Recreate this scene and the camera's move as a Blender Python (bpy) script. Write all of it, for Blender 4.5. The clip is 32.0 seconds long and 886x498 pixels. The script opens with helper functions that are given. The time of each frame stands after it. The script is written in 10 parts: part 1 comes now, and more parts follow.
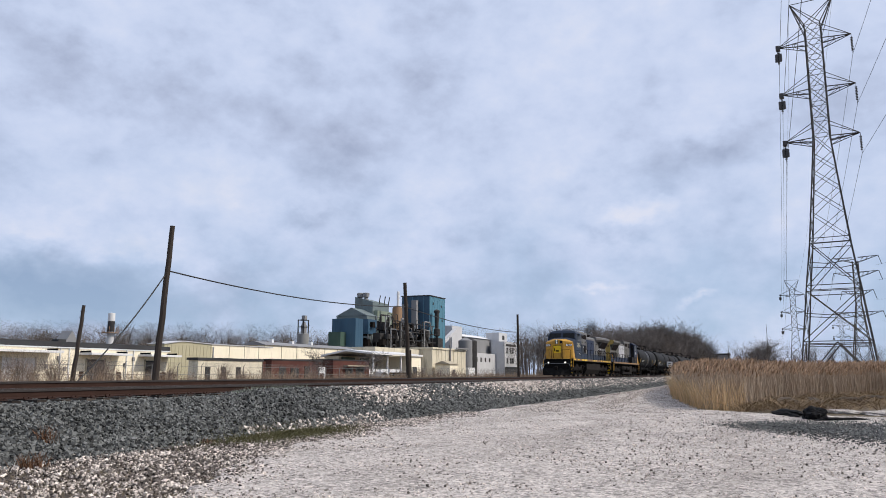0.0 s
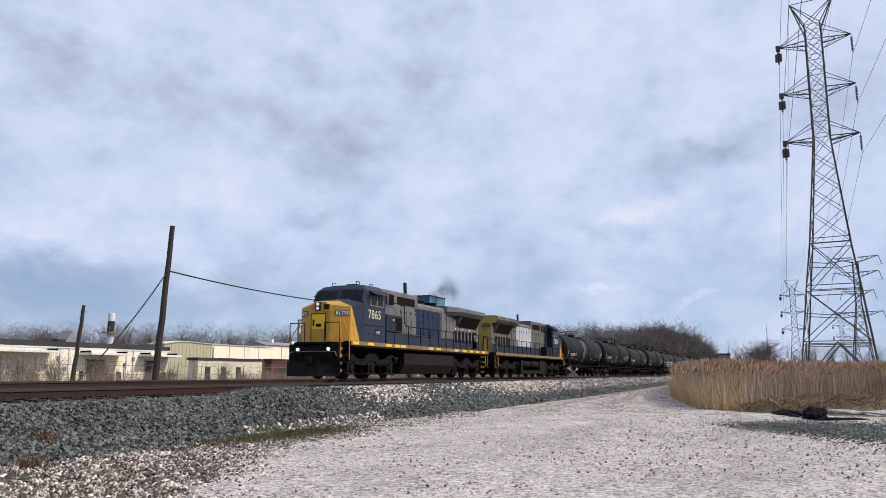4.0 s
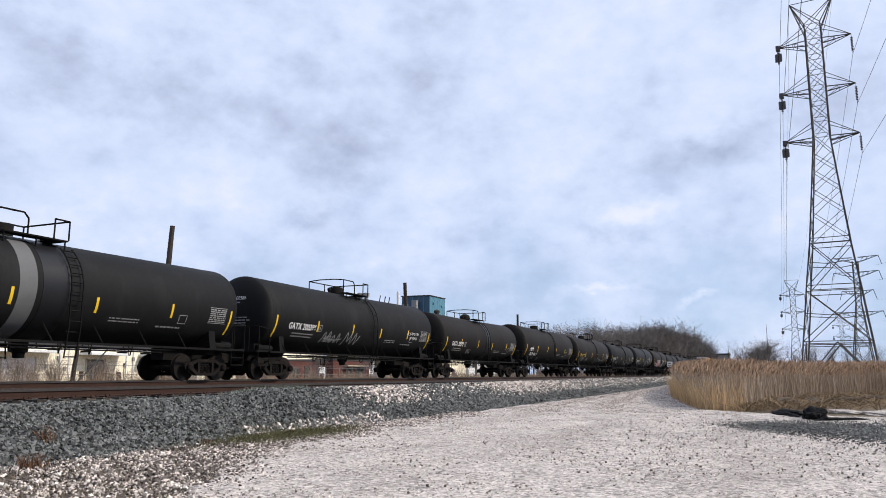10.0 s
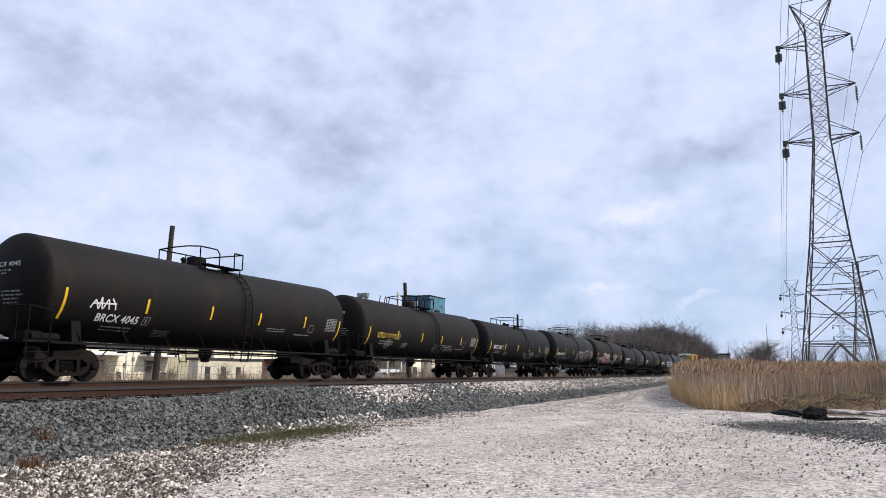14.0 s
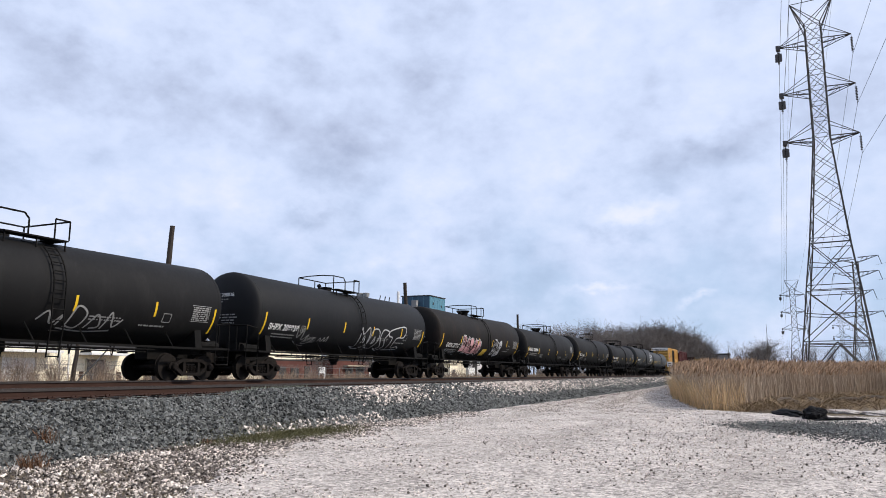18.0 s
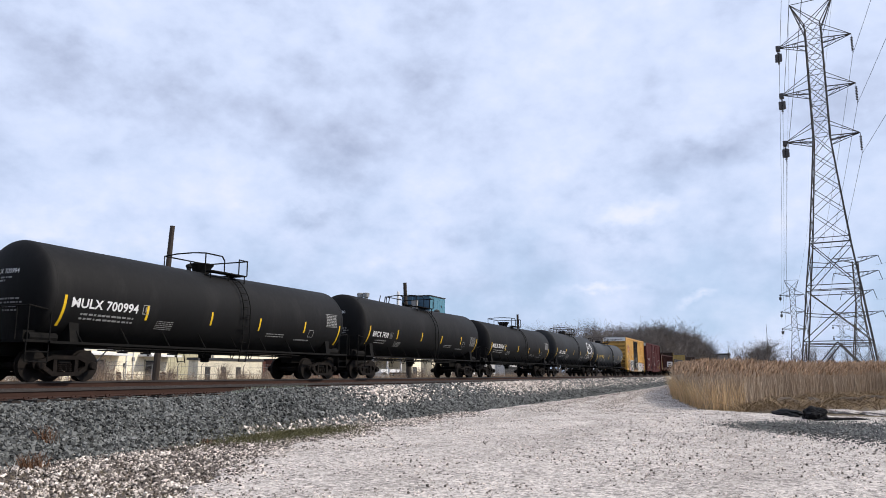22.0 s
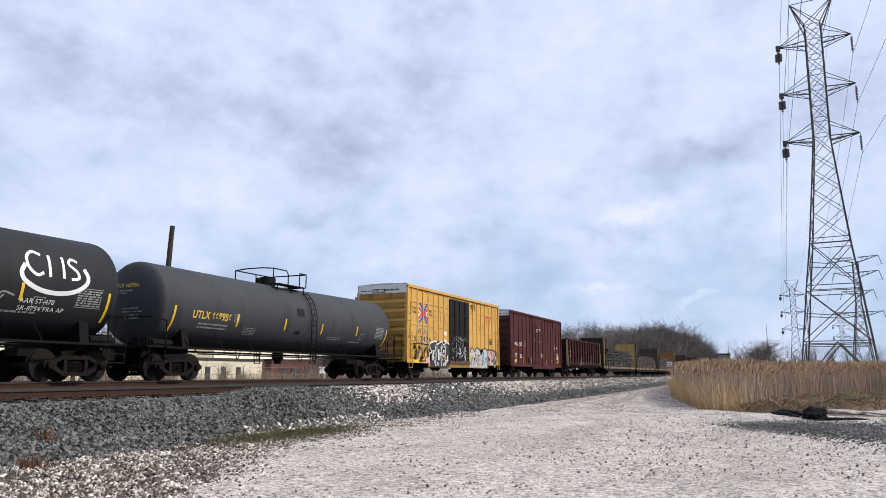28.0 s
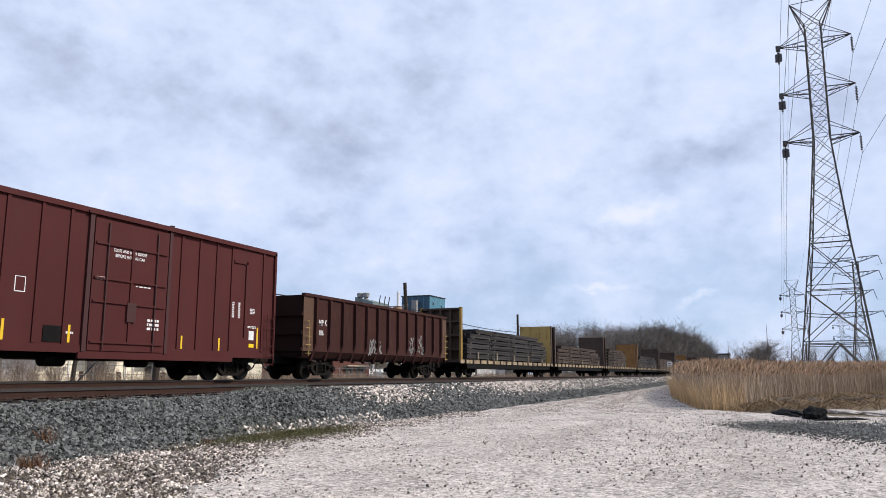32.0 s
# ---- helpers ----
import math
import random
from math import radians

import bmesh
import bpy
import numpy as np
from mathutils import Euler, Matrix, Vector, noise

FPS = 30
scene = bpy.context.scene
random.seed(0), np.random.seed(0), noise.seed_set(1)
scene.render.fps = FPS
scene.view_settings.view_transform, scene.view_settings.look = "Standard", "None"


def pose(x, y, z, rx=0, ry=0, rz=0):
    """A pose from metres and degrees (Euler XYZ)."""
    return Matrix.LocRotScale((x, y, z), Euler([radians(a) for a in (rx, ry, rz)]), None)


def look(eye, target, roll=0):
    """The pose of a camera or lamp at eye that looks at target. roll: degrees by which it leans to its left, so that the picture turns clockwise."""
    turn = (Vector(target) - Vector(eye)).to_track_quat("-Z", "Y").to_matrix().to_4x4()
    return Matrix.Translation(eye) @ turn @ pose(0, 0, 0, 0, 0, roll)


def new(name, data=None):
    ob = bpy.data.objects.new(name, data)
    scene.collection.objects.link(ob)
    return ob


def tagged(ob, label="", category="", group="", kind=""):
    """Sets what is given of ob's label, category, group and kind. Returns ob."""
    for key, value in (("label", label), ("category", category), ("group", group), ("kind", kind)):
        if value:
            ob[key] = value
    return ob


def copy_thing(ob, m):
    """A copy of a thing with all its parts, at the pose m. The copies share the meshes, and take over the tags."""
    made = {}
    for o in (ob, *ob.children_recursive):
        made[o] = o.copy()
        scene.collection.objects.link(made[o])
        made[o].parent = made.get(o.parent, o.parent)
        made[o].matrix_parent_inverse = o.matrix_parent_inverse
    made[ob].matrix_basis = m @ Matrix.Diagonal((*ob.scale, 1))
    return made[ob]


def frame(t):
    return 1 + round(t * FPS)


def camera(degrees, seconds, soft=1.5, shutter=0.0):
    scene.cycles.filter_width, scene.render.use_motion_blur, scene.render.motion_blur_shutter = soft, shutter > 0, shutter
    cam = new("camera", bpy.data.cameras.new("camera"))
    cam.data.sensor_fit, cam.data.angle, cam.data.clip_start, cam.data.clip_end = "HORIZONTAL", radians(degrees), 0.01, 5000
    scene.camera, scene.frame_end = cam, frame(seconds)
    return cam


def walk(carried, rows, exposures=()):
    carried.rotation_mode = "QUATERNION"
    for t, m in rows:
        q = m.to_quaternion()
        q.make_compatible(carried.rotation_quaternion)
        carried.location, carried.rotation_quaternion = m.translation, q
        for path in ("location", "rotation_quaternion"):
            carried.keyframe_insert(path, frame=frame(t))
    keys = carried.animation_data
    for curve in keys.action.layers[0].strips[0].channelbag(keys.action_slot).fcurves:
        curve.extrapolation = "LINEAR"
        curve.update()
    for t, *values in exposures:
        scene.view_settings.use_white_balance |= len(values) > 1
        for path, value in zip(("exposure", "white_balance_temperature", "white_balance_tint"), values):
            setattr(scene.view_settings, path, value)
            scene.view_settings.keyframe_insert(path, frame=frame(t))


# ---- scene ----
# World: x along the track (the train runs towards -x), y away from the camera, z = 0 at the rail heads.
cam = camera(60.78, 32.0, soft=0.9)
HOLD = pose(0, -19.853, 0.206, 99.428, 0, -66.511)
walk(cam, [(0, HOLD), (32, HOLD)], exposures=[(0, 0.0), (3, 0.02), (6, 0.18), (9, 0.22), (32, 0.22)])

SPEED, GAIN = 11.1025, 0.010074          # m/s at 20 s, m/s2


def gone(t):
    """Way of the train up to t, counted from 20 s."""
    return SPEED * (t - 20) + 0.5 * GAIN * (t - 20) ** 2


# ---- sky and sun ----
SUN_EL, SUN_AZ = radians(40), radians(286)     # azimuth counted from +x towards +y
sky = bpy.data.worlds.new("sky")
scene.world = sky
sky.use_nodes = True


def build_sky():
    nt = sky.node_tree
    nt.nodes.clear()
    N, L = nt.nodes.new, nt.links.new
    out, bg = N("ShaderNodeOutputWorld"), N("ShaderNodeBackground")
    L(bg.outputs[0], out.inputs[0])
    nish = N("ShaderNodeTexSky")
    nish.sky_type, nish.sun_disc = "NISHITA", False
    nish.sun_elevation, nish.sun_rotation = SUN_EL, math.pi / 2 - SUN_AZ
    tc, sep = N("ShaderNodeTexCoord"), N("ShaderNodeSeparateXYZ")
    L(tc.outputs["Generated"], sep.inputs[0])

    def m(op, a, b=None, clamp=False):
        n = N("ShaderNodeMath")
        n.operation, n.use_clamp = op, clamp
        for i, v in enumerate((a, b)):
            if v is None:
                continue
            if isinstance(v, (int, float)):
                n.inputs[i].default_value = v
            else:
                L(v, n.inputs[i])
        return n.outputs[0]

    # directions seen from the ground: sideways and up, broken up by a coarse and a fine noise
    side = N("ShaderNodeVectorMath")
    side.operation, side.inputs[1].default_value = "DOT_PRODUCT", (0.3986, -0.9171, 0)
    L(tc.outputs["Generated"], side.inputs[0])
    flat = N("ShaderNodeVectorMath")
    flat.operation, flat.inputs[1].default_value = "MULTIPLY", (1, 1, 1.5)
    L(tc.outputs["Generated"], flat.inputs[0])

    def cloud(scale, detail, rough, shift, out=0):
        mp, n = N("ShaderNodeMapping"), N("ShaderNodeTexNoise")
        mp.inputs["Location"].default_value = shift
        L(flat.outputs[0], mp.inputs[0])
        L(mp.outputs[0], n.inputs["Vector"])
        for k, v in (("Scale", scale), ("Detail", detail), ("Roughness", rough)):
            n.inputs[k].default_value = v
        return n.outputs[out]

    def vec(op, a, b):
        n = N("ShaderNodeVectorMath")
        n.operation = op
        for i, v in enumerate((a, b)):
            if isinstance(v, tuple):
                n.inputs[i].default_value = v
            else:
                L(v, n.inputs[i])
        return n.outputs[0]

    comb = N("ShaderNodeCombineXYZ")
    L(side.outputs["Value"], comb.inputs[0])
    L(sep.outputs[2], comb.inputs[1])
    bent = comb.outputs[0]
    for scale, size, shift in ((6.0, 0.13, (1.7, 4.2, 0.6)), (22.0, 0.05, (6.1, 0.3, 2.2))):
        bent = vec("ADD", bent, vec("MULTIPLY", vec("SUBTRACT", cloud(scale, 5, 0.6, shift, 1), (0.5, 0.5, 0.5)), (size, size * 0.8, 0)))

    def banks(rows, start):
        """Cloud banks: place sideways and up, half length, half height, tilt, how much lighter or darker."""
        for u, v, a, b, tilt, k in rows:
            mp, gr, ad = N("ShaderNodeMapping"), N("ShaderNodeTexGradient"), N("ShaderNodeMath")
            mp.vector_type, gr.gradient_type, ad.operation = "TEXTURE", "SPHERICAL", "MULTIPLY_ADD"
            mp.inputs["Location"].default_value = (u, v, 0)
            mp.inputs["Rotation"].default_value = (0, 0, radians(tilt))
            mp.inputs["Scale"].default_value = (a, b, 1)
            L(bent, mp.inputs[0])
            L(mp.outputs[0], gr.inputs[0])
            L(gr.outputs["Fac"], ad.inputs[0])
            ad.inputs[1].default_value = k
            L(start, ad.inputs[2])
            start = ad.outputs[0]
        return start

    def ramp(v, stops):
        r = N("ShaderNodeValToRGB")
        r.color_ramp.interpolation = "B_SPLINE"
        e = r.color_ramp.elements
        while len(e) < len(stops):
            e.new(0.5)
        for k, (p, c) in zip(e, stops):
            k.position, k.color = p, (*c, 1)
        L(v, r.inputs[0])
        return r.outputs[0]

    def mix(f, a, b):
        n = N("ShaderNodeMix")
        n.data_type = "RGBA"
        L(f, n.inputs[0])
        L(a, n.inputs[6])
        L(b, n.inputs[7])
        return n.outputs[2]

    grey_banks = [(-0.428, 0.367, 0.112, 0.071, 0, -0.19), (-0.335, 0.333, 0.15, 0.06, 0, -0.15), (-0.167, 0.406, 0.082, 0.06, 0, -0.16), (0.004, 0.409, 0.097, 0.075, 0, -0.15), (-0.192, 0.306, 0.142, 0.067, 0, -0.17), (-0.032, 0.35, 0.082, 0.052, 0, -0.09), (-0.179, 0.204, 0.045, 0.019, 0, -0.19), (0.351, 0.279, 0.172, 0.052, 20, -0.21), (0.233, 0.181, 0.09, 0.019, 0, -0.16), (-0.46, 0.103, 0.314, 0.06, -6, -0.58), (0.108, 0.243, 0.165, 0.045, 12, -0.07), (-0.106, 0.265, 0.09, 0.037, 0, -0.07), (0.057, 0.113, 0.194, 0.034, 0, -0.09)]
    bright_banks = [(0.162, 0.391, 0.314, 0.172, 0, 0.11), (0.24, 0.199, 0.056, 0.024, 0, 0.24), (0.349, 0.312, 0.105, 0.03, 0, 0.14), (-0.07, 0.146, 0.112, 0.045, 0, 0.15), (-0.413, 0.404, 0.067, 0.037, 0, 0.14), (-0.445, 0.164, 0.165, 0.037, 0, 0.15), (0.322, 0.091, 0.031, 0.01, 0, 0.32), (0.195, 0.111, 0.067, 0.009, 0, 0.21), (-0.289, 0.224, 0.172, 0.045, 0, 0.06), (-0.018, 0.205, 0.067, 0.027, 0, 0.13), (0.439, 0.22, 0.15, 0.052, 0, 0.07)]
    tone = m("ADD", m("MULTIPLY", cloud(8.5, 6, 0.56, (3.1, 1.7, 0.4)), 0.72), m("MULTIPLY", cloud(26.0, 5, 0.55, (0.4, 5.2, 1.1)), 0.36))
    tone = banks(bright_banks, banks(grey_banks, m("ADD", tone, 0.015)))
    deck = ramp(tone, [(0.05, (0.25, 0.31, 0.48)), (0.28, (0.42, 0.48, 0.65)), (0.45, (0.545, 0.63, 0.84)), (0.58, (0.62, 0.71, 0.93)), (0.74, (0.69, 0.76, 0.95)), (0.95, (0.82, 0.83, 0.93))])
    # thinner cloud low down lets the blue of the clear sky through
    blue = N("ShaderNodeMix")
    blue.data_type = "RGBA"
    blue.inputs[0].default_value = 0.8
    sc = N("ShaderNodeVectorMath")
    sc.operation = "SCALE"
    sc.inputs[3].default_value = 0.10
    L(nish.outputs[0], sc.inputs[0])
    L(sc.outputs[0], blue.inputs[6])
    blue.inputs[7].default_value = (0.40, 0.57, 0.82, 1)
    low = N("ShaderNodeMapRange")
    low.inputs[1].default_value, low.inputs[2].default_value = 0.30, 0.04
    low.inputs[3].default_value, low.inputs[4].default_value = 0.0, 0.75
    L(sep.outputs[2], low.inputs[0])
    gaps = N("ShaderNodeMapRange")
    gaps.inputs[1].default_value, gaps.inputs[2].default_value = 0.72, 0.46
    L(m("ADD", m("MULTIPLY", tone, 0.5), m("MULTIPLY", cloud(9.0, 6, 0.55, (7.7, 2.3, 0.9)), 0.6)), gaps.inputs[0])
    L(mix(m("MULTIPLY", low.outputs[0], gaps.outputs[0]), deck, blue.outputs[2]), bg.inputs[0])
    bg.inputs[1].default_value = 0.94


build_sky()
sun = new("sun", bpy.data.lights.new("sun", "SUN"))
sun.data.energy, sun.data.angle, sun.data.color = 3.6, radians(4), (1.0, 0.92, 0.82)
sun.matrix_world = look((0, 0, 0), (-math.cos(SUN_EL) * math.cos(SUN_AZ), -math.cos(SUN_EL) * math.sin(SUN_AZ), -math.sin(SUN_EL)))

# ---- materials ----


def stuff_mat(name, dark, light, rough=0.7, metal=0.0, grain=12.0, blotch=0.7, bump=0.15, spread=0.5, random_by="", stain=None, stain_amount=0.3, spec=0.4, depth=0.02, streak=1.0):
    """A procedural surface: two tones mixed by a large and a small noise, relief, an optional stain colour."""
    mt = bpy.data.materials.new(name)
    mt.use_nodes = True
    nt = mt.node_tree
    N, L = nt.nodes.new, nt.links.new
    b = nt.nodes["Principled BSDF"]
    tc = N("ShaderNodeTexCoord")
    vec = tc.outputs["Object"]
    if streak != 1.0:
        mp = N("ShaderNodeMapping")
        mp.inputs["Scale"].default_value = (1, 1, 1 / streak)
        L(vec, mp.inputs[0])
        vec = mp.outputs[0]

    def nz(scale, detail, rgh=0.6):
        n = N("ShaderNodeTexNoise")
        n.inputs["Scale"].default_value, n.inputs["Detail"].default_value, n.inputs["Roughness"].default_value = scale, detail, rgh
        L(vec, n.inputs["Vector"])
        return n.outputs[0]

    big, small = nz(blotch, 5), nz(grain, 7, 0.7)
    add = N("ShaderNodeMath")
    add.operation = "MULTIPLY_ADD"
    add.inputs[1].default_value = 0.55
    L(big, add.inputs[0])
    mul = N("ShaderNodeMath")
    mul.operation, mul.inputs[1].default_value = "MULTIPLY", 0.45
    L(small, mul.inputs[0])
    L(mul.outputs[0], add.inputs[2])
    val = add.outputs[0]
    if random_by:
        src = N("ShaderNodeNewGeometry").outputs["Random Per Island"] if random_by == "island" else N("ShaderNodeObjectInfo").outputs["Random"]
        k = N("ShaderNodeMath")
        k.operation, k.inputs[1].default_value = "MULTIPLY_ADD", 0.5
        L(src, k.inputs[0])
        s2 = N("ShaderNodeMath")
        s2.operation, s2.inputs[1].default_value = "MULTIPLY", 0.5
        L(val, s2.inputs[0])
        L(s2.outputs[0], k.inputs[2])
        val = k.outputs[0]
    r = N("ShaderNodeMapRange")
    r.inputs[1].default_value, r.inputs[2].default_value = 0.5 - spread / 2, 0.5 + spread / 2
    L(val, r.inputs[0])
    mx = N("ShaderNodeMix")
    mx.data_type = "RGBA"
    L(r.outputs[0], mx.inputs[0])
    mx.inputs[6].default_value, mx.inputs[7].default_value = (*dark, 1), (*light, 1)
    col = mx.outputs[2]
    if stain:
        sr = N("ShaderNodeMapRange")
        sr.inputs[1].default_value, sr.inputs[2].default_value, sr.inputs[4].default_value = 0.52, 0.70, stain_amount * 2
        L(nz(blotch * 2.3, 8, 0.72), sr.inputs[0])
        m2 = N("ShaderNodeMix")
        m2.data_type = "RGBA"
        L(sr.outputs[0], m2.inputs[0])
        L(col, m2.inputs[6])
        m2.inputs[7].default_value = (*stain, 1)
        col = m2.outputs[2]
    L(col, b.inputs["Base Color"])
    rr = N("ShaderNodeMapRange")
    rr.inputs[3].default_value, rr.inputs[4].default_value = max(0.05, rough - 0.12), min(1, rough + 0.12)
    L(small, rr.inputs[0])
    L(rr.outputs[0], b.inputs["Roughness"])
    b.inputs["Metallic"].default_value = metal
    b.inputs["Specular IOR Level"].default_value = spec
    if bump:
        bp = N("ShaderNodeBump")
        bp.inputs["Strength"].default_value, bp.inputs["Distance"].default_value = bump, depth
        L(small, bp.inputs["Height"])
        L(bp.outputs[0], b.inputs["Normal"])
    return mt


def glow(name, colour, power):
    mt = bpy.data.materials.new(name)
    mt.use_nodes = True
    b = mt.node_tree.nodes["Principled BSDF"]
    b.inputs["Base Color"].default_value = (*colour, 1)
    b.inputs["Emission Color"].default_value = (*colour, 1)
    b.inputs["Emission Strength"].default_value = power
    return mt


M = {}
M["tank_black"] = stuff_mat("tank_black", (0.0034, 0.0034, 0.0036), (0.0072, 0.0070, 0.0073), 0.72, grain=9, blotch=0.5, bump=0.06, stain=(0.0155, 0.0148, 0.0145), stain_amount=0.34, streak=3.5, spec=0.2)
M["tank_brown"] = stuff_mat("tank_brown", (0.0044, 0.0037, 0.0033), (0.0100, 0.0080, 0.0069), 0.72, grain=9, blotch=0.5, bump=0.06, stain=(0.022, 0.014, 0.010), stain_amount=0.34, streak=3.5, spec=0.2)
M["tank_grey"] = stuff_mat("tank_grey", (0.033, 0.036, 0.040), (0.052, 0.055, 0.060), 0.7, grain=9, blotch=0.5, bump=0.05, stain=(0.024, 0.024, 0.024), stain_amount=0.34, streak=3.5, spec=0.2)
M["tank_slate"] = stuff_mat("tank_slate", (0.0042, 0.0047, 0.0057), (0.0080, 0.0086, 0.0101), 0.68, grain=9, blotch=0.5, bump=0.05, stain=(0.009, 0.009, 0.009), stain_amount=0.34, streak=3.5, spec=0.22)
M["tank_mid"] = stuff_mat("tank_mid", (0.013, 0.0143, 0.0165), (0.0245, 0.0262, 0.029), 0.7, grain=9, blotch=0.5, bump=0.05, stain=(0.012, 0.012, 0.012), stain_amount=0.34, streak=3.5, spec=0.2)
M["band_grey"] = stuff_mat("band_grey", (0.075, 0.075, 0.078), (0.12, 0.12, 0.12), 0.7, grain=14, blotch=1.5, bump=0.05)
M["tank_gloss"] = stuff_mat("tank_gloss", (0.006, 0.006, 0.007), (0.011, 0.011, 0.013), 0.42, grain=9, blotch=0.5, bump=0.05, spec=0.3)
M["frame_black"] = stuff_mat("frame_black", (0.0024, 0.0022, 0.0021), (0.0068, 0.0062, 0.0057), 0.8, grain=14, blotch=1.2, bump=0.15, stain=(0.022, 0.018, 0.014), stain_amount=0.2, spec=0.15)
M["truck_iron"] = stuff_mat("truck_iron", (0.003, 0.0024, 0.0021), (0.012, 0.009, 0.0075), 0.85, grain=20, blotch=3, bump=0.2, stain=(0.045, 0.033, 0.025), stain_amount=0.2, spec=0.15)
M["wheel_iron"] = stuff_mat("wheel_iron", (0.0035, 0.0028, 0.0025), (0.015, 0.0115, 0.0095), 0.75, grain=20, blotch=3, bump=0.15, spec=0.15)
M["tread_steel"] = stuff_mat("tread_steel", (0.18, 0.17, 0.16), (0.3, 0.29, 0.28), 0.35, 0.9, grain=40, blotch=3, bump=0.05)
M["yellow_tape"] = stuff_mat("yellow_tape", (0.62, 0.38, 0.01), (0.8, 0.52, 0.02), 0.45, grain=40, blotch=5, bump=0.03)
M["white_paint"] = stuff_mat("white_paint", (0.55, 0.55, 0.55), (0.78, 0.78, 0.77), 0.6, grain=30, blotch=4, bump=0.02)
M["faded_white"] = stuff_mat("faded_white", (0.16, 0.16, 0.16), (0.34, 0.34, 0.33), 0.7, grain=30, blotch=4, bump=0.02)
M["letter_yellow"] = stuff_mat("letter_yellow", (0.55, 0.36, 0.04), (0.7, 0.48, 0.06), 0.6, grain=30, blotch=4, bump=0.02)
M["rail_rust"] = stuff_mat("rail_rust", (0.019, 0.0095, 0.007), (0.050, 0.0245, 0.017), 0.85, grain=25, blotch=2, bump=0.15, spec=0.2)
M["rail_head"] = stuff_mat("rail_head", (0.025, 0.02, 0.018), (0.06, 0.05, 0.045), 0.55, 0.3, grain=30, blotch=2, bump=0.05)
M["tie_wood"] = stuff_mat("tie_wood", (0.02, 0.015, 0.012), (0.075, 0.058, 0.046), 0.9, grain=30, blotch=3, bump=0.4, random_by="object")
M["pole_wood"] = stuff_mat("pole_wood", (0.016, 0.012, 0.0095), (0.052, 0.039, 0.031), 0.9, grain=18, blotch=2, bump=0.4, streak=8)
M["wire"] = stuff_mat("wire", (0.012, 0.012, 0.013), (0.03, 0.03, 0.03), 0.6, bump=0)
M["galv"] = stuff_mat("galv", (0.034, 0.031, 0.030), (0.078, 0.071, 0.067), 0.75, 0.1, grain=8, blotch=0.6, bump=0.05, stain=(0.11, 0.085, 0.065), stain_amount=0.2)
M["insulator"] = stuff_mat("insulator", (0.03, 0.025, 0.024), (0.07, 0.06, 0.055), 0.3, bump=0)
M["ballast_rock"] = stuff_mat("ballast_rock", (0.006, 0.0062, 0.006), (0.185, 0.189, 0.180), 0.85, grain=30, blotch=0.35, bump=0.3, random_by="island", spread=0.5, spec=0.25)
M["pale_rock"] = stuff_mat("pale_rock", (0.09, 0.074, 0.064), (0.86, 0.765, 0.68), 0.9, grain=30, blotch=0.8, bump=0.3, random_by="island", spread=0.5, spec=0.2)
M["dark_rock"] = stuff_mat("dark_rock", (0.014, 0.0115, 0.010), (0.19, 0.16, 0.14), 0.9, grain=30, blotch=0.8, bump=0.3, random_by="island", spec=0.2)


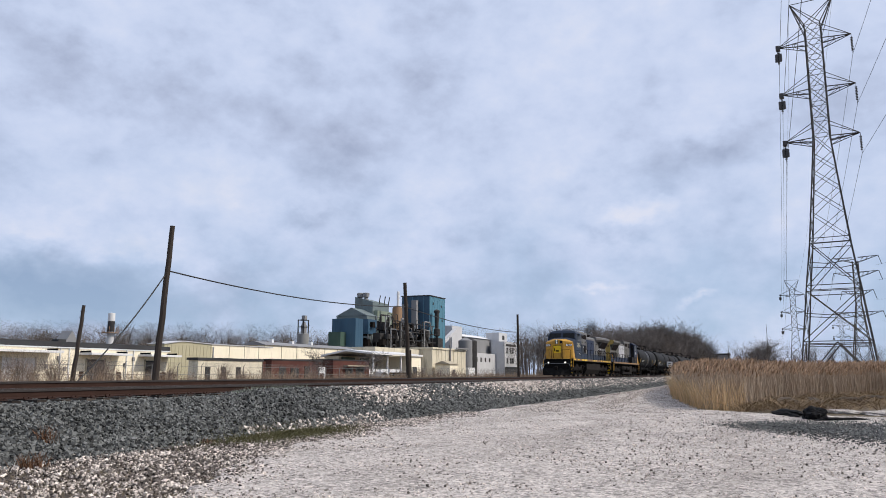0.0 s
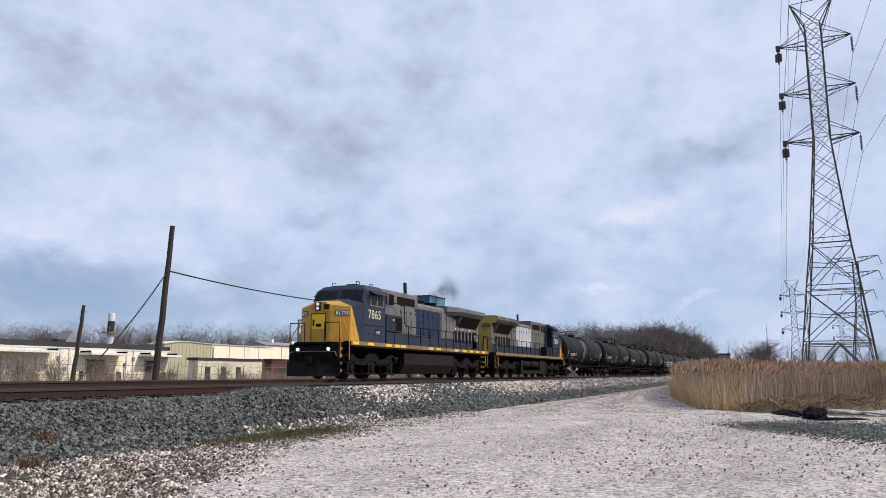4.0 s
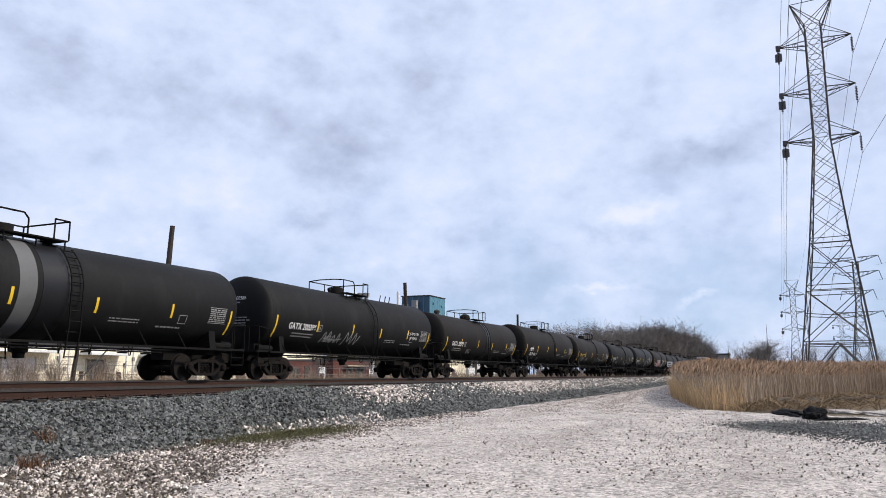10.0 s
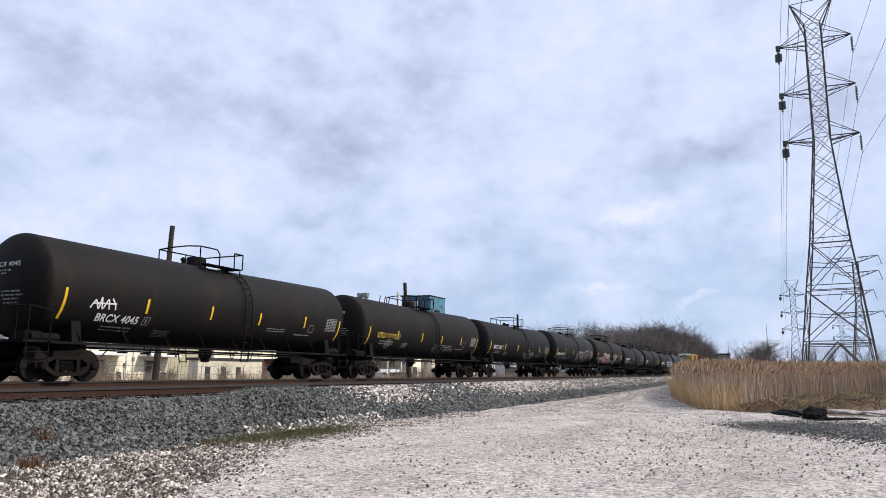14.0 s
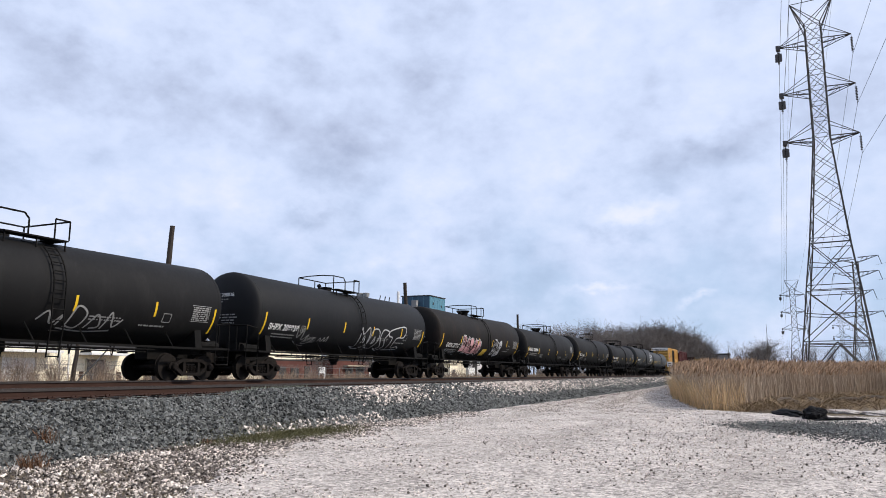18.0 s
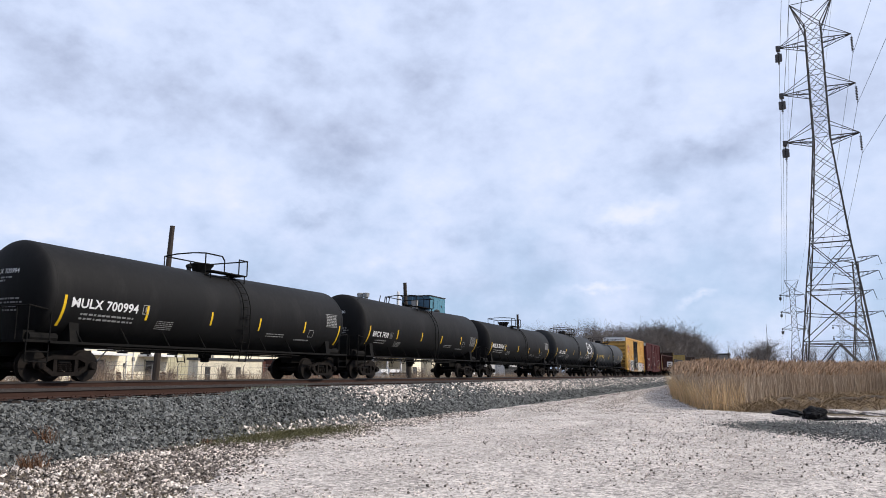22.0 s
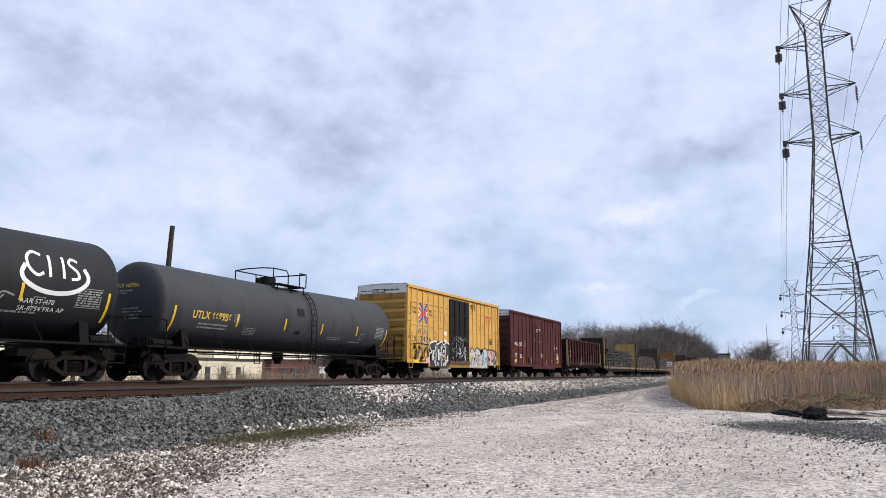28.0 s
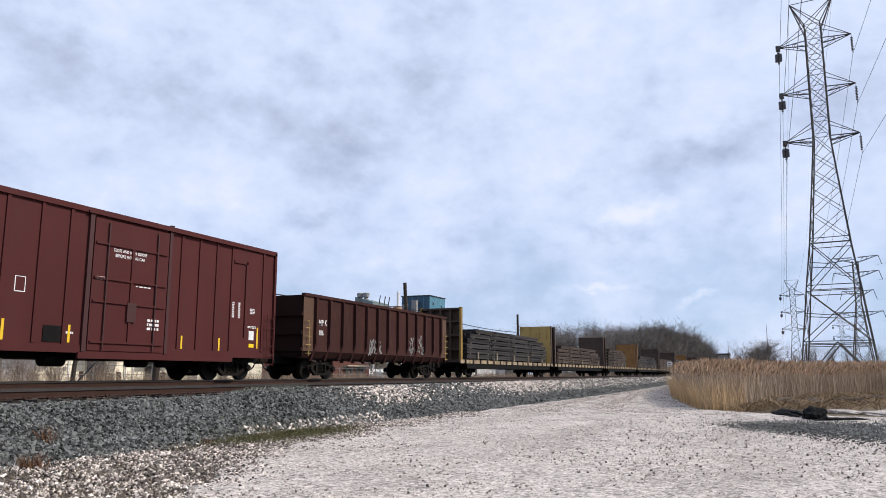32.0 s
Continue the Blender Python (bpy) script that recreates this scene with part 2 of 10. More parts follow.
def gravel_mat(name, lo, hi, cell, blotch, stain, bump=0.8):
    """Packed gravel: cells of many tones, with larger worn patches."""
    mt = bpy.data.materials.new(name)
    mt.use_nodes = True
    nt = mt.node_tree
    N, L = nt.nodes.new, nt.links.new
    b = nt.nodes["Principled BSDF"]
    tc = N("ShaderNodeTexCoord")

    def vor(scale):
        v = N("ShaderNodeTexVoronoi")
        v.inputs["Scale"].default_value = scale
        L(tc.outputs["Object"], v.inputs["Vector"])
        return v

    def nz(scale, detail):
        n = N("ShaderNodeTexNoise")
        n.inputs["Scale"].default_value, n.inputs["Detail"].default_value = scale, detail
        L(tc.outputs["Object"], n.inputs["Vector"])
        return n.outputs[0]

    va, vb = vor(cell), vor(cell * 2.3)
    sa, sb = N("ShaderNodeSeparateColor"), N("ShaderNodeSeparateColor")
    L(va.outputs["Color"], sa.inputs[0])
    L(vb.outputs["Color"], sb.inputs[0])

    def m(op, a, c):
        n = N("ShaderNodeMath")
        n.operation = op
        for i, v in enumerate((a, c)):
            if isinstance(v, float):
                n.inputs[i].default_value = v
            else:
                L(v, n.inputs[i])
        return n.outputs[0]

    tone = m("ADD", m("MULTIPLY", sa.outputs[0], 0.5), m("MULTIPLY", sb.outputs[0], 0.3))
    tone = m("ADD", tone, m("MULTIPLY", nz(blotch, 6), 0.4))
    r = N("ShaderNodeMapRange")
    r.inputs[1].default_value, r.inputs[2].default_value = 0.2, 0.85
    L(tone, r.inputs[0])
    mx = N("ShaderNodeMix")
    mx.data_type = "RGBA"
    L(r.outputs[0], mx.inputs[0])
    mx.inputs[6].default_value, mx.inputs[7].default_value = (*lo, 1), (*hi, 1)
    st = N("ShaderNodeMapRange")
    st.inputs[1].default_value, st.inputs[2].default_value, st.inputs[4].default_value = 0.5, 0.72, 0.55
    L(nz(blotch * 2.7, 9), st.inputs[0])
    m2 = N("ShaderNodeMix")
    m2.data_type = "RGBA"
    L(st.outputs[0], m2.inputs[0])
    L(mx.outputs[2], m2.inputs[6])
    m2.inputs[7].default_value = (*stain, 1)
    L(m2.outputs[2], b.inputs["Base Color"])
    b.inputs["Roughness"].default_value = 0.95
    b.inputs["Specular IOR Level"].default_value = 0.12
    bp = N("ShaderNodeBump")
    bp.inputs["Strength"].default_value, bp.inputs["Distance"].default_value = bump, 0.03
    L(tone, bp.inputs["Height"])
    L(bp.outputs[0], b.inputs["Normal"])
    return mt

def road_mat():
    """Crushed limestone, driven on: chips of several sizes, dark specks, greyer wheel tracks along the road."""
    mt = bpy.data.materials.new("limestone")
    mt.use_nodes = True
    nt = mt.node_tree
    N, L = nt.nodes.new, nt.links.new
    b = nt.nodes["Principled BSDF"]
    tc = N("ShaderNodeTexCoord")

    def m(op, a, c):
        n = N("ShaderNodeMath")
        n.operation = op
        for i, v in enumerate((a, c)):
            if isinstance(v, (int, float)):
                n.inputs[i].default_value = v
            else:
                L(v, n.inputs[i])
        return n.outputs[0]

    def place(stretch):
        mp = N("ShaderNodeMapping")
        mp.inputs["Scale"].default_value = stretch
        L(tc.outputs["Object"], mp.inputs[0])
        return mp.outputs[0]

    def cells(scale):
        v, sp = N("ShaderNodeTexVoronoi"), N("ShaderNodeSeparateColor")
        v.inputs["Scale"].default_value = scale
        L(place((1, 1, 1)), v.inputs["Vector"])
        L(v.outputs["Color"], sp.inputs[0])
        return v.outputs["Distance"], sp.outputs[0], sp.outputs[1]

    def nz(scale, detail, stretch=(1, 1, 1), rough=0.6):
        n = N("ShaderNodeTexNoise")
        n.inputs["Scale"].default_value, n.inputs["Detail"].default_value, n.inputs["Roughness"].default_value = scale, detail, rough
        L(place(stretch), n.inputs["Vector"])
        return n.outputs[0]

    def span(v, a, c, lo=0.0, hi=1.0):
        r = N("ShaderNodeMapRange")
        for i, q in enumerate((a, c, lo, hi)):
            r.inputs[i + 1].default_value = q
        L(v, r.inputs[0])
        return r.outputs[0]

    def blend(f, a, c):
        n = N("ShaderNodeMix")
        n.data_type = "RGBA"
        L(f, n.inputs[0])
        for i, q in ((6, a), (7, c)):
            if isinstance(q, tuple):
                n.inputs[i].default_value = (*q, 1)
            else:
                L(q, n.inputs[i])
        return n.outputs[2]

    d1, a1, _ = cells(34)
    d2, a2, b2 = cells(13)
    d3, a3, b3 = cells(7)
    tone = m("ADD", m("MULTIPLY", a1, 0.30), m("MULTIPLY", a2, 0.26))
    tone = m("ADD", tone, m("MULTIPLY", nz(4.5, 9, rough=0.75), 0.55))
    tone = m("ADD", tone, m("MULTIPLY", nz(0.6, 5), 0.35))
    col = blend(span(tone, 0.48, 0.95), (0.19, 0.17, 0.154), (0.70, 0.635, 0.58))
    tracks = m("MULTIPLY", span(nz(1.0, 5, (0.10, 0.75, 1)), 0.47, 0.62), span(nz(6.0, 7, rough=0.8), 0.34, 0.60))
    col = blend(m("MULTIPLY", tracks, 0.5), col, (0.25, 0.22, 0.195))
    for d, a, c, size in ((d2, a2, b2, 0.30), (d3, a3, b3, 0.24)):
        speck = m("MULTIPLY", m("LESS_THAN", d, m("MULTIPLY", c, size * 1.8)), m("GREATER_THAN", a, 0.72))
        col = blend(m("MULTIPLY", speck, 0.65), col, (0.09, 0.08, 0.072))
    L(col, b.inputs["Base Color"])
    b.inputs["Roughness"].default_value = 0.95
    b.inputs["Specular IOR Level"].default_value = 0.12
    bp = N("ShaderNodeBump")
    bp.inputs["Strength"].default_value, bp.inputs["Distance"].default_value = 0.9, 0.035
    L(m("ADD", tone, m("MULTIPLY", d2, 0.5)), bp.inputs["Height"])
    L(bp.outputs[0], b.inputs["Normal"])
    return mt


# ---- building helpers ----


def box(bm, x0, x1, y0, y1, z0, z1):
    v = [bm.verts.new((x, y, z)) for x in (x0, x1) for y in (y0, y1) for z in (z0, z1)]
    for f in ((0, 1, 3, 2), (4, 6, 7, 5), (0, 4, 5, 1), (2, 3, 7, 6), (0, 2, 6, 4), (1, 5, 7, 3)):
        bm.faces.new([v[i] for i in f])
    return v


def ring(bm, c, u, w, r, seg):
    return [bm.verts.new(c + (u * math.cos(2 * math.pi * i / seg) + w * math.sin(2 * math.pi * i / seg)) * r) for i in range(seg)]


def cyl(bm, p0, p1, r, seg=10, r2=None, caps=True):
    p0, p1 = Vector(p0), Vector(p1)
    d = (p1 - p0).normalized()
    u = d.orthogonal().normalized()
    w = d.cross(u)
    a, b = ring(bm, p0, u, w, r, seg), ring(bm, p1, u, w, r if r2 is None else r2, seg)
    for i in range(seg):
        bm.faces.new((a[i], a[(i + 1) % seg], b[(i + 1) % seg], b[i]))
    if caps:
        bm.faces.new(a[::-1])
        bm.faces.new(b)


def tube(bm, pts, r, seg=6):
    for a, b in zip(pts, pts[1:]):
        cyl(bm, a, b, r, seg)


def prism(bm, pts, y0, y1):
    """A polygon in the x-z plane, carried from y0 to y1."""
    a, b = [bm.verts.new((x, y0, z)) for x, z in pts], [bm.verts.new((x, y1, z)) for x, z in pts]
    n = len(pts)
    for i in range(n):
        bm.faces.new((a[i], b[i], b[(i + 1) % n], a[(i + 1) % n]))
    bm.faces.new(a)
    bm.faces.new(b[::-1])


def prism_x(bm, pts, x0, x1):
    """A polygon in the y-z plane, carried from x0 to x1."""
    a, b = [bm.verts.new((x0, y, z)) for y, z in pts], [bm.verts.new((x1, y, z)) for y, z in pts]
    n = len(pts)
    for i in range(n):
        bm.faces.new((a[i], b[i], b[(i + 1) % n], a[(i + 1) % n]))
    bm.faces.new(a)
    bm.faces.new(b[::-1])


def lathe_x(bm, profile, z=0.0, seg=40, y=0.0):
    """Rings of (x, r) about a lengthwise axis at height z, closed at both ends."""
    rows = [[bm.verts.new((x, y + r * math.cos(2 * math.pi * i / seg), z + r * math.sin(2 * math.pi * i / seg))) for i in range(seg)] for x, r in profile]
    for a, b in zip(rows, rows[1:]):
        for i in range(seg):
            bm.faces.new((a[i], b[i], b[(i + 1) % seg], a[(i + 1) % seg]))
    bm.faces.new(rows[0])
    bm.faces.new(rows[-1][::-1])


def lathe_y(bm, profile, x, z, seg=24):
    rows = [[bm.verts.new((x + r * math.cos(2 * math.pi * i / seg), y, z + r * math.sin(2 * math.pi * i / seg))) for i in range(seg)] for y, r in profile]
    for a, b in zip(rows, rows[1:]):
        for i in range(seg):
            bm.faces.new((a[i], a[(i + 1) % seg], b[(i + 1) % seg], b[i]))
    bm.faces.new(rows[0][::-1])
    bm.faces.new(rows[-1])


def lathe_z(bm, profile, x, y, seg=20):
    rows = [[bm.verts.new((x + r * math.cos(2 * math.pi * i / seg), y + r * math.sin(2 * math.pi * i / seg), z)) for i in range(seg)] for z, r in profile]
    for a, b in zip(rows, rows[1:]):
        for i in range(seg):
            bm.faces.new((a[i], a[(i + 1) % seg], b[(i + 1) % seg], b[i]))
    bm.faces.new(rows[0][::-1])
    bm.faces.new(rows[-1])


def mesh_from(name, bm, material, smooth=False):
    bmesh.ops.recalc_face_normals(bm, faces=bm.faces)
    me = bpy.data.meshes.new(name)
    bm.to_mesh(me)
    bm.free()
    me.materials.append(material)
    if smooth:
        for p in me.polygons:
            p.use_smooth = True
        me.set_sharp_from_angle(angle=radians(35))
    return me


def part(name, bm, material, parent, label="", smooth=False):
    """One mesh object under a thing or under a part."""
    ob = new(name, mesh_from(name, bm, material, smooth))
    ob.parent = parent
    if label:
        tagged(ob, label)
    return ob


def thing(name, label, category, group="", at=None):
    ob = new(name)
    ob.empty_display_size = 0.3
    if at is not None:
        ob.matrix_basis = at
    return tagged(ob, label, category, group)


def solid(name, bm, material, label, category="", group="", kind="", smooth=False, at=None):
    """A thing that is one mesh."""
    ob = new(name, mesh_from(name, bm, material, smooth))
    if at is not None:
        ob.matrix_basis = at
    return tagged(ob, label, category, group, kind)


def arrays(name, verts, faces, material, flat=True):
    me = bpy.data.meshes.new(name)
    verts, faces = np.asarray(verts, np.float32), np.asarray(faces, np.int32)
    k = faces.shape[1]
    me.vertices.add(len(verts))
    me.vertices.foreach_set("co", verts.ravel())
    me.loops.add(faces.size)
    me.loops.foreach_set("vertex_index", faces.ravel())
    me.polygons.add(len(faces))
    me.polygons.foreach_set("loop_start", np.arange(0, faces.size, k, dtype=np.int32))
    me.update(calc_edges=True)
    me.validate()
    if flat:
        me.shade_flat()
    me.materials.append(material)
    return me


def smooth_step(a):
    a = np.clip(a, 0, 1)
    return a * a * (3 - 2 * a)


def ground_z(x, y):
    """Height of the soil: the gravel ground, rising a little towards the bend of the road; lower land behind the tracks."""
    x, y = np.asarray(x, float), np.asarray(y, float)
    near = -1.25 + 0.40 * smooth_step((x - 40) / 70)
    far = -0.75 + 0 * x
    k = smooth_step((y + 4) / 8)
    return near * (1 - k) + far * k


def sheet(name, xs, ys, zfun, material):
    """A grid of ground over the given lines."""
    X, Y = np.meshgrid(xs, ys, indexing="ij")
    Z = zfun(X, Y)
    n, m = X.shape
    idx = np.arange(n * m).reshape(n, m)
    q = np.stack([idx[:-1, :-1], idx[1:, :-1], idx[1:, 1:], idx[:-1, 1:]], -1).reshape(-1, 4)
    return arrays(name, np.stack([X, Y, Z], -1).reshape(-1, 3), q, material, False)


rng = np.random.default_rng(7)


def wobble(x, y, s):
    return np.sin(x * 1.7 * s + 1.3) * np.sin(y * 2.1 * s + 0.4) + 0.5 * np.sin(x * 4.3 * s + y * 3.1 * s) + 0.35 * np.sin(7.7 * s * x - 6.1 * s * y + 2)


M["soil"] = stuff_mat("ground", (0.075, 0.058, 0.040), (0.17, 0.135, 0.09), 0.95, grain=6, blotch=0.25, bump=0.4, spec=0.15, depth=0.03)
M["limestone"] = road_mat()
# Near-black bed: shade in the gaps between loose stones, put into the colour.
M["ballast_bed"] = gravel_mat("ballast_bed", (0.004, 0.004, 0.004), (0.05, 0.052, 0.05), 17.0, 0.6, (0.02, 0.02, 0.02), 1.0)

far_lines = [-4900, -2500, -1200, -600, -300, -150]
xs = np.array(far_lines + list(np.arange(-80, 40, 2.0)) + list(np.arange(40, 200, 5.0)) + [220, 260, 320, 400, 520, 700, 1000, 1500, 2400, 4900])
ys = np.array(far_lines + list(np.arange(-100, -24, 4.0)) + list(np.arange(-24, 8, 1.0)) + list(np.arange(8, 60, 4.0)) + [70, 100, 150, 250, 400, 700, 1200, 2400, 4900])
g = new("ground", sheet("ground", xs, ys, lambda x, y: ground_z(x, y) - 0.07 + 0.015 * wobble(x, y, 0.4), M["soil"]))
tagged(g, "flat dry soil and dead grass around the tracks", kind="structure")

# the gravel road, its left edge along the ballast and its right edge along the reeds
ROAD_L = [(-60, -15.0), (2, -14.2), (7.0, -13.3), (9.2, -12.1), (12.6, -10.7), (17.6, -9.8), (25.0, -9.0), (44.0, -8.4), (62, -8.2), (95, -8.0), (140, -8.0)]
ROAD_R = [(-60, -60.0), (28.0, -60.0), (29.5, -26.0), (31.0, -20.4), (33.5, -17.0), (45, -14.8), (56, -13.2), (75, -11.6), (95, -10.8), (140, -10.6)]


def edge(points, x):
    return np.interp(x, [p[0] for p in points], [p[1] for p in points])


def road_mesh():
    xs = np.concatenate([np.arange(-60, 0, 4.0), np.arange(0, 40, 0.4), np.arange(40, 141, 1.5)])
    k = np.linspace(0, 1, 61) ** 1.6
    X = np.repeat(xs[:, None], len(k), 1)
    top = edge(ROAD_L, xs) + 0.16 * wobble(xs, 0 * xs, 1.1) + 0.1 * wobble(xs, xs, 3.0)
    bot = edge(ROAD_R, xs) + 0.22 * wobble(xs, 5 + 0 * xs, 0.9)
    Y = top[:, None] + (bot - top)[:, None] * k[None]
    ruts = -0.035 * np.exp(-((k[None] - 0.18) / 0.05) ** 2) * (X > 12) - 0.03 * np.exp(-((k[None] - 0.5) / 0.07) ** 2) * (X > 12)
    Z = ground_z(X, Y) + 0.012 + 0.012 * wobble(X, Y, 0.8) + 0.006 * wobble(X, Y, 3.3) + ruts
    Z[:, 0] -= 0.05
    Z[:, -1] -= 0.05
    n, m = X.shape
    idx = np.arange(n * m).reshape(n, m)
    q = np.stack([idx[:-1, :-1], idx[1:, :-1], idx[1:, 1:], idx[:-1, 1:]], -1).reshape(-1, 4)
    return arrays("road", np.stack([X, Y, Z], -1).reshape(-1, 3), q[:, ::-1], M["limestone"], False)


tagged(new("road", road_mesh()), "pale crushed limestone access road with wheel ruts", kind="structure")


NEAR_Z = -0.12


def shoulder(x):
    """Height of the ballast shoulder beside the near track: worn low on one stretch."""
    return -0.42 + 0.165 * smooth_step((np.asarray(x, float) - 16.6) / 2.4)


def ballast_z(x, y):
    x, y = np.asarray(x, float), np.asarray(y, float)
    toe = ground_z(x, -9.0) - 0.03
    crib = -0.235 + NEAR_Z * (1 - smooth_step((y + 3.2) / 1.4))
    top = np.where(y < -5.6, shoulder(x), np.where(y > -4.9, crib, shoulder(x) + (y + 5.6) / 0.7 * (crib - shoulder(x))))
    near = toe + (top - toe) * np.clip((y + 8.55) / 2.2, 0, 1)
    back = -0.235 + (-0.85 + 0.235) * np.clip((y - 1.7) / 1.7, 0, 1)
    return np.where(y < 1.7, near, back)


def ballast_mesh():
    xs = np.concatenate([np.arange(-60, 2, 3.0), np.arange(2, 45, 0.25), np.arange(45, 120, 1.0), np.arange(120, 621, 10.0)])
    ys = np.concatenate([np.linspace(-8.75, -5.6, 22), [-5.3, -4.9, -4.3, -3.7, -2.8, -1.6, 0, 1.2, 1.7, 2.4, 3.0, 3.5]])
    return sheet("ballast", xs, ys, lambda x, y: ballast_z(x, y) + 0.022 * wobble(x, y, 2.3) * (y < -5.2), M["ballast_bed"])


tagged(new("ballast", ballast_mesh()), "crushed stone ballast bank under the two tracks, darkened for shaded gaps", kind="structure")

# ---- tracks ----
NEAR_Y, GAUGE = -4.3, 0.7525


def rail_mesh(x0, x1):
    bm = bmesh.new()
    half = [(0.075, -0.185), (0.075, -0.175), (0.012, -0.150), (0.009, -0.050), (0.036, -0.038), (0.036, -0.006), (0.030, 0.0)]
    prism_x(bm, half + [(-y, z) for y, z in half[::-1]], x0, x1)
    return bm


def track(y, z, label):
    t = thing("railway_track", label, "railway track", "railway tracks", pose(0, y, z))
    t["kind"] = "structure"
    for side in (-1, 1):
        r = part("rail", rail_mesh(-60, 620), M["rail_rust"], t, "rusty steel rail with a worn head")
        r.location = (0, side * GAUGE, 0)
        bm = bmesh.new()
        box(bm, -60, 620, -0.039, 0.039, -0.041, 0.003)
        h = part("rail_head", bm, M["rail_head"], r, "dark rail head with a dull running surface")
    return t


near_track = track(NEAR_Y, NEAR_Z, "unused railway track with rusty rails on wooden ties")
far_track = track(0.0, 0.0, "railway track in use under the train, rusty rails")


def tie_meshes():
    out = []
    for k in range(4):
        bm = bmesh.new()
        box(bm, -0.115, 0.115, -1.30 - 0.03 * k, 1.30 + 0.02 * k, -0.37, -0.206)
        for v in bm.verts:
            v.co += Vector((rng.uniform(-0.012, 0.012), rng.uniform(-0.03, 0.03), rng.uniform(-0.01, 0.006)))
        out.append(mesh_from("tie", bm, M["tie_wood"]))
    return out


TIES = tie_meshes()
bm = bmesh.new()
box(bm, -0.09, 0.09, -0.17, 0.17, -0.206, -0.184)
for sx in (-0.06, 0.06):
    for sy in (-0.1, 0.1):
        box(bm, sx - 0.012, sx + 0.012, sy - 0.012, sy + 0.012, -0.184, -0.15)
PLATE = mesh_from("tie_plate", bm, M["rail_rust"])
for tr_ob, n0, n1 in ((near_track, -4, 190), (far_track, 8, 70)):
    for i in range(n0, n1):
        tie = new("tie", TIES[i % 4])
        tie.parent = tr_ob
        tie.matrix_basis = pose(0.55 * i + rng.uniform(-0.05, 0.05), rng.uniform(-0.05, 0.05), rng.uniform(-0.006, 0.004), 0, 0, rng.uniform(-1.5, 1.5))
        if tr_ob is near_track and i < 70:
            pl = new("tie_plate", PLATE)
            pl.parent = tie
            pl.location = (0, -GAUGE, 0)


def stones(name, pts, size, material, label, squash=0.75):
    """Many small angular stones, joined: each a crooked block at its own turn."""
    n = len(pts)
    corner = np.array([(x, y, z) for x in (-1, 1) for y in (-1, 1) for z in (-1, 1)], float)
    v = corner[None] * rng.uniform(0.55, 1.0, (n, 8, 3))
    v *= (size * np.array([1, 0.85, squash]))[None, None] if np.isscalar(size) else size[:, None, None] * np.array([1, 0.85, squash])
    v *= rng.uniform(0.7, 1.3, (n, 1, 3))
    q = rng.normal(size=(n, 4)) * [1, 0.45, 0.45, 1]
    q /= np.linalg.norm(q, axis=1, keepdims=True)
    w, x, y, z = q.T
    R = np.stack([1 - 2 * (y * y + z * z), 2 * (x * y - w * z), 2 * (x * z + w * y), 2 * (x * y + w * z), 1 - 2 * (x * x + z * z), 2 * (y * z - w * x), 2 * (x * z - w * y), 2 * (y * z + w * x), 1 - 2 * (x * x + y * y)], -1).reshape(n, 3, 3)
    v = np.einsum("nij,nkj->nki", R, v) + pts[:, None]
    f = np.array([(0, 1, 3, 2), (4, 6, 7, 5), (0, 4, 5, 1), (2, 3, 7, 6), (0, 2, 6, 4), (1, 5, 7, 3)])
    faces = (f[None] + 8 * np.arange(n)[:, None, None]).reshape(-1, 4)
    ob = new(name, arrays(name, v.reshape(-1, 3), faces, material))
    return tagged(ob, label, kind="stuff")


def on(fun, x, y, lift):
    return np.stack([x, y, fun(x, y) + lift], -1)


# the bank: grey stones, with paler ones in two patches
n = 66000
x = 3 + 62 * rng.random(n) ** 1.9
y = rng.uniform(-8.75, -5.15, n)
pale = np.exp(-(((x - 25.2) / 2.6) ** 2 + ((y + 6.75) / 0.75) ** 4)) + 0.9 * np.exp(-(((x - 40) / 7) ** 2 + ((y + 6.4) / 0.7) ** 2)) + 0.5 * (y < -8.0) * (x > 15) * (x < 22) + 0.55 * smooth_step((x - 33) / 9) * smooth_step((y + 7.9) / 0.7)
is_pale = rng.random(n) < pale * 0.85
size = (0.0265 + 0.0006 * x) * rng.uniform(0.5, 1.45, n)
P = on(ballast_z, x, y, 0.012)
stones("ballast_stones", P[~is_pale], size[~is_pale], M["ballast_rock"], "loose grey crushed ballast stones on the bank")
stones("pale_stones", P[is_pale], size[is_pale], M["pale_rock"], "pale limestone pieces spilled among the ballast")
# the same stones farther off, coarser
n = 26000
x = 62 + 110 * rng.random(n) ** 1.5
y = rng.uniform(-8.9, -5.15, n)
P, size, is_pale = on(ballast_z, x, y, 0.02), (0.045 + 0.0006 * x) * rng.uniform(0.5, 1.4, n), rng.random(n) < 0.45 * smooth_step((y + 8.0) / 0.7)
stones("ballast_stones", P[~is_pale], size[~is_pale], M["ballast_rock"], "loose grey crushed ballast stones along the track")
stones("pale_stones", P[is_pale], size[is_pale], M["pale_rock"], "pale limestone pieces among the ballast along the track")
# cribs between the ties
n = 9000
x, y = 2 + 40 * rng.random(n) ** 1.5, rng.uniform(-5.2, 1.6, n)
stones("crib_stones", on(ballast_z, x, y, 0.0), 0.03 * rng.uniform(0.5, 1.3, n), M["ballast_rock"], "grey ballast stones between the ties")
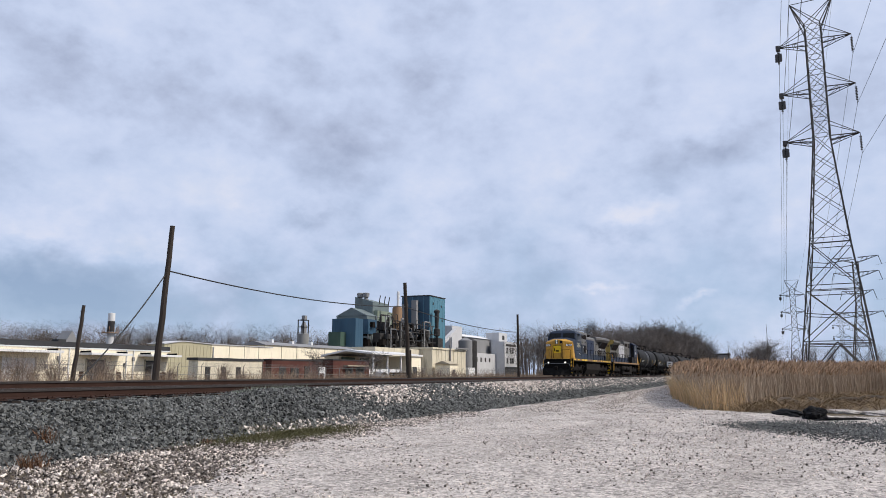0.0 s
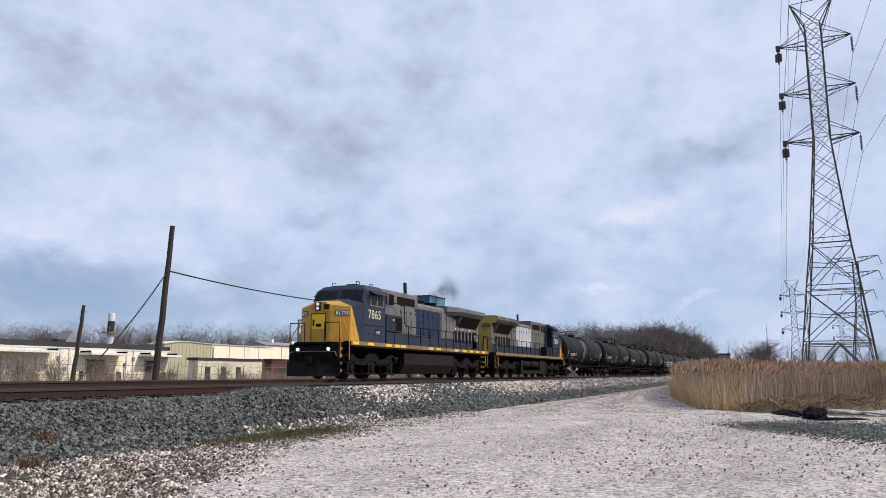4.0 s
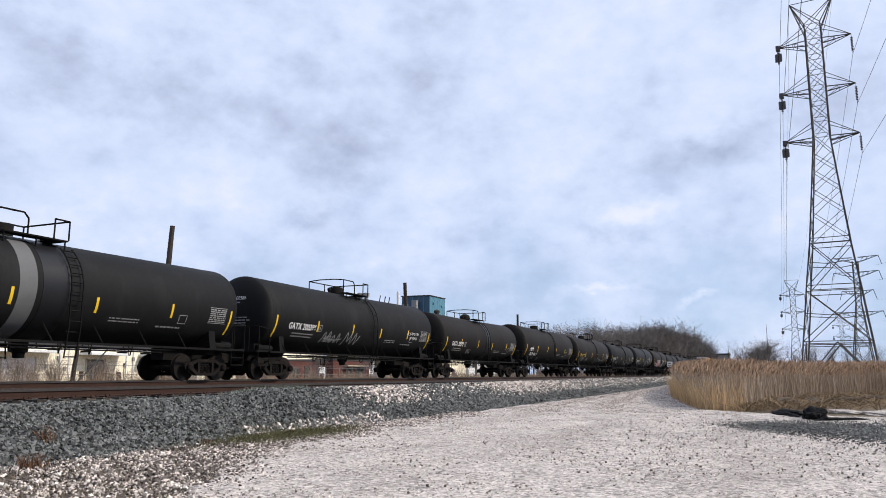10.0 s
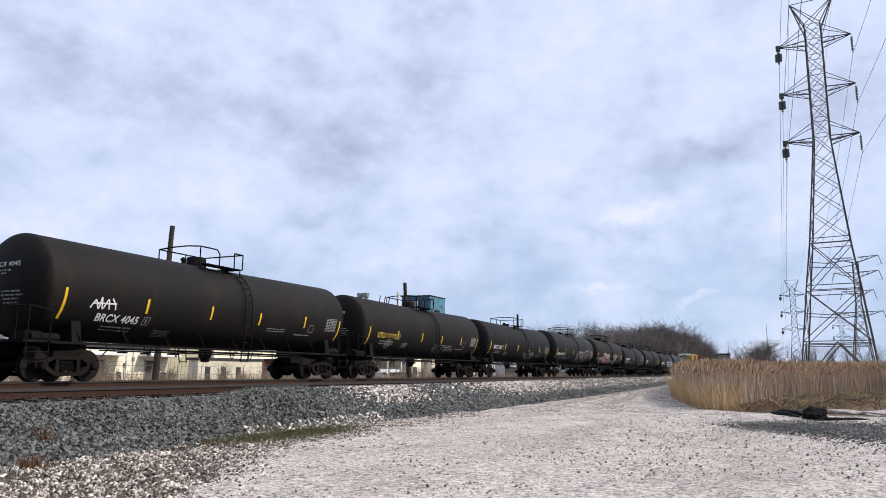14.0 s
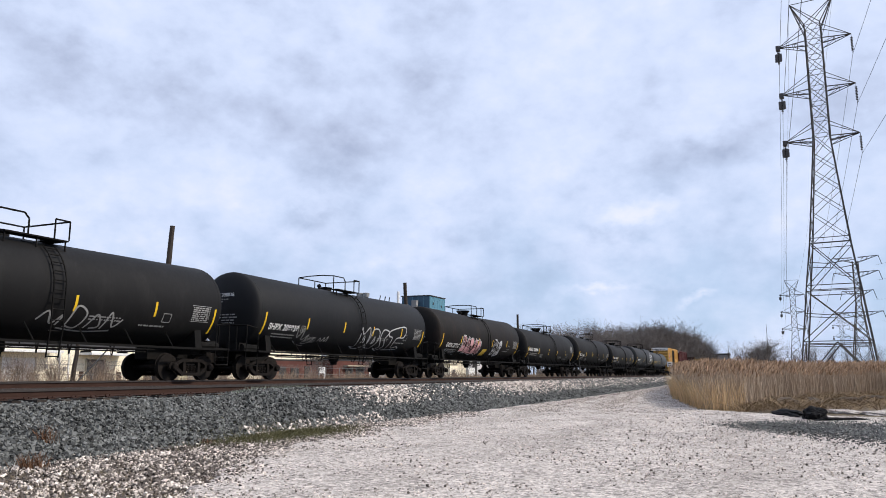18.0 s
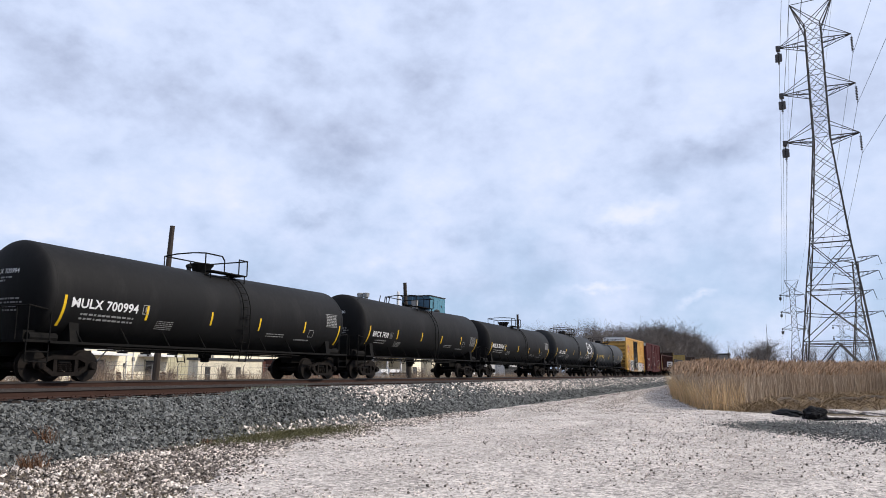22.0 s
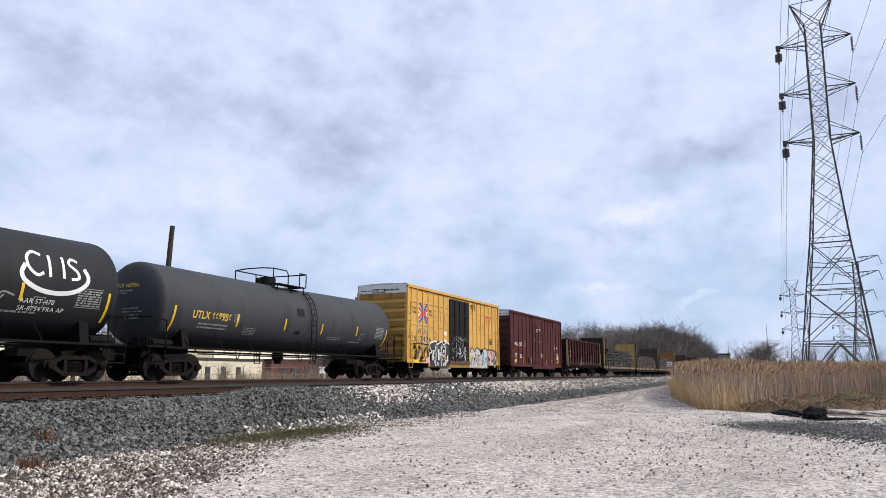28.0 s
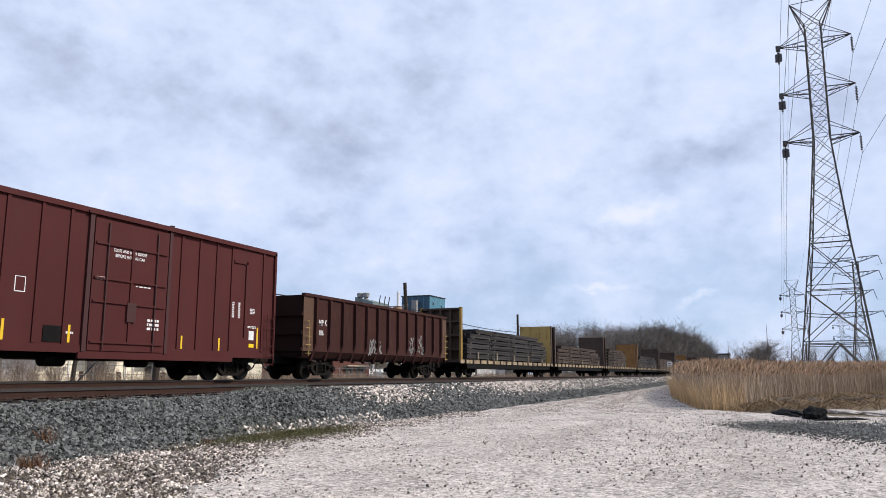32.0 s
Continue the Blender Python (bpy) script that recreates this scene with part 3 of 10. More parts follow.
# coarse mixed stones at the foot of the bank
n = 42000
x = 2 + 26 * rng.random(n) ** 1.5
y = edge(ROAD_L, x) - 0.55 * np.abs(rng.normal(0, 1, n)) * (rng.random(n) < 0.5) + (-8.3 - edge(ROAD_L, x)) * rng.random(n) ** 1.15
dark = rng.random(n) < 0.46 + 0.20 * wobble(x, y, 0.6)
P = on(lambda a, b: np.maximum(ground_z(a, b), ballast_z(a, b) * (b > -8.7) - 9 * (b <= -8.7)), x, y, 0.01)
size = np.minimum(0.0135 * rng.lognormal(0, 0.45, n), 0.034)
stones("coarse_limestone", P[~dark], size[~dark], M["pale_rock"], "coarse white limestone rubble at the foot of the bank")
stones("coarse_cinders", P[dark], size[dark], M["dark_rock"], "dark cinders and earth clods among the rubble")
# the road's own loose stones
n = 96000
x = 4 + 90 * rng.random(n) ** 2.7
top, bot = edge(ROAD_L, x), np.maximum(edge(ROAD_R, x), -36)
y = top + (bot - top) * rng.random(n) ** 1.1
dark = rng.random(n) < 0.13
P = on(ground_z, x, y, 0.012)
size = np.where(dark, np.minimum(0.0060 * rng.lognormal(0, 0.6, n), 0.018), np.minimum(0.0070 * rng.lognormal(0, 0.5, n), 0.016)) * (1 + 0.017 * x)
stones("road_chippings", P[~dark], size[~dark], M["pale_rock"], "white limestone chippings loose on the road")
stones("road_dark_stones", P[dark], size[dark], M["dark_rock"], "small dark stones scattered on the road")
# dark cinder patch by the reeds
n = 17000
along, across = rng.uniform(0, 1, n), rng.normal(0, 1, n)
x = 24.0 - 3.0 * along + across * (1.0 + 2.4 * along)
y = -18.9 - 5.4 * along ** 0.8 + rng.normal(0, 0.5, n)
stones("cinder_stones", on(ground_z, x, y, 0.02), 0.012 * rng.lognormal(0, 0.4, n), M["ballast_rock"], "dark grey stones spread beside the reeds")

# ---- rolling stock ----
MOVERS = []          # (thing, place along the train)
ROLLERS = []         # (wheelset, wheel radius)


def text_mesh(txt, size, bold=0.0):
    """Flat letters in the x-z plane, starting at x = 0, standing on z = 0."""
    cu = bpy.data.curves.new("letters", "FONT")
    cu.body, cu.size, cu.offset, cu.space_character = txt, size, bold, 1.06
    tmp = bpy.data.objects.new("letters", cu)
    scene.collection.objects.link(tmp)
    me = bpy.data.meshes.new_from_object(tmp.evaluated_get(bpy.context.evaluated_depsgraph_get()))
    bm = bmesh.new()
    bm.from_mesh(me)
    bpy.data.objects.remove(tmp)
    bpy.data.curves.remove(cu)
    bpy.data.meshes.remove(me)
    for v in bm.verts:
        v.co = Vector((v.co.x, 0, v.co.y))
    return bm


def bars(bm, x, z, w, h, rows, seed, fill=0.55):
    """Lines of unreadable small print as plain bars in the x-z plane."""
    r = random.Random(seed)
    dz = h / rows
    for k in range(rows):
        a = x
        while a < x + w - 0.02:
            b = min(a + r.uniform(0.05, 0.2), x + w)
            q = [bm.verts.new((u, 0, v)) for u, v in ((a, z + k * dz), (b, z + k * dz), (b, z + (k + fill) * dz), (a, z + (k + fill) * dz))]
            bm.faces.new(q)
            a = b + r.uniform(0.02, 0.06)


def stroke(bm, pts, w):
    """A flat painted line through points (x, z)."""
    pts = [Vector((x, 0, z)) for x, z in pts]
    rows = []
    for i, p in enumerate(pts):
        d = (pts[min(i + 1, len(pts) - 1)] - pts[max(i - 1, 0)]).normalized()
        s = Vector((-d.z, 0, d.x)) * w / 2
        rows.append((bm.verts.new(p + s), bm.verts.new(p - s)))
    for a, b in zip(rows, rows[1:]):
        bm.faces.new((a[0], a[1], b[1], b[0]))


def curve_pts(ctrl, n=6):
    """A smooth line through control points."""
    P = [Vector((x, z)) for x, z in ctrl]
    out = []
    for i in range(len(P) - 1):
        a, b, c, d = P[max(i - 1, 0)], P[i], P[i + 1], P[min(i + 2, len(P) - 1)]
        for k in range(n):
            t = k / n
            out.append(0.5 * ((2 * b) + (c - a) * t + (2 * a - 5 * b + 4 * c - d) * t * t + (3 * b - a - 3 * c + d) * t ** 3))
    out.append(P[-1])
    return [(p.x, p.y) for p in out]


def wrap(bm, r, zc, sag, half):
    """Bends flat paint (y = 0, camera side) onto a tank of radius r, its axis at height zc and a little lower in the middle."""
    bmesh.ops.triangulate(bm, faces=[f for f in bm.faces if len(f.verts) > 3])
    bmesh.ops.subdivide_edges(bm, edges=[e for e in bm.edges if abs(e.verts[0].co.z - e.verts[1].co.z) > 0.12], cuts=3)
    bmesh.ops.triangulate(bm, faces=[f for f in bm.faces if len(f.verts) > 3])
    for v in bm.verts:
        a = (v.co.z - zc) / r
        v.co = Vector((v.co.x, -r * math.cos(a), zc - sag * (1 - min(1, abs(v.co.x) / half)) + r * math.sin(a)))
    return bm


# wheels and trucks
def wheel_profile(r):
    return [(-0.065, r - 0.055), (-0.065, r - 0.01), (-0.06, r), (0.045, r + 0.004), (0.05, r + 0.026), (0.068, r + 0.026), (0.07, r - 0.055)]


def wheelset_meshes(r, gauge=0.7525):
    bm, tr_bm = bmesh.new(), bmesh.new()
    for s in (-1, 1):
        # plate wheel: rim, dished web, hub
        prof = [(-0.068, r - 0.05), (-0.068, r - 0.006), (0.045, r), (0.05, r + 0.026), (0.07, r + 0.026), (0.07, r - 0.06)]
        lathe_y(bm, [(s * (gauge + 0.005 - y), q) for y, q in prof], 0, 0, 28)
        lathe_y(bm, [(s * (gauge + 0.03), r - 0.045), (s * (gauge + 0.015), 0.16), (s * (gauge + 0.075), 0.13), (s * (gauge + 0.075), 0.09)], 0, 0, 20)
        lathe_y(tr_bm, [(s * (gauge + 0.0745), r - 0.012), (s * (gauge + 0.0765), r - 0.012), (s * (gauge + 0.0765), r - 0.034), (s * (gauge + 0.0745), r - 0.034)], 0, 0, 28)
    cyl(bm, (0, -0.98, 0), (0, 0.98, 0), 0.085, 10)
    return mesh_from("wheelset", bm, M["wheel_iron"], True), mesh_from("tread", tr_bm, M["tread_steel"])


WHEEL_33, TREAD_33 = wheelset_meshes(0.457)
WHEEL_40, TREAD_40 = wheelset_meshes(0.51)


def side_frame_mesh():
    """Cast side frame of a freight truck, camera side at y = 0, axles at x = -0.89 and 0.89."""
    bm = bmesh.new()
    outer = [(-1.08, 0.40), (-1.08, 0.56), (-0.72, 0.62), (-0.48, 0.74), (0.48, 0.74), (0.72, 0.62), (1.08, 0.56), (1.08, 0.40), (0.74, 0.38), (0.42, 0.17), (-0.42, 0.17), (-0.74, 0.38)]
    n = len(outer)
    inner = [(x * 0.86, 0.46 + (z - 0.46) * 0.55) for x, z in outer]
    # top chord, bottom chord, columns and pedestal ends as separate solid bars
    prism(bm, [(-0.72, 0.52), (-0.72, 0.63), (-0.48, 0.75), (0.48, 0.75), (0.72, 0.63), (0.72, 0.52), (0.45, 0.63), (-0.45, 0.63)], -0.09, 0.07)
    prism(bm, [(-0.78, 0.36), (-0.70, 0.47), (-0.40, 0.27), (0.40, 0.27), (0.70, 0.47), (0.78, 0.36), (0.45, 0.16), (-0.45, 0.16)], -0.09, 0.07)
    for s in (-1, 1):
        prism(bm, [(s * 0.30, 0.25), (s * 0.30, 0.66), (s * 0.42, 0.66), (s * 0.42, 0.25)][:: s], -0.08, 0.06)
        prism(bm, [(s * 0.66, 0.37), (s * 0.66, 0.64), (s * 1.06, 0.58), (s * 1.10, 0.50), (s * 1.06, 0.37)][:: s], -0.09, 0.07)
    return bm


def axle_box_mesh():
    bm = bmesh.new()
    lathe_y(bm, [(-0.19, 0.05), (-0.19, 0.10), (-0.16, 0.125), (0.0, 0.125), (0.0, 0.08)], 0, 0, 16)
    for k in range(3):
        a = 2.1 * k + 0.4
        cyl(bm, (0.07 * math.cos(a), -0.2, 0.07 * math.sin(a)), (0.07 * math.cos(a), -0.18, 0.07 * math.sin(a)), 0.018, 6)
    return bm


def spring_mesh():
    bm = bmesh.new()
    for x in (-0.17, 0.0, 0.17):
        pts = [(x + 0.075 * math.cos(a * 0.9), 0.075 * math.sin(a * 0.9), 0.27 + 0.26 * a / 31.4) for a in np.arange(0, 31.5, 0.9)]
        tube(bm, pts, 0.017, 4)
    return bm


def bolster_mesh():
    bm = bmesh.new()
    prism_x(bm, [(-1.02, 0.53), (-1.02, 0.63), (-0.3, 0.78), (0.3, 0.78), (1.02, 0.63), (1.02, 0.53), (0.4, 0.42), (-0.4, 0.42)], -0.21, 0.21)
    for s in (-1, 1):
        for e in (-1, 1):
            box(bm, e * 0.89 - 0.52 * e - 0.05, e * 0.89 - 0.52 * e + 0.05, s * 0.75 - 0.07, s * 0.75 + 0.07, 0.30, 0.5)
        cyl(bm, (-0.5, s * 0.45, 0.36), (0.5, s * 0.45, 0.36), 0.04, 6)
    return bm


FRAME_M = mesh_from("side_frame", side_frame_mesh(), M["truck_iron"])
BOX_M = mesh_from("bearing_cap", axle_box_mesh(), M["truck_iron"], True)
SPRING_M = mesh_from("spring_nest", spring_mesh(), M["truck_iron"])
BOLSTER_M = mesh_from("bolster", bolster_mesh(), M["frame_black"])


def under(name, mesh, parent, m=None):
    ob = new(name, mesh)
    ob.parent = parent
    if m is not None:
        ob.matrix_basis = m
    return ob


def freight_truck(car, x):
    """Two-axle truck: bolster, two cast side frames with springs and bearing caps, two wheelsets."""
    t = under("truck", BOLSTER_M, car, pose(x, 0, 0))
    tagged(t, "rusty cast two-axle freight truck")
    for s in (-1, 1):
        under("side_frame", FRAME_M, t, pose(0, s * 1.0, 0, 0, 0, 0 if s < 0 else 180))
        under("spring_nest", SPRING_M, t, pose(0, s * 0.99, 0))
        for e in (-0.89, 0.89):
            under("bearing_cap", BOX_M, t, pose(e, s * 1.02, 0.457, 0, 0, 0 if s < 0 else 180))
    for e in (-0.89, 0.89):
        w = under("wheelset", WHEEL_33, t, pose(e, 0, 0.457))
        ROLLERS.append((w, 0.457))
    return t


def coupler_mesh():
    bm = bmesh.new()
    box(bm, -0.75, 0.0, -0.09, 0.09, 0.74, 0.94)
    prism(bm, [(0.0, 0.66), (0.0, 1.0), (0.20, 1.02), (0.30, 0.98), (0.30, 0.68), (0.2, 0.64)], -0.17, 0.13)
    tube(bm, [(-0.1, -0.3, 0.75), (0.05, -0.32, 0.5), (0.25, -0.28, 0.42), (0.4, -0.2, 0.46)], 0.028, 6)
    return bm


COUPLER_M = mesh_from("coupler", coupler_mesh(), M["truck_iron"])


def couplers(car, half):
    for s in (-1, 1):
        under("coupler", COUPLER_M, car, pose(s * (half - 0.27), 0, 0, 0, 0, 0 if s > 0 else 180))


def car_empty(name, label, s, group):
    ob = thing(name, label, "railway car", group, pose(s - gone(0), 0, 0))
    MOVERS.append((ob, s))
    return ob


SKIN = {}            # radius and axis height of each tank


def tank_shell(r, zc, half, sag):
    bm = bmesh.new()
    # dished head: flat crown with a tight knuckle
    prof = [(-half, 0.02), (-half + 0.025, r * 0.32), (-half + 0.09, r * 0.62), (-half + 0.16, r * 0.82), (-half + 0.225, r * 0.92), (-half + 0.275, r * 0.968), (-half + 0.32, r * 0.99), (-half + 0.37, r)]
    prof += [(-half / 2, r), (-0.02, r)]
    prof = prof + [(-x, q) for x, q in prof[::-1]]
    lathe_x(bm, prof, zc, 56)
    for v in bm.verts:
        v.co.z -= sag * (1 - min(1, abs(v.co.x) / half))
    return bm


def weld_ring(r, zc, x):
    bm = bmesh.new()
    lathe_x(bm, [(x - 0.018, r - 0.01), (x - 0.012, r + 0.003), (x + 0.012, r + 0.003), (x + 0.018, r - 0.01)], zc, 56)
    return bm


def tank_car(s, marks, half_len, trucks, r=1.5, zc=2.72, skin="tank_black", dome_x=-0.2, dome="drum", ladder_x=0.75, ink="white_paint", sag=0.06, marks_x=-6.6, data=True, label="", band=None, stripes=True, end_rail="hoop"):
    car = car_empty("tank_car", label or "black steel tank car with yellow reflective stripes", s, "tank cars")
    half = half_len - 0.78
    part("tank", tank_shell(r, zc, half, sag), M[skin], car, smooth=True)
    for x in (-half + 0.46, half - 0.46):
        part("weld_ring", weld_ring(r, zc - sag * (1 - abs(x) / half), x), M[skin], car, smooth=True)
    F = M["frame_black"]

    # stub sills, draft sills and end platforms
    for e in (-1, 1):
        bm = bmesh.new()
        box(bm, *sorted((e * (trucks - 1.3), e * (half_len - 0.45))), -0.28, 0.28, 0.72, 1.12)
        box(bm, *sorted((e * (half - 0.55), e * (half_len - 0.42))), -1.35, 1.35, 1.08, 1.15)
        part("end_sill", bm, F, car)
        bm = bmesh.new()
        prism_x(bm, [(-1.35, 1.10), (-1.25, 1.75), (-1.0, 1.55), (-0.5, 1.28), (0.5, 1.28), (1.0, 1.55), (1.25, 1.75), (1.35, 1.10), (1.2, 0.9), (-1.2, 0.9)], e * trucks - 0.16, e * trucks + 0.16)
        part("saddle", bm, F, car)
        # end handrails and brake wheel
        bm = bmesh.new()
        x0, x1 = e * (half - 0.42), e * (half_len - 0.5)
        if end_rail == "hoop":
            tube(bm, [(x0, -1.38, 1.15), (x0, -1.38, 1.98), (x1, -1.38, 2.08), (x1, -1.38, 1.15)], 0.022)
            tube(bm, [(x1, -1.38, 2.08), (x1, 1.38, 2.08), (x1, 1.38, 1.15)], 0.022)
            tube(bm, [(x1, -0.9, 1.15), (x1, -0.9, 2.08)], 0.02)
        else:
            tube(bm, [(x1, -1.38, 1.15), (x1, -1.38, 2.05), (x1, -0.7, 2.05), (x1, -0.7, 1.15)], 0.022)
            tube(bm, [(x0, -1.40, 1.15), (x0, -1.40, 1.75), (x1, -1.38, 1.35)], 0.02)
        # sill steps below the platform
        part("end_handrail", bm, F, car)
        for y in (-1.36, 1.36):
            bm = bmesh.new()
            tube(bm, [(x0, y, 1.1), (x0, y, 0.55), (x1, y, 0.55), (x1, y, 1.1)], 0.02)
            tube(bm, [(x0, y, 0.82), (x1, y, 0.82)], 0.018)
            part("sill_step", bm, F, car)
        bm = bmesh.new()
        box(bm, e * (trucks + 1.12) - 0.25, e * (trucks + 1.12) + 0.25, -0.95, -0.35, 1.15, 1.42)
        cyl(bm, (e * (trucks + 0.4), -1.02, 1.24), (e * (trucks + 1.3), -1.02, 1.24), 0.13, 10)
        part("brake_cylinder", bm, F, car)

    # side running pipe on struts
    for y in (-1.42, 1.42):
        bm = bmesh.new()
        box(bm, -half + 0.4, half - 0.4, y - 0.03, y + 0.03, 1.06, 1.13)
        x = -half + 1.5
        while x < half - 1.2:
            tube(bm, [(x, y, 1.1), (x - 0.2, y * 0.86, 1.62)], 0.022, 5)
            x += 1.75
        part("side_sill", bm, F, car)
    # hangers, valve and brake rods below
    bm = bmesh.new()
    cyl(bm, (-trucks + 1.6, -0.5, 0.95), (trucks - 1.6, -0.5, 0.95), 0.025, 6)
    cyl(bm, (-trucks + 1.6, -0.9, 1.02), (trucks - 1.6, -0.9, 1.02), 0.02, 6)
    for x in (-3.4, -2.1, -0.7, 0.9, 2.0, 3.6):
        tube(bm, [(x, -0.9, 1.15), (x + 0.1, -0.7, 0.82), (x + 0.25, -0.5, 0.82), (x + 0.3, -0.4, 1.2)], 0.018, 5)
    part("brake_rigging", bm, F, car)
    bm = bmesh.new()
    lathe_z(bm, [(0.66, 0.10), (0.68, 0.16), (0.82, 0.17), (0.84, 0.24), (0.9, 0.25), (1.24, 0.24)], 0.25, 0, 16)
    part("bottom_valve", bm, F, car, smooth=True)

    # manway, fittings and the top platform with its rails
    top = zc + r - sag
    bm = bmesh.new()
    if dome == "drum":
        lathe_z(bm, [(top - 0.1, 0.36), (top + 0.30, 0.36), (top + 0.34, 0.34), (top + 0.36, 0.1)], dome_x - 0.3, 0, 20)
    elif dome == "cap":
        lathe_z(bm, [(top - 0.1, 0.36), (top + 0.22, 0.36), (top + 0.34, 0.28), (top + 0.41, 0.12), (top + 0.42, 0.02)], dome_x - 0.3, 0, 20)
    elif dome == "bowl":
        lathe_z(bm, [(top - 0.1, 0.3), (top + 0.14, 0.34), (top + 0.3, 0.46), (top + 0.34, 0.46), (top + 0.36, 0.2)], dome_x - 0.3, 0, 20)
    else:
        lathe_z(bm, [(top - 0.1, 0.26), (top + 0.10, 0.26), (top + 0.12, 0.3), (top + 0.16, 0.3), (top + 0.17, 0.1)], dome_x - 0.3, 0, 20)
    part("manway", bm, F, car, smooth=True)
    bm = bmesh.new()
    lathe_z(bm, [(top - 0.05, 0.07), (top + 0.1, 0.07), (top + 0.12, 0.11), (top + 0.2, 0.09), (top + 0.24, 0.03)], dome_x - 1.15, -0.15, 10)
    part("vent_valve", bm, F, car, smooth=True)
    bm = bmesh.new()
    pz = top + 0.02
    for a, b, c, d in ((-0.85, 1.2, -0.98, -0.55), (-0.85, 1.2, 0.55, 0.98), (0.75, 1.2, -0.55, 0.55)):
        box(bm, dome_x + a, dome_x + b, c, d, pz - 0.04, pz)
    for x in (-0.8, 0.2, 1.15):
        for y in (-0.9, 0.9):
            tube(bm, [(dome_x + x, y, pz), (dome_x + x, y, zc + math.sqrt(max(0.01, r * r - y * y)) - sag)], 0.025, 5)
    part("platform", bm, F, car)
    bm = bmesh.new()
    hz = pz + 0.62
    X0, X1 = dome_x - 1.2, dome_x + 1.2
    tube(bm, [(X0, -0.98, pz - 0.25), (X0, -0.98, hz - 0.05), (X0, -0.4, hz), (X0, 0.4, hz), (X0, 0.98, hz - 0.05), (X0, 0.98, pz - 0.25)], 0.026)
    tube(bm, [(X0, -0.98, hz - 0.05), (X0 + 0.9, -0.98, hz - 0.05), (X0 + 1.05, -0.98, hz - 0.2), (X0 + 1.05, -0.98, pz)], 0.026)
    tube(bm, [(X0, 0.98, hz - 0.05), (X1 - 0.15, 0.98, hz - 0.05), (X1, 0.98, hz - 0.05), (X1, 0.98, pz)], 0.026)
    tube(bm, [(X1, 0.98, hz - 0.05), (X1, -0.98, hz - 0.05), (X1, -0.98, pz)], 0.026)
    tube(bm, [(X1, -0.98, hz - 0.05), (X1 - 0.5, -0.98, hz - 0.05), (X1 - 0.5, -0.98, pz)], 0.026)
    tube(bm, [(dome_x + 0.2, 0.98, pz), (dome_x + 0.2, 0.98, hz - 0.05)], 0.024)
    part("platform_rail", bm, F, car)

    # ladders down both sides, with their curved steps
    for sy in (-1, 1):
        bm = bmesh.new()
        for dx in (-0.2, 0.2):
            pts = [(ladder_x + dx, sy * (r + 0.10) * math.cos(a), zc - sag + (r + 0.10) * math.sin(a)) for a in np.linspace(radians(52), radians(-5), 9)]
            pts += [(ladder_x + dx, sy * (r + 0.10), 1.5), (ladder_x + dx, sy * 1.46, 0.66)]
            tube(bm, pts, 0.022, 5)
        for a in np.linspace(radians(48), radians(-2), 6):
            tube(bm, [(ladder_x + dx, sy * (r + 0.10) * math.cos(a), zc - sag + (r + 0.10) * math.sin(a)) for dx in (-0.2, 0.2)], 0.018, 5)
        for z in (2.3, 2.0, 1.7, 1.4, 1.05, 0.7):
            tube(bm, [(ladder_x + dx, sy * (1.46 + 0.1 * (z > 1.4)), z) for dx in (-0.2, 0.2)], 0.018, 5)
        part("ladder", bm, F, car)

    # paint: reflective stripes, reporting marks, data panels
    def paint(name, bm, material, lift=0.008, lab=""):
        return part(name, wrap(bm, r + lift, zc, sag, half), M[material], car, lab)

    rr = random.Random(int(s * 10))
    if stripes:
        for k, x in enumerate((-half + 0.75, -4.25, -1.2, 1.6, 4.7, half - 0.62)):
            bm = bmesh.new()
            tall = 0.48 if abs(x) > 6 else 0.24
            zz = (zc - 0.58 if tall > 0.3 else zc - 0.34) - 0.04 * (k % 2)
            q = [bm.verts.new(p) for p in ((x - 0.045, 0, zz - tall), (x + 0.045, 0, zz - tall), (x + 0.045, 0, zz + tall), (x - 0.045, 0, zz + tall))]
            bm.faces.new(q)
            paint("reflective_stripe", bm, "yellow_tape", lab="yellow reflective tape")
    if marks:
        mark_z = 2.13 if marks.startswith("MULX") else zc - 0.60 + {"BRCX 4045": -0.42, "GATX 228717": -0.30, "SHPX 208838": -0.18, "UTLX 668956": 0.15}.get(marks, 0)
        mark_w = len(marks) * (0.228 if marks.startswith("MULX") else 0.187)
        bm = text_mesh(marks, 0.38, 0.009)
        wide = max(v.co.x for v in bm.verts)
        for v in bm.verts:
            v.co = Vector((marks_x + v.co.x * mark_w / wide, 0, mark_z + v.co.z))
        paint("reporting_mark", bm, ink, lab="stencilled car number")
        bm = bmesh.new()
        bars(bm, marks_x + 0.4, mark_z - 0.36, mark_w - 0.5, 0.28, 2, s, 0.42)
        stroke(bm, [(marks_x + mark_w + q, mark_z + u) for q, u in ((0.2, 0), (0.45, 0), (0.45, 0.28), (0.2, 0.28), (0.2, 0))], 0.03)
        stroke(bm, [(marks_x + mark_w + 0.32, mark_z + 0.06), (marks_x + mark_w + 0.32, mark_z + 0.22)], 0.05)
        bars(bm, marks_x + mark_w + 0.9, mark_z - 0.48, 0.75, 0.34, 5, s + 9, 0.4)
        paint("weight_stencil", bm, "faded_white")
        # the number again on the dished head, with lines of small print
        dish = lambda y, z: float(np.interp(math.hypot(y, z) / r, [0, 0.32, 0.62, 0.82, 0.92, 0.968, 0.99, 1], [0, 0.025, 0.09, 0.16, 0.225, 0.275, 0.32, 0.37]))
        bm = text_mesh(marks, 0.20, 0.001)
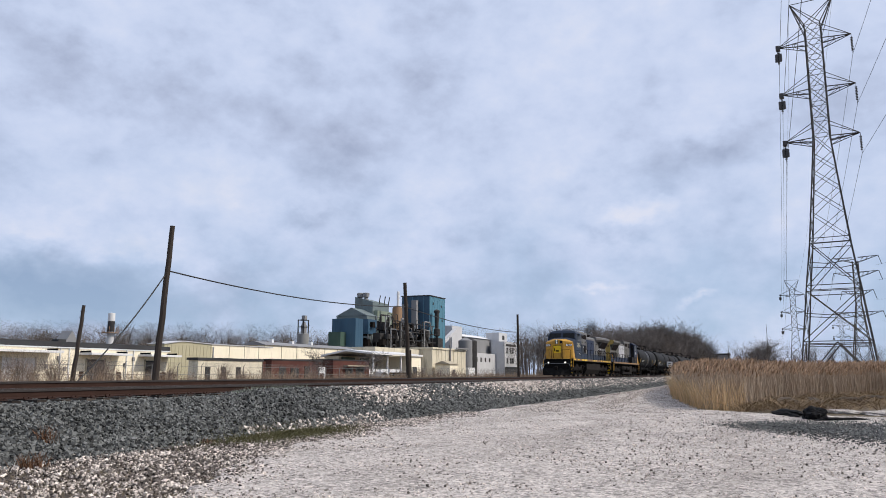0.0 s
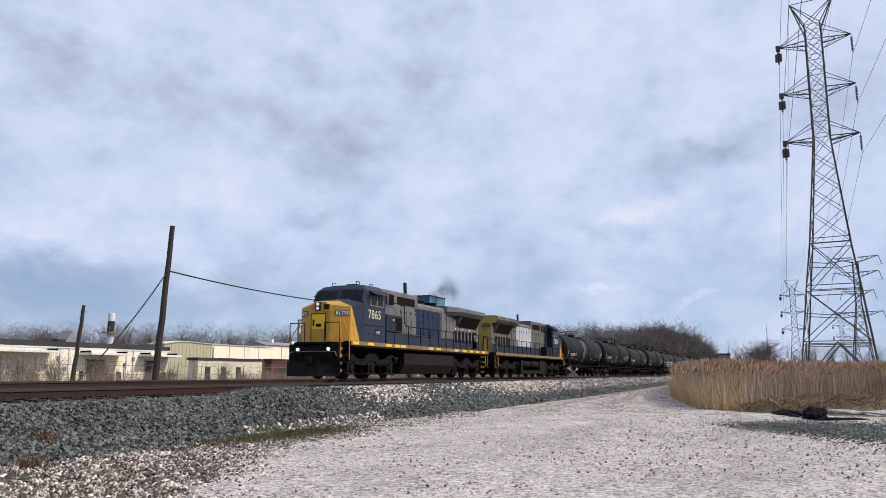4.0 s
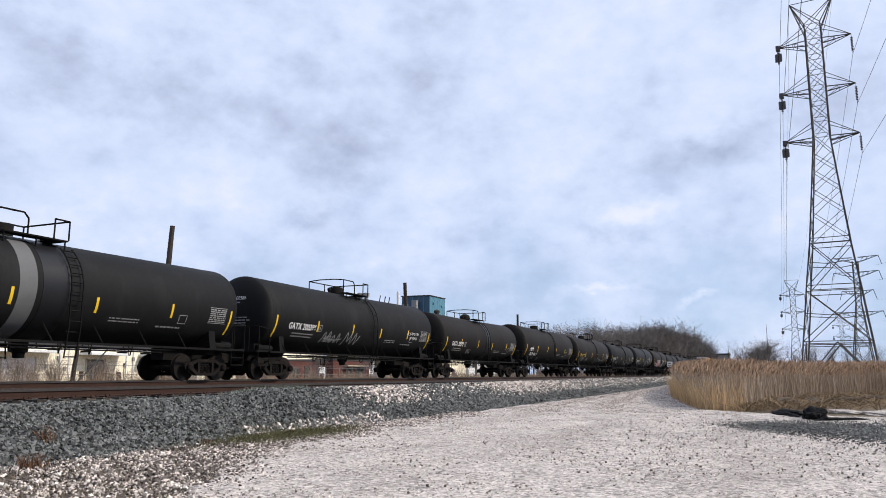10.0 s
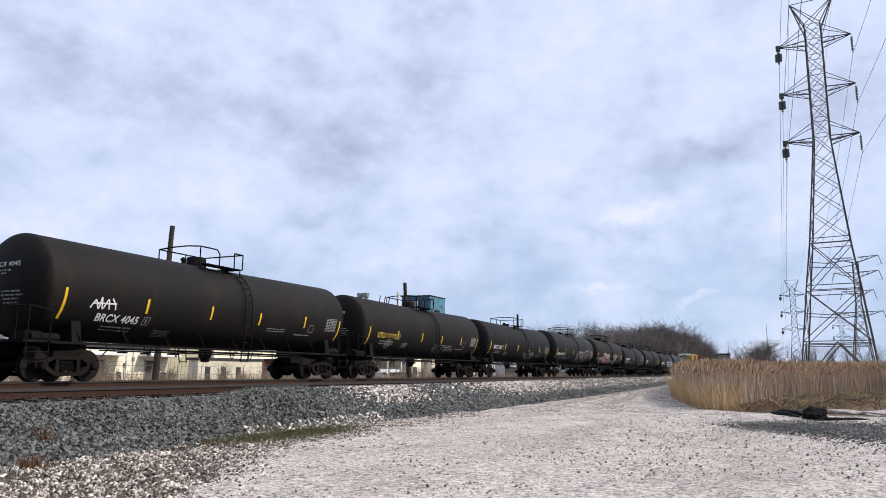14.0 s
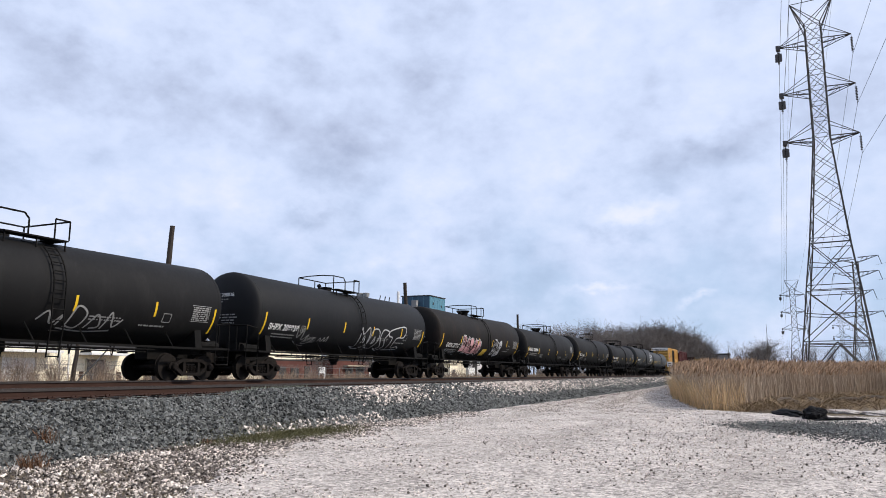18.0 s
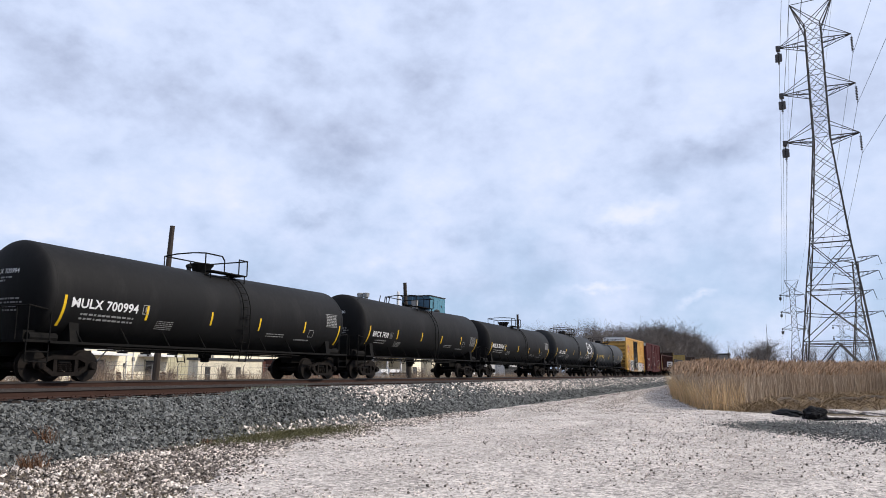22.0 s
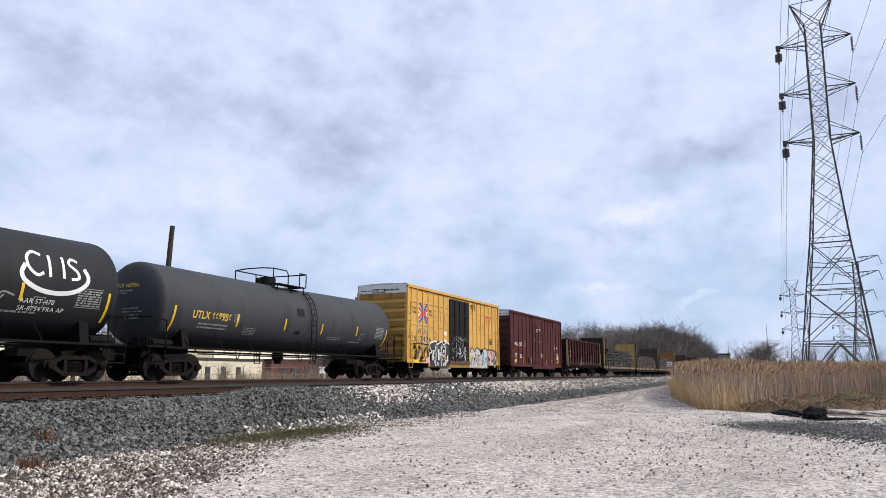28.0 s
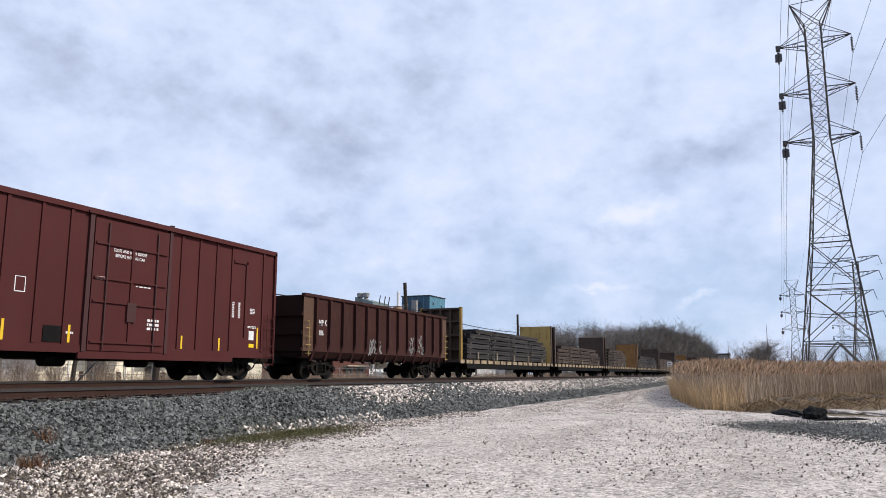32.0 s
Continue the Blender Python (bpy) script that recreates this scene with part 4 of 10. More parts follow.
        wide = max(v.co.x for v in bm.verts)
        bb = bmesh.new()
        for k, (u0, w0, z0) in enumerate(((0.15, 0.75, 0.36), (0.15, 0.5, 0.27), (0.5, 0.75, -0.25), (0.5, 0.85, -0.36), (0.6, 0.6, -0.47), (0.6, 0.6, -0.58))):
            bars(bb, u0, z0, w0, 0.06, 1, s + k, 0.8)
        for m_, k_, dz in ((bm, 1.15 / wide, 0.50), (bb, 1, 0)):
            for v in m_.verts:
                y, z = 0.72 - v.co.x * k_, v.co.z + dz
                v.co = Vector((-half + dish(y, z) - 0.012, y, zc + z))
        part("end_number", bm, M[ink], car, "small number on the tank head")
        part("end_stencil", bb, M["faded_white"], car)
    if data:
        bm = bmesh.new()
        dz = 0.0 if marks.startswith("MULX") else -0.42
        bars(bm, half - 1.75, zc - 0.18 + dz, 0.85, 0.5, 7, s + 3, 0.6)
        for u0, u1, w0, w1 in ((half - 1.8, half - 0.85, zc - 0.23 + dz, zc - 0.21 + dz), (half - 1.8, half - 0.85, zc + 0.33 + dz, zc + 0.35 + dz)):
            bm.faces.new([bm.verts.new(p) for p in ((u0, 0, w0), (u1, 0, w0), (u1, 0, w1), (u0, 0, w1))])
        paint("data_panel", bm, "faded_white", lab="white stencilled test data panel")
        bm = bmesh.new()
        bars(bm, 2.2, zc - 0.85, 1.2, 0.2, 2, s + 5, 0.4)
        bars(bm, 4.2, zc - 0.95, 1.1, 0.12, 1, s + 6, 0.5)
        stroke(bm, [(5.1, zc - 0.75), (5.45, zc - 0.75), (5.45, zc - 0.45), (5.1, zc - 0.45), (5.1, zc - 0.75)], 0.03)
        paint("small_stencil", bm, "faded_white")
    if band:
        for x, w, mat_name in band:
            bm = bmesh.new()
            lathe_x(bm, [(x - w / 2, r - 0.02), (x - w / 2 + 0.005, r + 0.009), (x + w / 2 - 0.005, r + 0.009), (x + w / 2, r - 0.02)], zc - sag * (1 - abs(x) / half), 56)
            part("tank_band", bm, M[mat_name], car, "band of paint round the tank", True)
    freight_truck(car, -trucks)
    freight_truck(car, trucks)
    couplers(car, half_len)
    SKIN[car] = (r, zc, sag, half)
    return car


def tag_paint(car, name, strokes, w, material, lab=""):
    """Graffiti as painted lines on a tank."""
    bm = bmesh.new()
    for st in strokes:
        stroke(bm, curve_pts(st), w)
    return part(name, wrap(bm, SKIN[car][0] + 0.009, *SKIN[car][1:]), M[material], car, lab)

# ---- locomotives ----
M["loco_blue"] = stuff_mat("loco_blue", (0.014, 0.022, 0.038), (0.025, 0.038, 0.064), 0.6, spec=0.25, grain=10, blotch=0.8, bump=0.04, stain=(0.03, 0.034, 0.042), stain_amount=0.35)
M["loco_navy"] = stuff_mat("loco_navy", (0.0075, 0.013, 0.029), (0.016, 0.026, 0.053), 0.6, spec=0.25, grain=10, blotch=0.8, bump=0.04, stain=(0.03, 0.03, 0.035), stain_amount=0.25)
M["loco_patch"] = stuff_mat("loco_patch", (0.013, 0.020, 0.046), (0.020, 0.031, 0.064), 0.6, spec=0.2, grain=10, blotch=0.9, bump=0.03)
M["loco_grey"] = stuff_mat("loco_grey", (0.088, 0.084, 0.081), (0.18, 0.174, 0.167), 0.6, grain=9, blotch=0.7, bump=0.05, stain=(0.045, 0.038, 0.032), stain_amount=0.5, streak=3)
M["loco_white"] = stuff_mat("loco_white", (0.36, 0.36, 0.37), (0.52, 0.52, 0.54), 0.5, grain=10, blotch=1.0, bump=0.03, stain=(0.14, 0.12, 0.11), stain_amount=0.35, streak=4)
M["loco_yellow"] = stuff_mat("loco_yellow", (0.44, 0.215, 0.018), (0.60, 0.32, 0.035), 0.5, grain=9, blotch=0.9, bump=0.04, stain=(0.09, 0.055, 0.025), stain_amount=0.4, streak=3)
M["loco_olive"] = stuff_mat("loco_olive", (0.26, 0.18, 0.045), (0.42, 0.30, 0.085), 0.65, grain=9, blotch=0.9, bump=0.05, stain=(0.045, 0.036, 0.022), stain_amount=0.6, streak=3)
M["stripe_yellow"] = stuff_mat("stripe_yellow", (0.74, 0.46, 0.0), (0.88, 0.58, 0.012), 0.4, grain=30, blotch=4, bump=0.02)
M["strip_tan"] = stuff_mat("strip_tan", (0.14, 0.075, 0.032), (0.34, 0.20, 0.085), 0.7, grain=14, blotch=1.5, bump=0.06, stain=(0.1, 0.06, 0.04), stain_amount=0.4)
M["screen_dark"] = stuff_mat("screen_dark", (0.006, 0.004, 0.004), (0.016, 0.011, 0.010), 0.9, grain=30, blotch=3, bump=0.3, spec=0.08)
M["glass"] = stuff_mat("glass", (0.004, 0.005, 0.006), (0.012, 0.013, 0.014), 0.3, grain=4, blotch=1, bump=0, spec=0.16)
M["window_frame"] = stuff_mat("window_frame", (0.16, 0.15, 0.14), (0.28, 0.27, 0.25), 0.5, bump=0.03)
M["fuel_brown"] = stuff_mat("fuel_brown", (0.010, 0.0078, 0.0068), (0.021, 0.0165, 0.014), 0.85, grain=10, blotch=0.8, bump=0.08, stain=(0.022, 0.017, 0.0135), stain_amount=0.4, spec=0.15)
M["soot_black"] = stuff_mat("soot_black", (0.010, 0.010, 0.011), (0.026, 0.025, 0.026), 0.75, grain=10, blotch=0.9, bump=0.06, stain=(0.05, 0.045, 0.04), stain_amount=0.2, spec=0.15)
M["letter_cream"] = stuff_mat("letter_cream", (0.5, 0.46, 0.30), (0.66, 0.61, 0.42), 0.6, grain=30, blotch=4, bump=0.02)
M["loco_slate"] = stuff_mat("loco_slate", (0.014, 0.016, 0.022), (0.026, 0.030, 0.040), 0.65, grain=10, blotch=0.8, bump=0.05, spec=0.2)
M["loco_greygreen"] = stuff_mat("loco_greygreen", (0.082, 0.078, 0.070), (0.16, 0.154, 0.14), 0.65, grain=9, blotch=0.7, bump=0.05, stain=(0.045, 0.036, 0.028), stain_amount=0.55, streak=4, spec=0.2)
M["lamp_on"] = glow("lamp_on", (1.0, 0.94, 0.82), 1.3)
M["lamp_dim"] = glow("lamp_dim", (0.8, 0.78, 0.72), 0.4)


def flat_box(name, mat_name, parent, x0, x1, y0, y1, z0, z1, label=""):
    bm = bmesh.new()
    box(bm, x0, x1, y0, y1, z0, z1)
    return part(name, bm, M[mat_name], parent, label)


def bevelled(name, mat_name, parent, x0, x1, y0, y1, z0, z1, r=0.05, label=""):
    bm = bmesh.new()
    box(bm, x0, x1, y0, y1, z0, z1)
    bmesh.ops.bevel(bm, geom=bm.edges[:], offset=r, segments=2, affect="EDGES")
    return part(name, bm, M[mat_name], parent, label, True)


def loft(bm, sections):
    """Joins rings of equal point counts, closed at both ends."""
    rows = [[bm.verts.new(p) for p in s] for s in sections]
    n = len(rows[0])
    for a, b in zip(rows, rows[1:]):
        for i in range(n):
            bm.faces.new((a[i], a[(i + 1) % n], b[(i + 1) % n], b[i]))
    bm.faces.new(rows[0][::-1])
    bm.faces.new(rows[-1])


def letters(name, txt, size, mat_name, parent, x, z, y, flip=False, bold=0.008, label="", width=None):
    """Letters on a wall at y; seen from -y, or from +y with flip."""
    bm = text_mesh(txt, size, bold)
    w = max(v.co.x for v in bm.verts)
    k = width / w if width else 1
    for v in bm.verts:
        v.co = Vector((x + v.co.x * k * (-1 if flip else 1), y, z + v.co.z))
    return part(name, bm, M[mat_name], parent, label)


def engine_truck(eng, x):
    bm = bmesh.new()
    box(bm, -2.3, 2.3, -0.55, 0.55, 0.35, 0.95)
    box(bm, -0.4, 0.4, -1.05, 1.05, 0.7, 1.15)
    t = part("truck", bm, M["frame_black"], eng, "three-axle locomotive truck, brown with dirt")
    t.location = (x, 0, 0)
    for s in (-1, 1):
        bm = bmesh.new()
        top = [(-2.85, 1.02), (-2.3, 1.22), (-1.85, 1.18), (-1.5, 0.98), (-0.8, 0.95), (-0.35, 1.28), (0.35, 1.28), (0.8, 0.95), (1.5, 0.98), (1.85, 1.18), (2.3, 1.22), (2.85, 1.02)]
        low = [(2.85, 0.82), (2.35, 0.86), (1.9, 0.84), (1.5, 0.64), (0.72, 0.61), (0.3, 0.88), (-0.3, 0.88), (-0.72, 0.61), (-1.5, 0.64), (-1.9, 0.84), (-2.35, 0.86), (-2.85, 0.82)]
        prism(bm, top + low, *sorted((s * 1.02, s * 1.17)))
        bmesh.ops.triangulate(bm, faces=[f for f in bm.faces if len(f.verts) > 4])
        part("side_frame", bm, M["truck_iron"], t)
        for e in (-2.02, 0.0, 2.02):
            bm = bmesh.new()
            prism(bm, [(e - 0.44, 0.27), (e - 0.30, 0.32), (e - 0.36, 0.80), (e - 0.30, 0.95), (e + 0.30, 0.95), (e + 0.36, 0.80), (e + 0.30, 0.32), (e + 0.44, 0.27), (e + 0.44, 0.21), (e - 0.44, 0.21)], *sorted((s * 1.0, s * 1.13)))
            lathe_y(bm, [(s * 1.10, 0.17), (s * 1.20, 0.17), (s * 1.22, 0.13), (s * 1.22, 0.06), (s * 1.25, 0.05)], e, 0.5, 14)
            part("journal_box", bm, M["truck_iron"], t, "", True)
        bm = bmesh.new()
        for e in (-2.45, 2.45):
            lathe_x(bm, [(e - 0.24, 0.08), (e - 0.2, 0.12), (e + 0.2, 0.12), (e + 0.24, 0.08)], 1.02, 12, s * 1.20)
        tube(bm, [(-2.4, s * 1.16, 0.22), (2.4, s * 1.16, 0.22)], 0.025, 5)
        tube(bm, [(-2.6, s * 1.22, 0.78), (-1.2, s * 1.22, 0.66), (0.4, s * 1.22, 0.70), (2.4, s * 1.22, 0.78)], 0.02, 5)
        part("brake_gear", bm, M["truck_iron"], t, "", True)
    for e in (-2.02, 0.0, 2.02):
        w = under("wheelset", WHEEL_40, t, pose(e, 0, 0.51))
        ROLLERS.append((w, 0.51))
    return t


def locomotive(s, turned, number, cab_mat, body_mat, nose_mat, end_mat, patch, white_doors, label, lights):
    eng = thing("locomotive", label, "locomotive", "locomotives", pose(s - gone(0), 0, 0, 0, 0, 180 if turned else 0))
    MOVERS.append((eng, s))
    B = M[body_mat]
    # underframe with its step wells and edge strips
    bm = bmesh.new()
    box(bm, -7.5, 11.5, -1.5, 1.5, 1.52, 1.78)
    box(bm, -8.3, 12.0, -0.4, 0.4, 0.95, 1.55)
    box(bm, -8.35, -8.2, -1.35, 1.35, 0.62, 1.62)
    box(bm, 11.45, 11.6, -1.4, 1.4, 0.62, 1.78)
    box(bm, -8.35, -7.5, -1.0, 1.0, 1.55, 1.72)
    part("underframe", bm, M["frame_black"], eng, "black underframe and walkway")
    for sy in (-1, 1):
        flat_box("edge_strip", "strip_tan", eng, -7.45, 11.48, sy * 1.502 - 0.006, sy * 1.502 + 0.006, 1.60, 1.785, "faded tan edge strip")
        near = sy < 0 if not turned else sy > 0
        xs = (-7.0, -5.5, -3.6, -2.6, -1.9, 1.7, 2.8, 5.6, 7.0, 8.2, 9.3, 10.5) if not turned else ()
        for x in xs:
            flat_box("reflector", "stripe_yellow", eng, x - 0.30, x + 0.30, sy * 1.512 - 0.004, sy * 1.512 + 0.004, 1.625, 1.765, "bright yellow reflector")
    # snow plough, pilot, steps
    bm = bmesh.new()
    loft(bm, [[(-8.35, -1.45, 0.12), (-8.35, -1.45, 0.85), (-8.30, -1.45, 0.85), (-8.30, -1.45, 0.12)], [(-8.85, -0.5, 0.12), (-8.5, -0.5, 0.85), (-8.4, -0.5, 0.85), (-8.75, -0.5, 0.12)], [(-8.95, 0, 0.12), (-8.55, 0, 0.82), (-8.45, 0, 0.82), (-8.85, 0, 0.12)], [(-8.85, 0.5, 0.12), (-8.5, 0.5, 0.85), (-8.4, 0.5, 0.85), (-8.75, 0.5, 0.12)], [(-8.35, 1.45, 0.12), (-8.35, 1.45, 0.85), (-8.30, 1.45, 0.85), (-8.30, 1.45, 0.12)]])
    part("snow_plough", bm, M["frame_black"], eng)
    for x0, x1, tag in ((-8.2, -7.5, 1), (10.9, 11.45, 1)):
        for sy in (-1, 1):
            bm = bmesh.new()
            for k in range(4):
                z = 0.40 + 0.34 * k
                box(bm, x0, x1, *sorted((sy * 0.95, sy * (1.48 - 0.05 * k))), z, z + 0.03)
            box(bm, x0, x0 + 0.04, *sorted((sy * 0.9, sy * 1.2)), 0.4, 1.7)
            part("step_well", bm, M["frame_black"], eng)
            for k in range(4):
                z = 0.40 + 0.34 * k
                flat_box("step_edge", "stripe_yellow" if (not turned and tag) else "strip_tan", eng, x0 - 0.012, x0 + 0.012, *sorted((sy * (0.85 if x0 < 0 else 1.12), sy * (1.47 if x0 < 0 else 1.40))), z - 0.08, z + 0.05, "yellow painted step edge")
    # cab
    cab_m = M[cab_mat]
    bm = bmesh.new()
    w, wt = 1.47, 1.15

    def sec(x, z_side, z_top, half=w, half_t=wt):
        return [(x, -half, 1.78), (x, -half, z_side), (x, -half_t, z_top - 0.05), (x, -half_t * 0.5, z_top), (x, half_t * 0.5, z_top), (x, half_t, z_top - 0.05), (x, half, z_side), (x, half, 1.78)]

    loft(bm, [sec(-6.26, 3.74, 3.90, half_t=1.40), sec(-5.98, 4.30, 4.46, half_t=1.36), sec(-5.76, 4.38, 4.66, half_t=1.16), sec(-5.35, 4.38, 4.73, half_t=1.02), sec(-3.95, 4.38, 4.75, half_t=1.02)])
    cab = part("cab", bm, cab_m, eng, "blue cab with side windows")
    # windows: two panes a side, windscreens in front
    for sy in (-1, 1):
        bm = bmesh.new()
        box(bm, -5.57, -4.20, *sorted((sy * 1.466, sy * 1.486)), 3.60, 4.24)
        wf = part("window_frame", bm, M["window_frame"], cab)
        for a, b in ((-5.52, -4.93), (-4.84, -4.25)):
            flat_box("pane", "glass", wf, a, b, *sorted((sy * 1.48, sy * 1.493)), 3.64, 4.20, "dark window glass")
        bm = bmesh.new()
        prism_x(bm, [(sy * 1.47, 4.34), (sy * 1.80, 4.20), (sy * 1.80, 4.17), (sy * 1.47, 4.30)], -5.7, -4.1)
        part("sun_visor", bm, cab_m, cab)
        flat_box("side_pane", "glass", cab, -5.93, -5.66, *sorted((sy * 1.462, sy * 1.476)), 3.70, 4.14, "dark window glass")
        flat_box("sill_line", "screen_dark", cab, -6.2, -3.98, *sorted((sy * 1.468, sy * 1.476)), 2.60, 2.63)
        for a in (-5.7, -5.2, -4.4):
            bm = bmesh.new()
            cyl(bm, (a, sy * 1.47, 2.2 - 0.1 * (a > -5)), (a, sy * 1.482, 2.2 - 0.1 * (a > -5)), 0.045, 8)
            part("bolt_plate", bm, M["screen_dark"], cab)
    for y0, y1 in ((-1.34, -0.12), (0.12, 1.34)):
        bm = bmesh.new()
        q = [bm.verts.new(p) for p in ((-6.285, y0, 3.90), (-6.285, y1, 3.90), (-6.02, y1 * 0.96, 4.38), (-6.02, y0 * 0.96, 4.38))]
        q2 = [bm.verts.new(v.co + Vector((0.03, 0, -0.02))) for v in q]
        bm.faces.new(q)
        bm.faces.new(q2[::-1])
        for i in range(4):
            bm.faces.new((q[i], q2[i], q2[(i + 1) % 4], q[(i + 1) % 4]))
        part("windscreen", bm, M["glass"], cab, "dark windscreen glass")
    flat_box("roof_vent", "frame_black", cab, -5.0, -4.2, -0.3, 0.3, 4.70, 4.82)
    for x, y in ((-5.6, -0.75), (-5.5, 0.7), (-4.3, -0.8)):
        bm = bmesh.new()
        tube(bm, [(x - 0.16, y, 4.66), (x - 0.16, y, 4.84), (x + 0.16, y, 4.84), (x + 0.16, y, 4.66)], 0.018, 5)
        part("lifting_eye", bm, M["frame_black"], cab)
    for y0 in (-1.1, -0.5, 0.4, 1.0):
        bm = bmesh.new()
        tube(bm, [(-6.16, y0, 4.36), (-6.25, y0 + 0.25, 4.05)], 0.014, 4)
        part("wiper", bm, M["frame_black"], cab)
    # wide nose
    bm = bmesh.new()

    def nose(x, half, z_side, z_mid):
        return [(x, -half, 1.74), (x, -half, z_side), (x, -half * 0.45, z_mid), (x, half * 0.45, z_mid), (x, half, z_side), (x, half, 1.74)]

    loft(bm, [nose(-7.85, 0.55, 3.50, 3.64), nose(-7.36, 1.37, 3.42, 3.72), nose(-7.27, 1.40, 3.44, 3.74)])
    for v in bm.verts:
        if v.co.x > -7.3 and v.co.z < 3:
            v.co.x += 0.84
    nz = part("nose", bm, M[nose_mat], eng, "yellow wide nose")
    bm = bmesh.new()
    for sy in (-1, 1):
        a = [(-7.27, sy * 1.402, 3.44), (-6.43, sy * 1.402, 1.79), (-6.24, sy * 1.468, 1.79), (-6.24, sy * 1.468, 3.70)]
        b = [(x, y * 0.9, z) for x, y, z in a]
        loft(bm, [a, b])
    loft(bm, [[(-7.27, -1.40, 3.44), (-7.27, 1.40, 3.44), (-7.27, 0.62, 3.74), (-7.27, -0.62, 3.74)], [(-6.2, -1.466, 3.70), (-6.2, 1.466, 3.70), (-6.2, 0.6, 3.93), (-6.2, -0.6, 3.93)]])
    part("nose_side", bm, cab_m, nz, "blue nose side")
    flat_box("nose_door", "stripe_yellow" if not turned else nose_mat, nz, -7.875, -7.84, -0.30, 0.46, 2.35, 3.05, "bright yellow nose door")
    flat_box("nose_window", "glass", nz, -7.87, -7.84, -0.48, -0.20, 3.28, 3.52, "small nose window")
    for y, z in ((0.12, 3.54), (0.12, 3.34)):
        bm = bmesh.new()
        lathe_x(bm, [(-7.92, 0.075), (-7.90, 0.085), (-7.84, 0.085), (-7.83, 0.05)], z, 14, y)
        part("headlight", bm, M["lamp_dim"] if lights else M["glass"], nz, "round headlight", True)
    flat_box("headlight_box", "frame_black", nz, -7.89, -7.845, -0.02, 0.26, 3.22, 3.64)
    for sy in (-1, 1):
        # number board on the angled corner of the nose
        run, out = Vector((0.517, sy * 0.855, 0)), Vector((-0.855, sy * 0.517, 0))
        root = Vector((-7.85, sy * 0.55, 0))
        bm = bmesh.new()
        loft(bm, [[root + run * u + out * d + Vector((0, 0, z)) for u, z in ((0.26, 3.0), (0.90, 3.0), (0.90, 3.24), (0.26, 3.24))] for d in (-0.02, 0.03)])
        nb = part("number_board", bm, M["screen_dark"], nz, "white number board in a black frame")
        bm = bmesh.new()
        loft(bm, [[root + run * u + out * d + Vector((0, 0, z)) for u, z in ((0.29, 3.03), (0.87, 3.03), (0.87, 3.21), (0.29, 3.21))] for d in (0.028, 0.034)])
        part("board_plate", bm, M["white_paint"], nb)
        bm = text_mesh(number, 0.20, 0.004)
        wd = max(v.co.x for v in bm.verts)
        for v in bm.verts:
            u = 0.34 + 0.48 * (v.co.x / wd if sy < 0 else 1 - v.co.x / wd)
            v.co = root + run * u + out * 0.037 + Vector((0, 0, 3.05 + v.co.z))
        part("board_number", bm, M["screen_dark"], nb)
        bm = bmesh.new()
        lathe_x(bm, [(-8.46, 0.06), (-8.44, 0.075), (-8.36, 0.075), (-8.34, 0.05)], 1.37, 14, sy * 0.85)
        part("ditch_light", bm, M["lamp_on"] if lights else M["glass"], eng, "lit ditch light" if lights else "", True)
        bm = bmesh.new()
        tube(bm, [(-8.25, sy * 1.4, 0.95), (-8.22, sy * 1.4, 1.9), (-7.72, sy * 1.05, 2.85)], 0.022)
        tube(bm, [(-7.5, sy * 1.46, 0.9), (-7.55, sy * 1.46, 1.9), (-7.75, sy * 1.2, 2.8)], 0.022)
        part("grab_rail", bm, M["loco_yellow"], eng, "yellow grab rail")
    # nose door seams and latch, walkway rail, hoses and uncoupling lever in front
    for y0, y1, z0, z1 in ((-0.34, -0.31, 1.80, 3.10), (0.47, 0.50, 1.80, 3.10), (-0.34, 0.50, 3.07, 3.10)):
        flat_box("door_seam", "screen_dark", nz, -7.872, -7.845, y0, y1, z0, z1)
    flat_box("door_latch", "frame_black", nz, -7.90, -7.86, 0.30, 0.38, 2.50, 2.80, "black door latch")
    flat_box("door_plate", "truck_iron", nz, -7.885, -7.87, -0.10, 0.20, 2.46, 2.60)
    bm = bmesh.new()
    tube(bm, [(-8.3, -1.38, 1.72), (-8.3, -1.38, 2.62), (-8.3, -0.55, 2.62), (-8.3, -0.55, 1.72)], 0.02)
    part("walkway_rail", bm, M["frame_black"], eng)
    bm = bmesh.new()
    tube(bm, [(-8.3, 1.38, 1.72), (-8.3, 1.38, 2.62), (-8.3, 0.55, 2.62), (-8.3, 0.55, 1.72)], 0.02)
    part("walkway_rail", bm, M["frame_black"], eng)
    for y0 in (-1.0, -0.82, -0.62, 0.6, 0.8, 1.0):
        bm = bmesh.new()
        tube(bm, [(-8.37, y0, 1.30), (-8.52, y0, 1.22), (-8.56, y0 * 0.97, 0.95), (-8.50, y0 * 0.94, 0.80)], 0.028, 6)
        part("air_hose", bm, M["screen_dark"], eng, "black rubber air hose")
    bm = bmesh.new()
    tube(bm, [(-8.42, -1.3, 1.05), (-8.42, -1.25, 1.25), (-8.46, -0.1, 1.28), (-8.46, 0.1, 1.28), (-8.42, 1.25, 1.25), (-8.42, 1.3, 1.05)], 0.016, 5)
    part("uncoupling_lever", bm, M["faded_white"], eng, "worn pale uncoupling lever")
